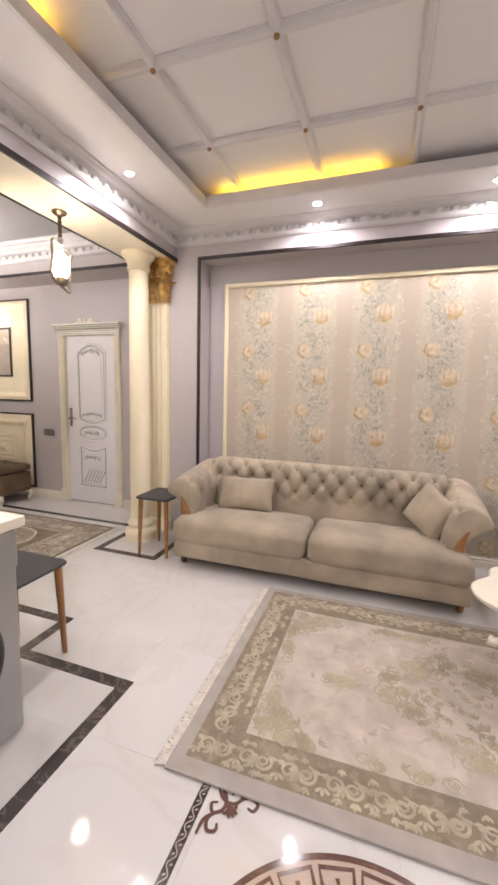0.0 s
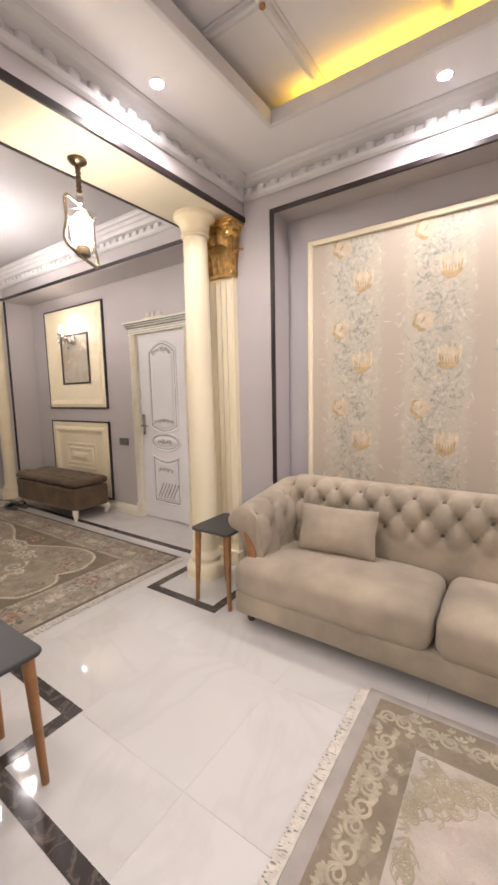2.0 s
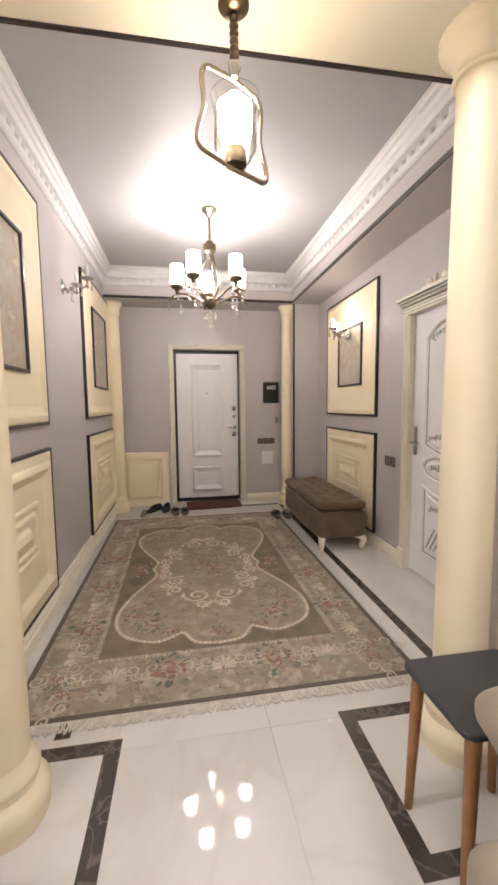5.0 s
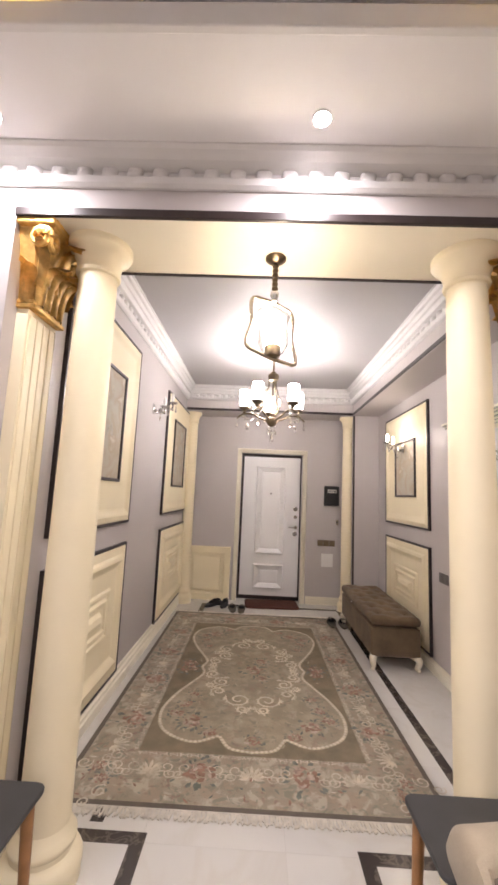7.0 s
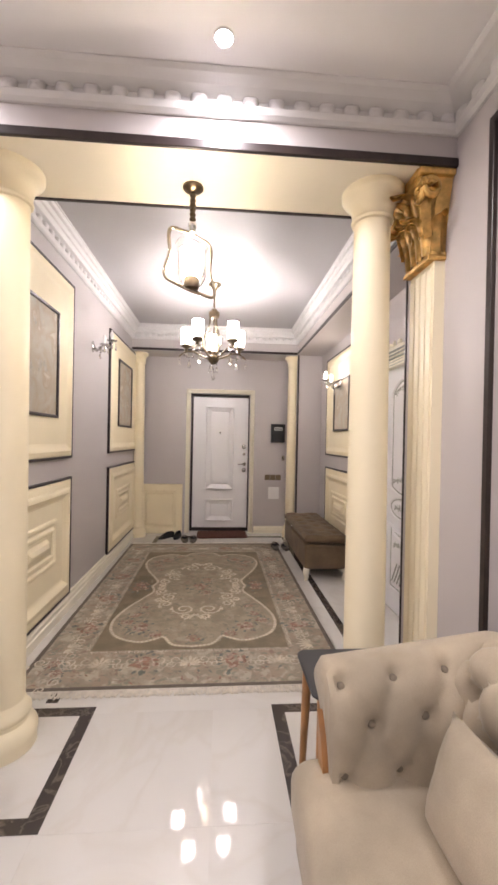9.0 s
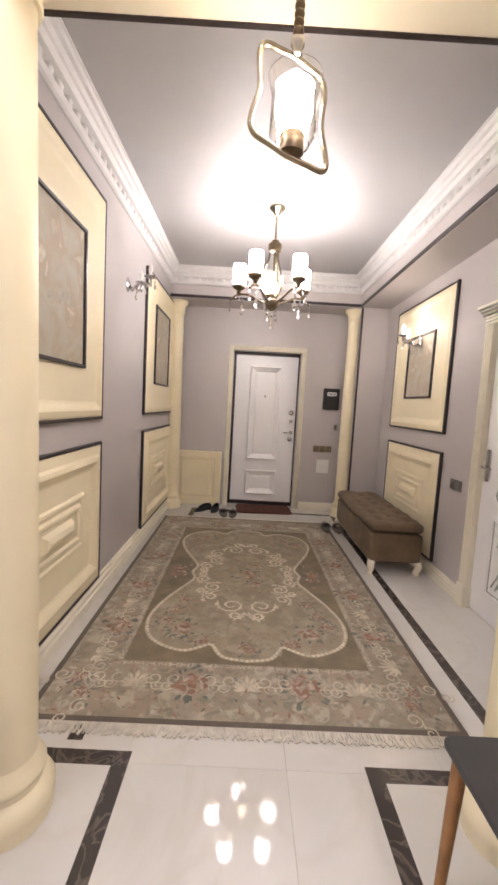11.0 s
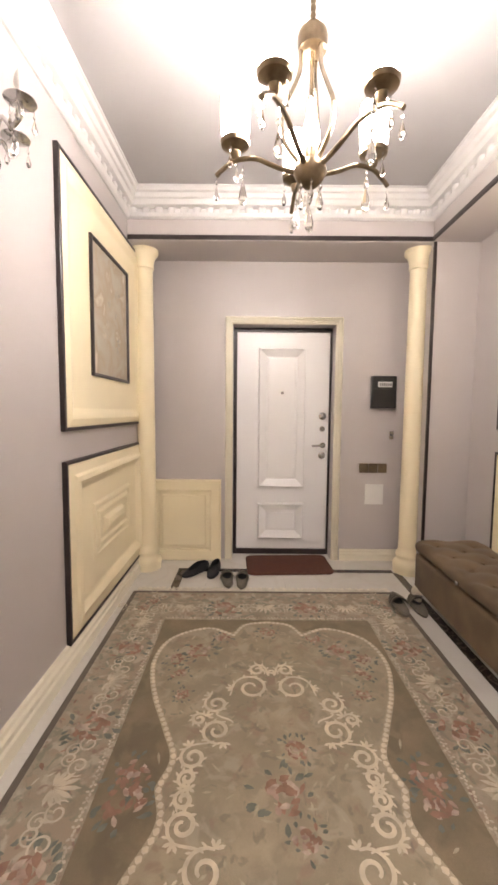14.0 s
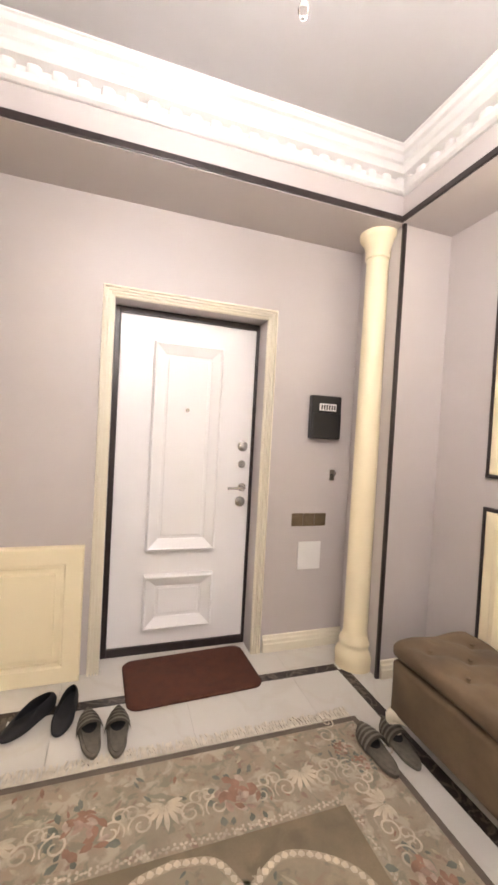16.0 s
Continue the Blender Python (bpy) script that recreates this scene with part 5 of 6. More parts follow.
def living_rug():
    L, B = 2.25, 1.445
    g = thing("living_rug", (-0.245, 1.402, 0.004), "cream and olive floral carpet with fringe beside the sofa", "rug", rz=0.8)
    z = 0.010
    part("backing", boxes((0, L, 0, B, 0, z), bev=0.003), RUGBIND, g, "grey binding")
    part("band", boxes((0.052, L - 0.035, 0.068, B - 0.04, z - 0.002, z + 0.00043)), RUGBAND, g)
    part("field", boxes((0.235, L - 0.225, 0.24, B - 0.225, z, z + 0.00086)), RUGPALE, g)
    r = random.Random(9)
    gold, pale, olive, thin = bmesh.new(), bmesh.new(), bmesh.new(), bmesh.new()

    def motif(x, y, rr, a0):
        ux, uy = math.cos(a0), math.sin(a0)
        vx, vy = -uy, ux
        for h in (-1, 1):
            for q, (w, tgt) in enumerate(((0.010, gold), (0.0045, pale))):
                ribbon(tgt, spiral(x + h * rr * 0.5 * ux, y + h * rr * 0.5 * uy, rr * (0.60 - 0.10 * q), 1.5, a0 + math.pi / 2 * h, h), w, z + 0.0014 + 0.0004 * q + lift())
            for j in range(4):
                a = a0 + h * (0.5 + 0.55 * j)
                petal(gold if j % 2 else pale, x + h * rr * 0.9 * ux - rr * 0.5 * vx, y + h * rr * 0.9 * uy - rr * 0.5 * vy, a + (math.pi if h < 0 else 0), 0.0, rr * 0.42, rr * 0.16, z + 0.0016 + lift())
        for j in range(5):
            petal(pale if j % 2 else gold, x - 0.2 * rr * vx, y - 0.2 * rr * vy, a0 + math.pi / 2 + (j - 2) * 0.42, 0.006, rr * 0.8, rr * 0.17, z + 0.0022 + lift())
        for j in range(3):
            petal(pale, x + rr * 1.05 * ux + 0.3 * rr * vx, y + rr * 1.05 * uy + 0.3 * rr * vy, a0 + math.pi / 2 + (j - 1) * 0.8, 0.004, rr * 0.55, rr * 0.2, z + 0.0019 + lift())

    for k in range(13):
        x = 0.14 + (L - 0.28) * k / 12
        motif(x, 0.14, 0.066, math.pi)
        motif(x, B - 0.125, 0.062, 0)
    for k in range(1, 8):
        y = 0.14 + (B - 0.27) * k / 8
        motif(0.13, y, 0.066, math.pi / 2)
        motif(L - 0.13, y, 0.066, -math.pi / 2)

    def spray(x, y, k):
        a = r.uniform(0, 6.28)
        if k % 3:
            rr = r.uniform(0.022, 0.045)
            ribbon(olive, spiral(x, y, rr, 1.3, a, 1 if k % 2 else -1, 14), 0.0055, z + 0.0017 + lift())
            ribbon(shade, spiral(x + 0.005, y - 0.005, rr, 1.3, a, 1 if k % 2 else -1, 14), 0.0045, z + 0.0012 + lift())
        else:
            for j in range(4):
                petal(olive if j % 2 else shade, x, y, a + (j - 1.5) * 0.5, 0, r.uniform(0.028, 0.05), 0.010, z + (0.0017 if j % 2 else 0.0012) + lift())

    # small lilies and leaves that fill the band between the scrolls
    for k in range(250):
        side = k % 4
        t = r.uniform(0.02, 0.98)
        x, y = ((0.085 + (L - 0.14) * t, r.choice((0.10, 0.165, 0.21))), (0.085 + (L - 0.14) * t, B - r.choice((0.08, 0.135, 0.19))), (r.choice((0.10, 0.17, 0.215)), 0.09 + (B - 0.15) * t), (L - r.choice((0.07, 0.13, 0.19)), 0.09 + (B - 0.15) * t))[side]
        a = (-math.pi / 2, math.pi / 2, math.pi, 0)[side] + r.uniform(-0.4, 0.4)
        for j in range(3):
            petal(gold if k % 3 else pale, x, y, a + (j - 1) * 0.62, 0.0, r.uniform(0.022, 0.036), 0.011, z + 0.00112 + 0.0000011 * (3 * k + j))
    shade = bmesh.new()
    cx, cy = L / 2, B / 2
    # eight-sided centre with two pendants, corner sprays and a broken garland along the edges
    for j in range(430):
        u, v = r.uniform(-1, 1), r.uniform(-1, 1)
        if abs(u) + abs(v) < 1.25 and (abs(u) + abs(v) > 0.75 or j % 3 == 0):
            spray(cx + 0.37 * u, cy + 0.33 * v, j)
    for h in (-1, 1):
        for j in range(14):
            spray(cx + h * (0.47 + 0.012 * j), cy - 0.05 + r.uniform(-0.03, 0.03) * (1 - j / 14), j)
        for q in (-1, 1):
            for j in range(95):
                u, v = r.random(), r.random()
                if u + v < 1.05:
                    spray(cx + h * (L / 2 - 0.255 - 0.30 * u), cy + q * (B / 2 - 0.255 - 0.22 * v), j)
        for j in range(22):
            spray(cx + h * (L / 2 - 0.27 - abs(r.gauss(0, 0.02))), cy + r.uniform(-0.3, 0.3), j)
        for j in range(30):
            spray(cx + r.choice((-0.27, 0.27)) + r.gauss(0, 0.09), cy + h * (B / 2 - 0.265 - abs(r.gauss(0, 0.02))), j)
    for j in range(240):
        x, y = r.uniform(0.3, L - 0.3), r.uniform(0.3, B - 0.3)
        petal(thin, x, y, r.uniform(0, 6.28), -0.02, 0.03, 0.018, z + 0.00093 + 0.2 * lift())
    tagged(part("scroll_pattern", gold, RUGGOLD, g), kind="stuff")
    tagged(part("pale_leaf_pattern", pale, material("rug_wheat_leaf", (0.45, 0.39, 0.29), 0.95, var=0.25, scale=16, bump=0.5, bump_scale=600), g), kind="stuff")
    tagged(part("scroll_outline_pattern", shade, material("rug_sage_outline", (0.345, 0.30, 0.21), 0.95, var=0.2, bump=0.4, bump_scale=600), g), kind="stuff")
    tagged(part("olive_scroll_pattern", olive, material("rug_sage_scroll", (0.405, 0.345, 0.235), 0.95, var=0.2, bump=0.4, bump_scale=600), g), kind="stuff")
    tagged(part("faint_leaf_pattern", thin, material("rug_faint_leaf", (0.47, 0.39, 0.335), 0.95, var=0.2, bump=0.4, bump_scale=600), g), kind="stuff")
    bm = bmesh.new()
    fringe(bm, 0, 0.01, B - 0.01, 0.048, -1, seed=3, n=400)
    tagged(part("fringe", bm, FRINGE, g), kind="stuff")


hall_rug()
living_rug()

# ---- sofa ----
def tufted(prof, length, to3, rows, pitch, depth=0.03, phase=0.0):
    """A padded roll: an outline swept along its length, quilted in diamonds between the button rows (lengths along the outline)."""
    P = [Vector((p[0], p[1])) for p in prof]
    n = len(P)
    area = sum(P[k].x * P[(k + 1) % n].y - P[(k + 1) % n].x * P[k].y for k in range(n))
    S = [0.0]
    for k in range(1, n):
        S.append(S[-1] + (P[k] - P[k - 1]).length)
    N = []
    for k in range(n):
        d = (P[(k + 1) % n] - P[k - 1]).normalized()
        N.append(Vector((d.y, -d.x)) * (1 if area > 0 else -1))
    nu = max(8, int(length / 0.016))
    bm = bmesh.new()
    grid = []
    for i in range(nu + 1):
        u = length * i / nu
        row = []
        edge = min(1.0, math.sqrt(max(0.0, 1 - (1 - min(1, min(u, length - u) / 0.03)) ** 2)))
        for k in range(n):
            s, dsp = S[k], 0.0
            lo, hi = rows[0] - 0.09, rows[-1] + 0.09
            if lo < s < hi:
                gap = (rows[-1] - rows[0]) / max(1, len(rows) - 1)
                r = (s - rows[0]) / gap
                p, q = (u - phase) / pitch + r / 2, (u - phase) / pitch - r / 2
                f = (abs(math.sin(math.pi * p)) * abs(math.sin(math.pi * q))) ** 0.45
                win = min(1, (s - lo) / 0.06) * min(1, (hi - s) / 0.06)
                dsp = depth * (f - 0.6) * win
                for j, rs in enumerate(rows):
                    uu = ((u - phase) / pitch - j / 2)
                    du = (uu - round(uu)) * pitch
                    dsp -= 0.030 * win * math.exp(-((du * du + (s - rs) ** 2) / 0.022 ** 2))
            v = P[k] + N[k] * (dsp - 0.022 * (1 - edge))
            row.append(bm.verts.new(to3(u, v.x, v.y)))
        grid.append(row)
    for a, b in zip(grid, grid[1:]):
        for k in range(n):
            bm.faces.new((a[k], a[(k + 1) % n], b[(k + 1) % n], b[k]))
    bm.faces.new(grid[0])
    bm.faces.new(grid[-1])
    spots = []
    for j, rs in enumerate(rows):
        k = min(range(n), key=lambda i: abs(S[i] - rs))
        m = -2
        while True:
            u = phase + (m + j / 2) * pitch
            m += 1
            if u > length - 0.03:
                break
            if u > 0.03:
                v = P[k] - N[k] * (0.6 * depth + 0.016)
                spots.append((Vector(to3(u, v.x, v.y)), Vector(to3(u, v.x + N[k].x, v.y + N[k].y)) - Vector(to3(u, v.x, v.y))))
    return bm, spots


BTN = None


def buttons(spots, parent):
    global BTN
    for c, nrm in spots:
        if BTN is None:
            b = bmesh.new()
            bmesh.ops.create_uvsphere(b, u_segments=10, v_segments=6, radius=0.013)
            for v in b.verts:
                v.co.z *= 0.5
            BTN = part("button", b, BUTTON, parent, smooth=True)
            o = BTN
        else:
            o = new("button", BTN.data)
            o.parent = parent
        o.matrix_basis = Matrix.Translation(c) @ nrm.to_track_quat("Z", "Y").to_matrix().to_4x4()


def soft_box(x0, x1, y0, y1, z0, z1, r=0.05, puff=0.02, seed=0, seg=4, cuts=10):
    """An upholstered block: rounded, slightly bulged and creased."""
    bm = bmesh.new()
    box(bm, x0, x1, y0, y1, z0, z1)
    bmesh.ops.bevel(bm, geom=bm.edges[:], offset=r, segments=seg, affect="EDGES", profile=0.5)
    big = [e for e in bm.edges if e.calc_length() > 0.12]
    bmesh.ops.subdivide_edges(bm, edges=big, cuts=cuts, use_grid_fill=True)
    cx, cy, cz = (x0 + x1) / 2, (y0 + y1) / 2, (z0 + z1) / 2
    for v in bm.verts:
        a, b, c = 2 * (v.co.x - cx) / (x1 - x0), 2 * (v.co.y - cy) / (y1 - y0), 2 * (v.co.z - cz) / (z1 - z0)
        v.co.z += (1 if c > 0 else -0.3) * puff * (1 - a * a) * (1 - b * b) * min(1, abs(c))
        v.co += 0.006 * noise.noise_vector(v.co * 5 + Vector((seed, 0, 0)))
    return bm


def sofa(name, loc, width, label, pillows=True):
    """Origin at the middle of the front, on the floor; y runs to the back."""
    s = thing(name, (*loc, 0), label, "sofa")
    h = width / 2
    part("base", soft_box(-h + 0.075, h - 0.075, -0.036, 0.70, 0.082, 0.222, 0.022, 0.0, 1), FABRIC, s, smooth=True)
    n = 2 if width > 1.5 else 1
    cw = (width - 0.50) / n
    for k in range(n):
        x0 = -h + 0.25 + k * cw
        bm = soft_box(x0 - (0.185 if k == 0 else -0.004), x0 + cw + (0.185 if k == n - 1 else -0.004), -0.062, 0.44, 0.198, 0.412, 0.07, 0.035, 3 + k, 5, 14)
        # the cushion reaches round the front of the arms and narrows between them
        for v in bm.verts:
            t = max(0.0, min(1.0, (v.co.y + 0.01) / 0.08))
            lim = h - 0.065 - 0.085 * t * t * (3 - 2 * t)
            v.co.x = max(-lim, min(lim, v.co.x))
            e = max(0.0, min(1.0, (abs(v.co.x) - h + 0.15) / 0.085))
            if v.co.z > 0.28:
                v.co.z -= (v.co.z - 0.28) * 0.4 * e * e
        part("seat_cushion", bm, FABRIC, s, smooth=True)
    back = smooth_line([(0.42, 0.36), (0.415, 0.52), (0.405, 0.68), (0.43, 0.775), (0.52, 0.818), (0.62, 0.785), (0.665, 0.71), (0.64, 0.62), (0.66, 0.40), (0.66, 0.20), (0.5, 0.20)], 8, closed=True)
    bm, sp = tufted(back, width - 0.40, lambda u, a, b: (-h + 0.20 + u, a, b), [0.23, 0.335, 0.44], 0.148, 0.037)
    buttons(sp, part("backrest", bm, FABRIC, s, smooth=True))
    for sx in (-1, 1):
        arm = smooth_line([(-0.25, 0.30), (-0.248, 0.46), (-0.238, 0.57), (-0.205, 0.665), (-0.13, 0.708), (-0.035, 0.682), (0.022, 0.615), (0.010, 0.565), (-0.06, 0.53), (-0.12, 0.46), (-0.135, 0.33), (-0.135, 0.20), (-0.2, 0.20)], 7, closed=True)
        bm, sp = tufted([(sx * (h + a), b) for a, b in ((p[0], p[1]) for p in arm)], 0.60, lambda u, a, b: (a, 0.035 + u, b + 0.13 * max(0, u - 0.04) * min(1, b / 0.6)), [0.13, 0.27, 0.40], 0.16, 0.024, 0.038)
        buttons(sp, part("armrest", bm, FABRIC, s, smooth=True))
        # wooden teardrop under the scroll of the arm
        ts = [k / 12 for k in range(13)]
        tear = [(sx * (h - 0.112 - 0.028 * math.sin(math.pi * t * 0.75)), 0.555 - 0.29 * t) for t in ts] + [(sx * (h - 0.112 - 0.028 * math.sin(math.pi * t * 0.75) - 0.055 * math.sin(math.pi * t) ** 0.8), 0.555 - 0.29 * t) for t in reversed(ts[1:-1])]
        bm = prism(bmesh.new(), tear, lambda u, v, hh: (u, hh, v), 0.018, 0.06)
        part("wooden_fascia", bm, WOOD, s, "honey oak teardrop fascia", smooth=True)
        for y in (0.07, 0.62):
            bm = bmesh.new()
            lathe(bm, [(0.020, 0), (0.026, 0.03), (0.032, 0.09)], sx * (h - 0.12), y, 16)
            part("foot", bm, DARKWOOD if sx < 0 else WOOD, s, smooth=True)
    return s


sofa("chesterfield_sofa", (-0.035, 2.955), 2.26, "taupe velvet button-tufted sofa with rolled arms against the wallpapered recess")
sofa("tufted_armchair", (1.85, 2.93), 0.98, "taupe velvet button-tufted armchair beside the sofa")


def pillow(loc, w, hgt, rx, ry, rz, label):
    p = thing("throw_pillow", loc, label, "pillow", "sofa pillows")
    p.matrix_basis = pose(*loc, rx, ry, rz)
    bm = bmesh.new()
    n = 18
    for side in (1, -1):
        g = []
        for i in range(n + 1):
            row = []
            for j in range(n + 1):
                a, b = 2 * i / n - 1, 2 * j / n - 1
                x, z = a * w / 2 * (1 - 0.05 * (1 - abs(b)) * abs(a)), b * hgt / 2 * (1 - 0.06 * (1 - abs(a)) * abs(b))
                t = ((1 - a * a) * (1 - b * b)) ** 0.42 * 0.075
                t += 0.006 * noise.noise(Vector((a * 2.2, b * 2.2, side))) * (1 - max(abs(a), abs(b)))
                row.append(bm.verts.new((x, side * t, z)))
            g.append(row)
        for i in range(n):
            for j in range(n):
                bm.faces.new((g[i][j], g[i + 1][j], g[i + 1][j + 1], g[i][j + 1]))
    bmesh.ops.remove_doubles(bm, verts=bm.verts, dist=0.0005)
    part("cover", bm, FABRIC, p, smooth=True)
    return p


pillow((-0.60, 3.25, 0.565), 0.45, 0.27, -16, 0, 4, "taupe velvet rectangular pillow leaning on the sofa back")
pillow((0.775, 3.225, 0.588), 0.335, 0.31, -20, 24, -50, "taupe velvet square pillow leaning in the sofa corner")

# ---- side tables ----
def side_table(loc, sx, sy, rz, label):
    t = thing("side_table", (*loc, 0), label, "side table", "small side tables", rz)
    rad, n, pts = 0.035, 6, []
    for cx, cy, a0 in ((sx / 2 - rad, sy / 2 - rad, 0), (-sx / 2 + rad, sy / 2 - rad, 90), (-sx / 2 + rad, -sy / 2 + rad, 180), (sx / 2 - rad, -sy / 2 + rad, 270)):
        pts += [(cx + rad * math.cos(radians(a0 + 90 * k / n)), cy + rad * math.sin(radians(a0 + 90 * k / n))) for k in range(n + 1)]
    bm = nested_poly(bmesh.new(), pts, [(0.01, 0.484), (0.002, 0.486), (0.0, 0.490), (0.0, 0.498), (0.004, 0.502)], lambda u, v, h: (u, v, h))
    bm.faces.new([v for v in bm.verts][:len(pts)])
    part("tabletop", bm, SLATE, t, "charcoal tabletop")
    for ax in (-1, 1):
        for ay in (-1, 1):
            bm = tube(bmesh.new(), [(ax * (sx / 2 - 0.022), ay * (sy / 2 - 0.03), 0), (ax * (sx / 2 - 0.035), ay * (sy / 2 - 0.045), 0.486)], 0.021, 12, taper=[0.62, 1.0])
            part("leg", bm, WOOD, t, "tapered honey oak leg", smooth=True)
    return t


side_table((-1.345, 3.18), 0.31, 0.37, 0, "charcoal-topped side table with oak legs beside the sofa arm")
side_table((-1.25, 1.635), 0.38, 0.37, 0, "charcoal-topped side table with oak legs beside the worktop")

# coffee table with a scalloped ivory top
t = thing("coffee_table", (1.52, 2.40, 0), "ivory lacquered coffee table with scalloped moulded top and carved feet", "coffee table")
pts = []
for k in range(96):
    a = 2 * math.pi * k / 96
    r = 1 + 0.055 * math.cos(8 * a) + 0.02 * math.cos(4 * a)
    pts.append((0.58 * r * math.copysign(abs(math.cos(a)) ** 0.8, math.cos(a)), 0.42 * r * math.copysign(abs(math.sin(a)) ** 0.8, math.sin(a))))
bm = nested_poly(bmesh.new(), pts, [(0.05, 0.405), (0.03, 0.408), (0.022, 0.418), (0.012, 0.420), (0.006, 0.432), (0.0, 0.436), (0.0, 0.445), (0.008, 0.452)], lambda u, v, h: (u, v, h))
part("tabletop", bm, IVORY, t)
for ax in (-1, 1):
    for ay in (-1, 1):
        ln = smooth_line([(ax * 0.34, ay * 0.22, 0.41), (ax * 0.41, ay * 0.27, 0.34), (ax * 0.38, ay * 0.25, 0.2), (ax * 0.36, ay * 0.24, 0.1), (ax * 0.41, ay * 0.28, 0.03), (ax * 0.44, ay * 0.30, 0.02)], 5)
        part("cabriole_leg", tube(bmesh.new(), ln, 0.035, 10, taper=[1.1 - 0.5 * math.sin(math.pi * k / (len(ln) - 1)) for k in range(len(ln))]), IVORY, t, smooth=True)
part("apron", boxes((-0.36, 0.36, -0.24, -0.22, 0.33, 0.405), (-0.36, 0.36, 0.22, 0.24, 0.33, 0.405), (-0.38, -0.36, -0.24, 0.24, 0.33, 0.405), (0.36, 0.38, -0.24, 0.24, 0.33, 0.405), bev=0.004), IVORY, t)

# ---- washing machine and worktop ----
wm = thing("washing_machine", (-1.165, 1.06, 0), "silver front-loading washing machine with dark glass door under a worktop", "washing machine")
part("body", boxes((-0.295, 0.295, -0.30, 0.30, 0.015, 0.85), bev=0.012), STEEL, wm)
part("control_panel", boxes((0.293, 0.303, -0.298, 0.298, 0.70, 0.845), bev=0.004), STEEL, wm)
bm = bmesh.new()
prof = [(0.215, 0.0), (0.215, 0.02), (0.20, 0.032), (0.17, 0.034), (0.155, 0.024)]
b2 = lathe(bmesh.new(), prof, n=40, cap=False)
for v in b2.verts:
    v.co = Vector((0.295 + v.co.z, v.co.x, 0.41 + v.co.y))
part("door_ring", b2, PLASTICBLACK, wm, "black plastic door ring", smooth=True)
b2 = lathe(bmesh.new(), [(0.158, 0.02), (0.12, 0.034), (0.06, 0.042), (0.01, 0.044)], n=40)
for v in b2.verts:
    v.co = Vector((0.295 + v.co.z, v.co.x, 0.41 + v.co.y))
part("door_glass", b2, DARKGLASS, wm, "dark glass door", smooth=True)
b2 = lathe(bmesh.new(), [(0.032, 0.0), (0.03, 0.018), (0.02, 0.022)], n=24)
for v in b2.verts:
    v.co = Vector((0.303 + v.co.z, v.co.x, 0.775 + v.co.y))
part("dial", b2, CHROME, wm, smooth=True)
for ax in (-1, 1):
    for ay in (-1, 1):
        part("foot", lathe(bmesh.new(), [(0.02, 0), (0.02, 0.016)], ax * 0.24, ay * 0.24, 12), PLASTICBLACK, wm)
tagged(part("worktop", boxes((-1.468, -0.845, 0.70, 1.385, 0.855, 0.898), bev=0.006), IVORY), "glossy ivory kitchen worktop over the washing machine", "worktop")

# ---- storage bench ----
b = thing("storage_bench", (-4.32, 3.73, 0), "brown velvet storage bench with tufted lid and white carved feet", "bench")
part("box", soft_box(-0.63, 0.63, -0.215, 0.215, 0.115, 0.36, 0.018, 0.0, 2, 3), BENCH, b, smooth=True)
lid = soft_box(-0.635, 0.635, -0.22, 0.22, 0.372, 0.455, 0.03, 0.012, 6, 3, 46)
spots = [(-0.50 + 0.20 * i + (0.10 if j % 2 else 0), -0.12 + 0.12 * j) for j in range(3) for i in range(6 if j % 2 == 0 else 5)]
for v in lid.verts:
    if v.co.z > 0.43:
        for x, y in spots:
            v.co.z -= 0.016 * math.exp(-((v.co.x - x) ** 2 + (v.co.y - y) ** 2) / 0.03 ** 2)
        p_, q_ = v.co.x / 0.20 + v.co.y / 0.24, v.co.x / 0.20 - v.co.y / 0.24
        v.co.z -= 0.014 * (1 - (abs(math.sin(math.pi * p_)) * abs(math.sin(math.pi * q_))) ** 0.4)
part("lid", lid, BENCH, b, smooth=True)
for x, y in spots:
    bm = bmesh.new()
    bmesh.ops.create_uvsphere(bm, u_segments=8, v_segments=5, radius=0.011)
    for v in bm.verts:
        v.co = Vector((x + v.co.x, y + v.co.y, 0.452 + v.co.z * 0.5))
    part("button", bm, BENCH, b, smooth=True)
for ax in (-1, 1):
    for ay in (-1, 1):
        ln = smooth_line([(ax * 0.54, ay * 0.16, 0.125), (ax * 0.615, ay * 0.20, 0.10), (ax * 0.61, ay * 0.195, 0.05), (ax * 0.595, ay * 0.19, 0.025), (ax * 0.62, ay * 0.205, 0.008)], 5)
        part("carved_foot", tube(bmesh.new(), ln, 0.03, 10, taper=[1.25 - 0.75 * k / (len(ln) - 1) for k in range(len(ln))]), IVORY, b, "white carved foot", smooth=True)
part("lid_pull", disc(bmesh.new(), 0, 0, 0.014, 0, 0.02), CHROME, b).matrix_basis = pose(-0.05, -0.218, 0.40, 0, 0, -90)

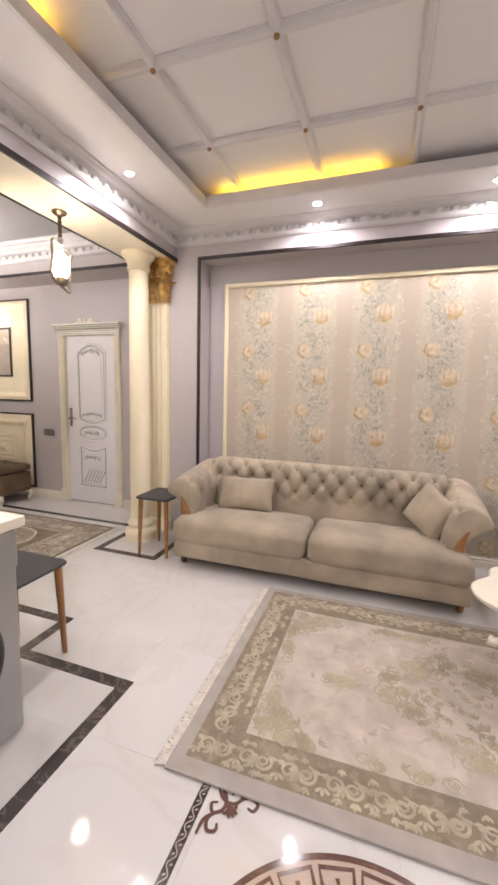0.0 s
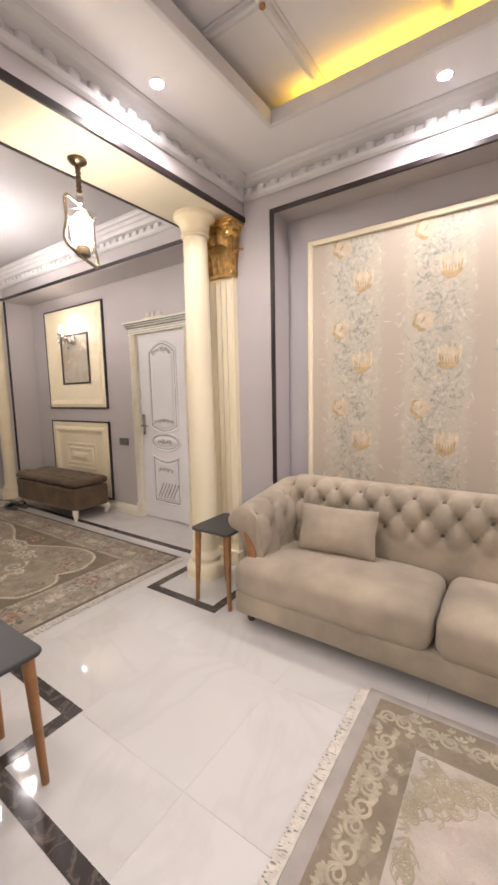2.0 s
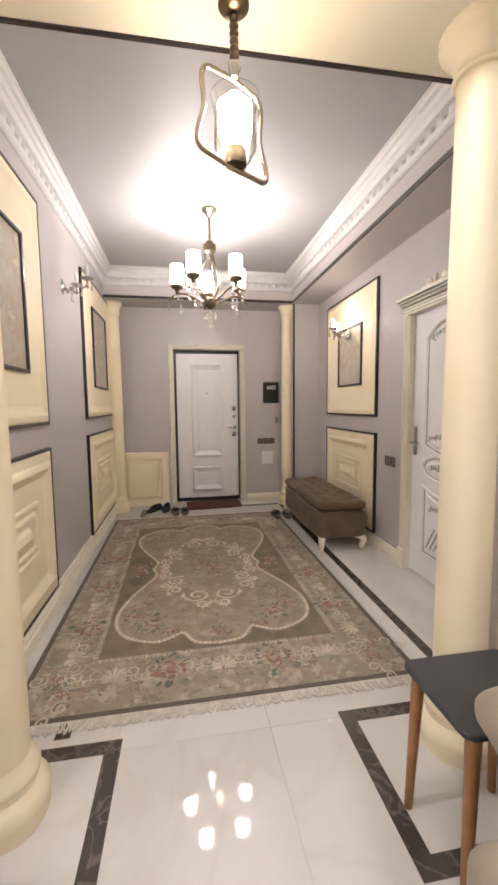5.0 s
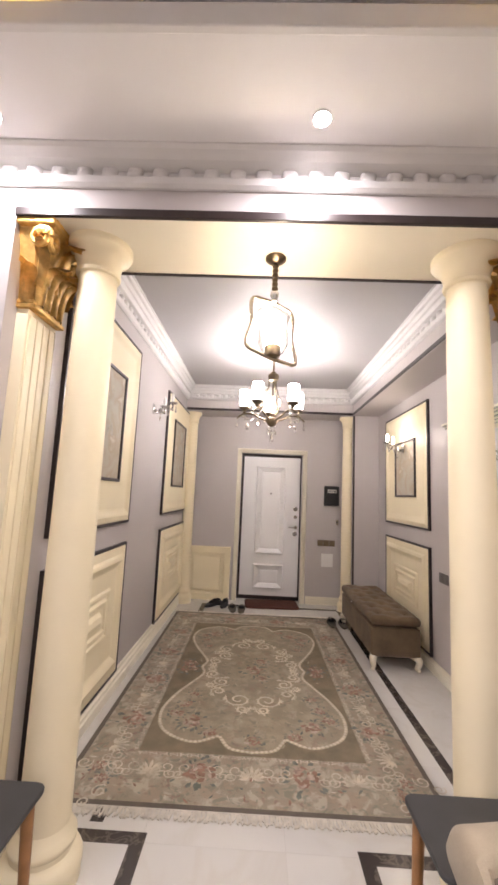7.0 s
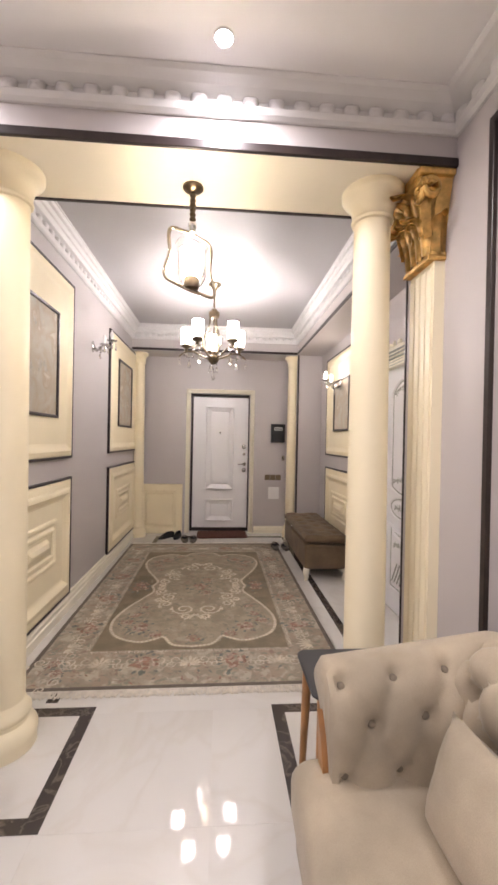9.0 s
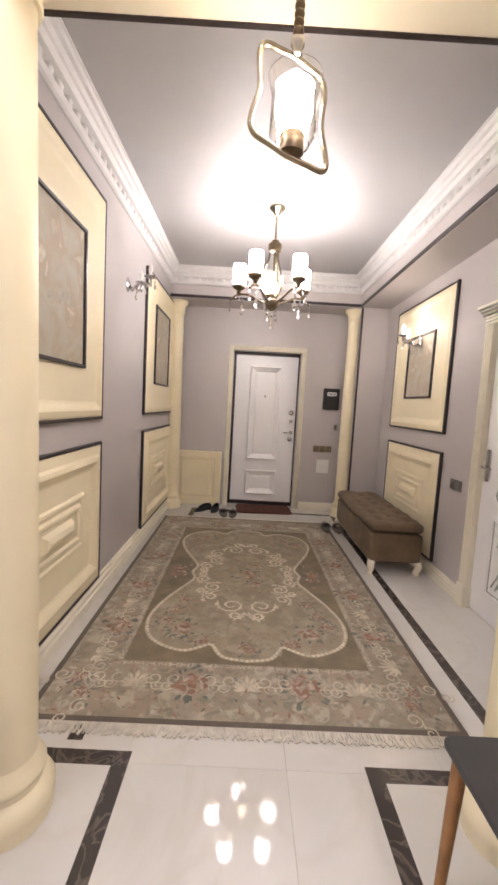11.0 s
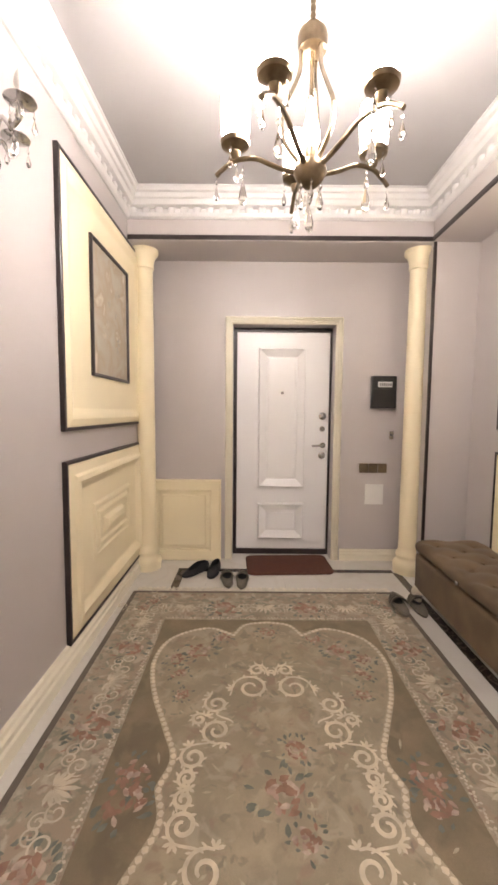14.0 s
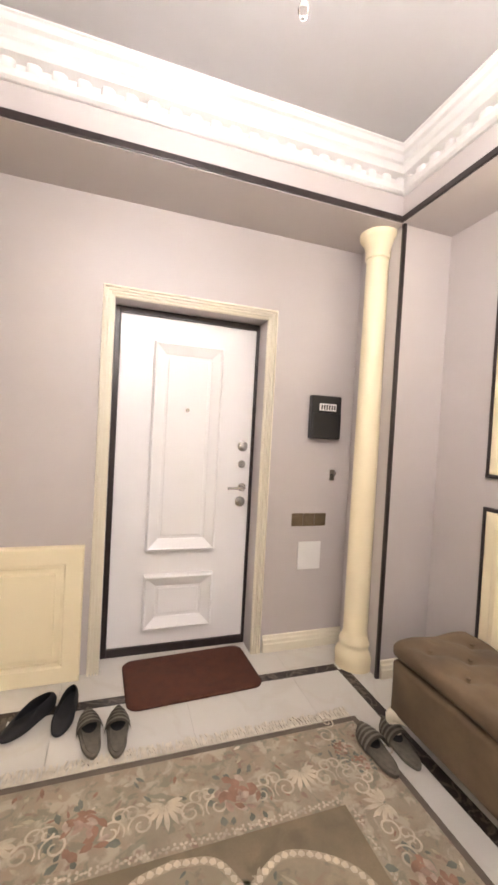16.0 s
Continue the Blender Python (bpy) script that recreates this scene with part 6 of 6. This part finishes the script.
# ---- doormat and shoes ----
bm = bmesh.new()
pts = []
for cx, cy, a0 in ((0.15, 0.30, 0), (-0.15, 0.30, 90), (-0.15, -0.30, 180), (0.15, -0.30, 270)):
    pts += [(cx + 0.06 * math.cos(radians(a0 + 15 * k)), cy + 0.06 * math.sin(radians(a0 + 15 * k))) for k in range(7)]
nested_poly(bm, pts, [(0, 0), (0, 0.008), (0.006, 0.014), (0.02, 0.016)], lambda u, v, h: (u, v, h))
mat_ob = tagged(part("doormat", bm, MATRED, smooth=True), "rust-red fleece doormat in front of the entrance door", "doormat")
mat_ob.matrix_basis = pose(-5.60, 2.705, 0.002, 0, 0, 3)


def sole_outline(l, w, n=28):
    pts = []
    for k in range(n):
        a = 2 * math.pi * k / n
        t = math.cos(a)
        ww = w / 2 * (0.92 + 0.16 * t - 0.14 * math.exp(-((t + 0.1) / 0.35) ** 2))
        pts.append((l / 2 * t, ww * math.sin(a)))
    return pts


def slipper(loc, rz, main, label, stripes):
    s = thing("slipper", loc, label, "slipper", "slippers by the door", rz)
    o = sole_outline(0.27, 0.11)
    bm = nested_poly(bmesh.new(), o, [(0.004, 0.0), (0.0, 0.006), (0.0, 0.018), (0.006, 0.022)], lambda u, v, h: (u, v, h))
    part("sole", bm, main, s, smooth=True)
    part("insole", nested_poly(bmesh.new(), o, [(0.010, 0.020), (0.012, 0.025)], lambda u, v, h: (u, v, h)), main, s)
    part("toe_lining", nested_poly(bmesh.new(), [(0.055 + u * 0.45, v * 0.8) for u, v in o], [(0.0, 0.0252), (0.002, 0.027)], lambda u, v, h: (u, v, h)), SLIPDARK, s, "dark lining")
    def upper(x0, x1, lift):
        bm = bmesh.new()
        g = []
        for i in range(9):
            x = x0 + (x1 - x0) * i / 8
            row = []
            for j in range(11):
                a = math.pi * j / 10
                half = 0.056 * math.sqrt(max(0.05, 1 - (max(0, x) / 0.135) ** 2))
                hgt = (0.055 - 0.22 * max(0, x - 0.02) * 0.9) + lift
                row.append(bm.verts.new((x, half * math.cos(a), 0.018 + max(0.01, hgt) * math.sin(a))))
            g.append(row)
        for r0, r1 in zip(g, g[1:]):
            for j in range(10):
                bm.faces.new((r0[j], r0[j + 1], r1[j + 1], r1[j]))
        bmesh.ops.solidify(bm, geom=bm.faces[:], thickness=0.006)
        return bm
    part("upper", upper(-0.01, 0.128, 0), main, s, smooth=True)
    if stripes:
        for k in range(4):
            part("stripe", upper(0.004 + 0.028 * k, 0.016 + 0.028 * k, 0.003), SLIPLIGHT, s, "pale stripe", smooth=True)
    return s


def shoe(loc, rz, label):
    s = thing("shoe", loc, label, "shoe", "black shoes by the door", rz)
    o = sole_outline(0.285, 0.10)
    part("sole", nested_poly(bmesh.new(), o, [(0.004, 0), (0, 0.004), (0, 0.016), (0.004, 0.018)], lambda u, v, h: (u, v, h)), SLIPDARK, s)
    bm = bmesh.new()
    rings = []
    for t, sc, z in ((0, 1.0, 0.016), (0.2, 1.02, 0.03), (0.5, 0.97, 0.05), (0.8, 0.88, 0.066), (1, 0.78, 0.074)):
        row = []
        for x, y in o:
            toe = max(0, min(1, (x + 0.02) / 0.14))
            row.append(bm.verts.new((x * sc - 0.035 * t * (toe), y * sc, 0.016 + (z - 0.016) * (1 - 0.62 * toe))))
        rings.append(row)
    for a, b_ in zip(rings, rings[1:]):
        for k in range(len(o)):
            bm.faces.new((a[k], a[(k + 1) % len(o)], b_[(k + 1) % len(o)], b_[k]))
    part("upper", bm, SHOEBLACK, s, smooth=True)
    return s


shoe((-5.42, 1.935, 0.003), -40, "black suede slip-on shoe by the wainscot")
shoe((-5.43, 2.085, 0.003), -9, "black suede slip-on shoe by the wainscot")
slipper((-5.26, 2.20, 0.003), 189, SLIPGREY, "grey striped slipper on the hall tiles", True)
slipper((-5.243, 2.315, 0.003), 179, SLIPGREY, "grey striped slipper on the hall tiles", True)
slipper((-4.85, 3.384, 0.015), 180, SLIPGREY, "grey striped slipper beside the bench", True)
slipper((-4.866, 3.517, 0.003), 177, SLIPGREY, "grey striped slipper beside the bench", True)

# ---- wall fittings by the entrance ----
m = thing("meter_box", (XW, 3.515, 1.36), "glossy black wall box with a small white number window", "wall box")
part("case", boxes((0, 0.05, -0.105, 0.105, 0, 0.275), bev=0.008), PLASTICBLACK, m)
part("cover", boxes((0.049, 0.060, -0.10, 0.10, 0.005, 0.165), bev=0.005), PLASTICBLACK, m)
part("window", boxes((0.05, 0.053, -0.055, 0.065, 0.18, 0.225)), PLASTICWHITE, m, "white number strip")
for k in range(6):
    part("digit_bar", boxes((0.053, 0.0545, -0.043 + 0.018 * k, -0.033 + 0.018 * k, 0.187, 0.217)), PLASTICBLACK, m)
hk = thing("coat_hook", (XW, 3.605, 1.09), "small chrome wall hook", "hook")
part("plate", boxes((0, 0.006, -0.018, 0.018, 0, 0.07), bev=0.002), CHROME, hk)
part("prong", tube(bmesh.new(), [(0.004, 0, 0.04), (0.03, 0, 0.03), (0.045, 0, 0.045), (0.045, 0, 0.06)], 0.005, 8), CHROME, hk, smooth=True)


def switch(loc, count, mat, label, facing):
    s = thing("light_switch", loc, label, "light switch", "wall switches")
    w_ = 0.082
    for k in range(count):
        u0 = (k - count / 2) * w_ + 0.002
        if facing == "x":
            part("plate", boxes((0, 0.010, u0, u0 + w_ - 0.004, -0.041, 0.041), bev=0.003), mat, s)
            part("rocker", boxes((0.010, 0.014, u0 + 0.018, u0 + w_ - 0.022, -0.024, 0.024), bev=0.002), mat, s)
        else:
            part("plate", boxes((u0, u0 + w_ - 0.004, -0.010, 0, -0.041, 0.041), bev=0.003), mat, s)
            part("rocker", boxes((u0 + 0.018, u0 + w_ - 0.022, -0.014, -0.010, -0.024, 0.024), bev=0.002), mat, s)


switch((XW, 3.453, 0.834), 3, BRONZE, "bronze triple light switch plate", "x")
switch((-3.505, YR, 0.836), 2, SWITCH_GREY, "grey double light switch beside the hall door", "y")
tagged(part("notice_paper", boxes((XW, XW + 0.006, 3.389, 3.55, 0.51, 0.69), bev=0.001), PLASTICWHITE), "plain white square cover plate below the switches", "cover plate")

# ---- lamps ----
def drop(bm, x, y, z, s=1.0):
    """A faceted crystal on a thin link."""
    lathe(bm, [(0.0015, z), (0.0015, z - 0.02 * s)], x, y, 5)
    lathe(bm, [(0.001, z - 0.02 * s), (0.007 * s, z - 0.03 * s), (0.001, z - 0.04 * s)], x, y, 7)
    lathe(bm, [(0.001, z - 0.042 * s), (0.006 * s, z - 0.06 * s), (0.012 * s, z - 0.085 * s), (0.008 * s, z - 0.098 * s), (0.001, z - 0.104 * s)], x, y, 7)


c = thing("chandelier", (CH[0], CH[1], ZH), "five-armed antique brass chandelier with lit opal shades and crystal drops", "chandelier")
Z = lambda z: z - ZH
part("canopy", lathe(bmesh.new(), [(0.065, 0), (0.065, -0.012), (0.058, -0.022), (0.035, -0.035), (0.022, -0.06), (0.010, -0.072)], n=28), BRASS_LIGHT, c, smooth=True)
bm = bmesh.new()
for k in range(9):
    lathe(bm, [(0.008, Z(2.89) - 0.025 * k), (0.012, Z(2.88) - 0.025 * k), (0.008, Z(2.866) - 0.025 * k)], 0, 0, 10)
part("stem_sleeve", bm, BRASS, c, smooth=True)
part("collar", lathe(bmesh.new(), [(0.012, Z(2.68)), (0.03, Z(2.67)), (0.024, Z(2.655)), (0.052, Z(2.645)), (0.056, Z(2.625)), (0.05, Z(2.59)), (0.042, Z(2.585))], n=24), BRASS, c, smooth=True)
for a in [radians(36 + 120 * k) for k in range(3)]:
    ln = smooth_line([(r * math.cos(a), r * math.sin(a), Z(z)) for r, z in ((0.04, 2.60), (0.045, 2.52), (0.075, 2.44), (0.105, 2.36), (0.095, 2.28), (0.04, 2.21))], 6)
    part("lyre_rib", tube(bmesh.new(), ln, 0.008, 8), BRASS_LIGHT, c, smooth=True)
part("inner_stem", lathe(bmesh.new(), [(0.009, Z(2.6)), (0.009, Z(2.44)), (0.018, Z(2.43)), (0.014, Z(2.415))], n=12), BRASS_LIGHT, c, smooth=True)
part("candle_holder", lathe(bmesh.new(), [(0.02, Z(2.215)), (0.024, Z(2.235)), (0.024, Z(2.262))], n=16), BRASS, c, smooth=True)
part("centre_bulb", lathe(bmesh.new(), [(0.020, Z(2.262)), (0.033, Z(2.29)), (0.030, Z(2.325)), (0.018, Z(2.37)), (0.012, Z(2.425)), (0.004, Z(2.43))], n=18), BULB, c, "lit candle bulb", smooth=True)
part("hub", lathe(bmesh.new(), [(0.004, Z(2.125)), (0.02, Z(2.13)), (0.045, Z(2.15)), (0.06, Z(2.18)), (0.055, Z(2.205)), (0.03, Z(2.222))], n=24), BRASS, c, smooth=True)
for a in ARMS:
    ca, sa = math.cos(a), math.sin(a)
    ln = smooth_line([(r * ca, r * sa, Z(z)) for r, z in ((0.045, 2.185), (0.12, 2.215), (0.20, 2.255), (0.28, 2.258), (0.33, 2.232), (0.355, 2.212))], 6)
    arm = part("arm", tube(bmesh.new(), ln, 0.009, 8), BRASS, c, smooth=True)
    part("cup", lathe(bmesh.new(), [(0.008, Z(2.262)), (0.015, Z(2.27)), (0.02, Z(2.29)), (0.052, Z(2.31)), (0.056, Z(2.325)), (0.052, Z(2.33)), (0.01, Z(2.328))], 0.28 * ca, 0.28 * sa, 22), BRASS, arm, smooth=True)
    sh = part("shade", lathe(bmesh.new(), [(0.046, Z(2.33)), (0.052, Z(2.36)), (0.054, Z(2.44)), (0.052, Z(2.49)), (0.048, Z(2.492)), (0.049, Z(2.44)), (0.046, Z(2.36)), (0.04, Z(2.335))], 0.28 * ca, 0.28 * sa, 24, cap=False), SHADE, arm, "lit opal glass shade", smooth=True)
    for (r, da, z, s) in ((0.352, 0, 2.215, 0.9), (0.29, 0.16, 2.30, 0.9), (0.29, -0.16, 2.30, 0.9), (0.25, 0.0, 2.25, 1.5)):
        bm = bmesh.new()
        drop(bm, r * math.cos(a + da), r * math.sin(a + da), Z(z), s)
        part("crystal_drop", bm, CRYSTAL, arm, "clear crystal drop")
for k in range(6):
    bm = bmesh.new()
    a = k * 1.047
    drop(bm, 0.04 * math.cos(a), 0.04 * math.sin(a), Z(2.155), 1.1 if k % 2 else 0.8)
    part("crystal_drop", bm, CRYSTAL, c, "clear crystal drop")
bm = bmesh.new()
drop(bm, 0, 0, Z(2.13), 1.5)
part("crystal_drop", bm, CRYSTAL, c, "clear crystal drop")

p = thing("pendant_lamp", (-1.72, 2.51, ZB - 0.004), "brass-framed pendant lamp with a lit glass shade under the beam", "pendant lamp", rz=16)
ZP = lambda z: z - (ZB - 0.004)
part("canopy", lathe(bmesh.new(), [(0.048, 0), (0.048, -0.010), (0.034, -0.022), (0.014, -0.03)], n=24), BRASS, p, smooth=True)
bm = bmesh.new()
for k in range(6):
    z = ZP(2.53) - 0.022 * k
    lathe(bm, [(0.010, z), (0.015, z - 0.007), (0.015, z - 0.014), (0.009, z - 0.022)], 0, 0, 12)
part("beaded_stem", bm, BRASS, p, smooth=True)
part("finial", lathe(bmesh.new(), [(0.009, ZP(2.40)), (0.018, ZP(2.392)), (0.020, ZP(2.376)), (0.012, ZP(2.36)), (0.016, ZP(2.345)), (0.006, ZP(2.338))], n=16), CHROME, p, smooth=True)
cor = [(-0.105, 2.362), (0.088, 2.312), (0.115, 2.052), (-0.13, 2.118)]
pts = []
for k in range(4):
    a, b_, d_ = Vector(cor[k - 1]), Vector(cor[k]), Vector(cor[(k + 1) % 4])
    r = 0.035
    p0, p1 = b_ + (a - b_).normalized() * r, b_ + (d_ - b_).normalized() * r
    pts += [(p0 * (1 - s) ** 2 + b_ * 2 * s * (1 - s) + p1 * s * s) for s in [j / 6 for j in range(7)]]
    # the upright sides bow inwards, the others slightly outwards
    e0, e1 = p1, d_ + (b_ - d_).normalized() * r
    nrm = Vector((e1.y - e0.y, e0.x - e1.x)).normalized() * (0.014 if k % 2 else -0.006)
    pts += [e0.lerp(e1, j / 8) + nrm * math.sin(math.pi * j / 8) ** 2 for j in range(1, 8)]
part("frame", tube(bmesh.new(), [(0, v.x, ZP(v.y)) for v in pts], 0.0085, 10, closed=True), BRASS_LIGHT, p, "polished brass frame", smooth=True)
part("socket", lathe(bmesh.new(), [(0.02, ZP(2.082)), (0.036, ZP(2.088)), (0.036, ZP(2.135)), (0.03, ZP(2.14))], 0, 0.0, 20), BRASS, p, smooth=True)
part("shade", lathe(bmesh.new(), [(0.036, ZP(2.14)), (0.046, ZP(2.16)), (0.054, ZP(2.2)), (0.052, ZP(2.24)), (0.055, ZP(2.265)), (0.051, ZP(2.265)), (0.047, ZP(2.24)), (0.049, ZP(2.2)), (0.032, ZP(2.142))], n=24, cap=False), SHADE_WARM, p, "lit inner glass shade", smooth=True)
o = part("outer_glass", lathe(bmesh.new(), [(0.05, ZP(2.11)), (0.068, ZP(2.14)), (0.064, ZP(2.24)), (0.078, ZP(2.292)), (0.076, ZP(2.292)), (0.061, ZP(2.24)), (0.065, ZP(2.14)), (0.047, ZP(2.112))], n=28, cap=False), CLEAR, p, "clear outer glass", smooth=True)
o.visible_shadow = False


def sconce(loc, sy, lit, label):
    s = thing("wall_sconce", loc, label, "wall lamp", "crystal wall sconces")
    b2 = lathe(bmesh.new(), [(0.035, 0), (0.035, 0.006), (0.022, 0.012), (0.01, 0.02)], n=20)
    for v in b2.verts:
        v.co = Vector((v.co.x, sy * v.co.z, v.co.y * 1.6))
    part("backplate", b2, CHROME, s, smooth=True)
    for sx in (-1, 1):
        out = sy * (0.20 if sx > 0 else 0.085)
        ln = smooth_line([(0, sy * 0.01, 0), (sx * 0.03, out * 0.35, -0.035), (sx * 0.055, out * 0.6, 0.015), (sx * 0.075, out * 0.82, -0.025), (sx * 0.085, out, 0.0), (sx * 0.085, out, 0.03)], 6)
        arm = part("arm", tube(bmesh.new(), ln, 0.008, 8), CHROME, s, smooth=True)
        part("drip_cup", lathe(bmesh.new(), [(0.01, 0.028), (0.03, 0.034), (0.048, 0.042), (0.046, 0.046), (0.012, 0.04)], sx * 0.085, out, 20), CHROME, arm, smooth=True)
        part("candle", lathe(bmesh.new(), [(0.012, 0.04), (0.012, 0.075), (0.018, 0.09), (0.014, 0.115), (0.003, 0.14)], sx * 0.085, out, 14), SCONCE_BULB if lit else PLASTICWHITE, arm, "lit candle bulb" if lit else "unlit candle bulb", smooth=True)
        for a in (0.3, 2.4, 4.5):
            bm = bmesh.new()
            drop(bm, sx * 0.085 + 0.04 * math.cos(a), out + 0.04 * math.sin(a), 0.036, 0.75)
            part("crystal_drop", bm, CRYSTAL, arm, "clear crystal drop")
    bm = bmesh.new()
    drop(bm, 0, sy * 0.07, -0.02, 0.9)
    part("crystal_drop", bm, CRYSTAL, s)


sconce((-3.68, YL, 2.24), 1, False, "silver two-armed wall sconce with crystal drops, unlit")
sconce((-4.32, YR - 0.04, 2.04), -1, True, "silver two-armed wall sconce with crystal drops, lit")

dl = thing("downlight", (DOWNS[0][0], DOWNS[0][1], ZL), "small round recessed white ceiling spotlight, lit", "downlight", "ceiling downlights")
part("bezel", lathe(bmesh.new(), [(0.037, 0), (0.037, -0.004), (0.032, -0.006), (0.030, -0.004)], n=24, cap=False), PLASTER, dl, smooth=True)
part("lens", lathe(bmesh.new(), [(0.031, -0.001), (0.029, -0.004), (0.020, -0.007), (0.006, -0.008)], n=24), DOWN, dl, "glowing domed lens", smooth=True)
for x, y in DOWNS[1:]:
    copy_thing(dl, pose(x, y, ZL))
for nm, r in (("led_strip", (-0.86, 0.30, TY1 + 0.03, TY1 + 0.05)), ("led_strip", (TX0 - 0.05, TX0 - 0.03, 0.4, 1.75))):
    o = tagged(part(nm, boxes((r[0], r[1], r[2], r[3], 2.861, 2.869)), LED), "yellow led strip hidden behind the ceiling tray lip", "led strip", "cove led strips")

# ---- floor tiles ----
TS = 0.61
mesh = None
for i in range(-8, 8):
    for j in range(-6, 5):
        x, y = -1.262 + TS * i, 2.037 + TS * j
        if x > LX or x + TS < -6 or y > 4.2 or y + TS < LY:
            continue
        if mesh is None:
            bm = bmesh.new()
            box(bm, 0.0004, TS - 0.0004, 0.0004, TS - 0.0004, -0.006, 0.0)
            o = part("tile", bm, TILE, floor)
            mesh = o.data
        else:
            o = new("tile", mesh)
            o.parent = floor
        o.location = (x, y, 0)
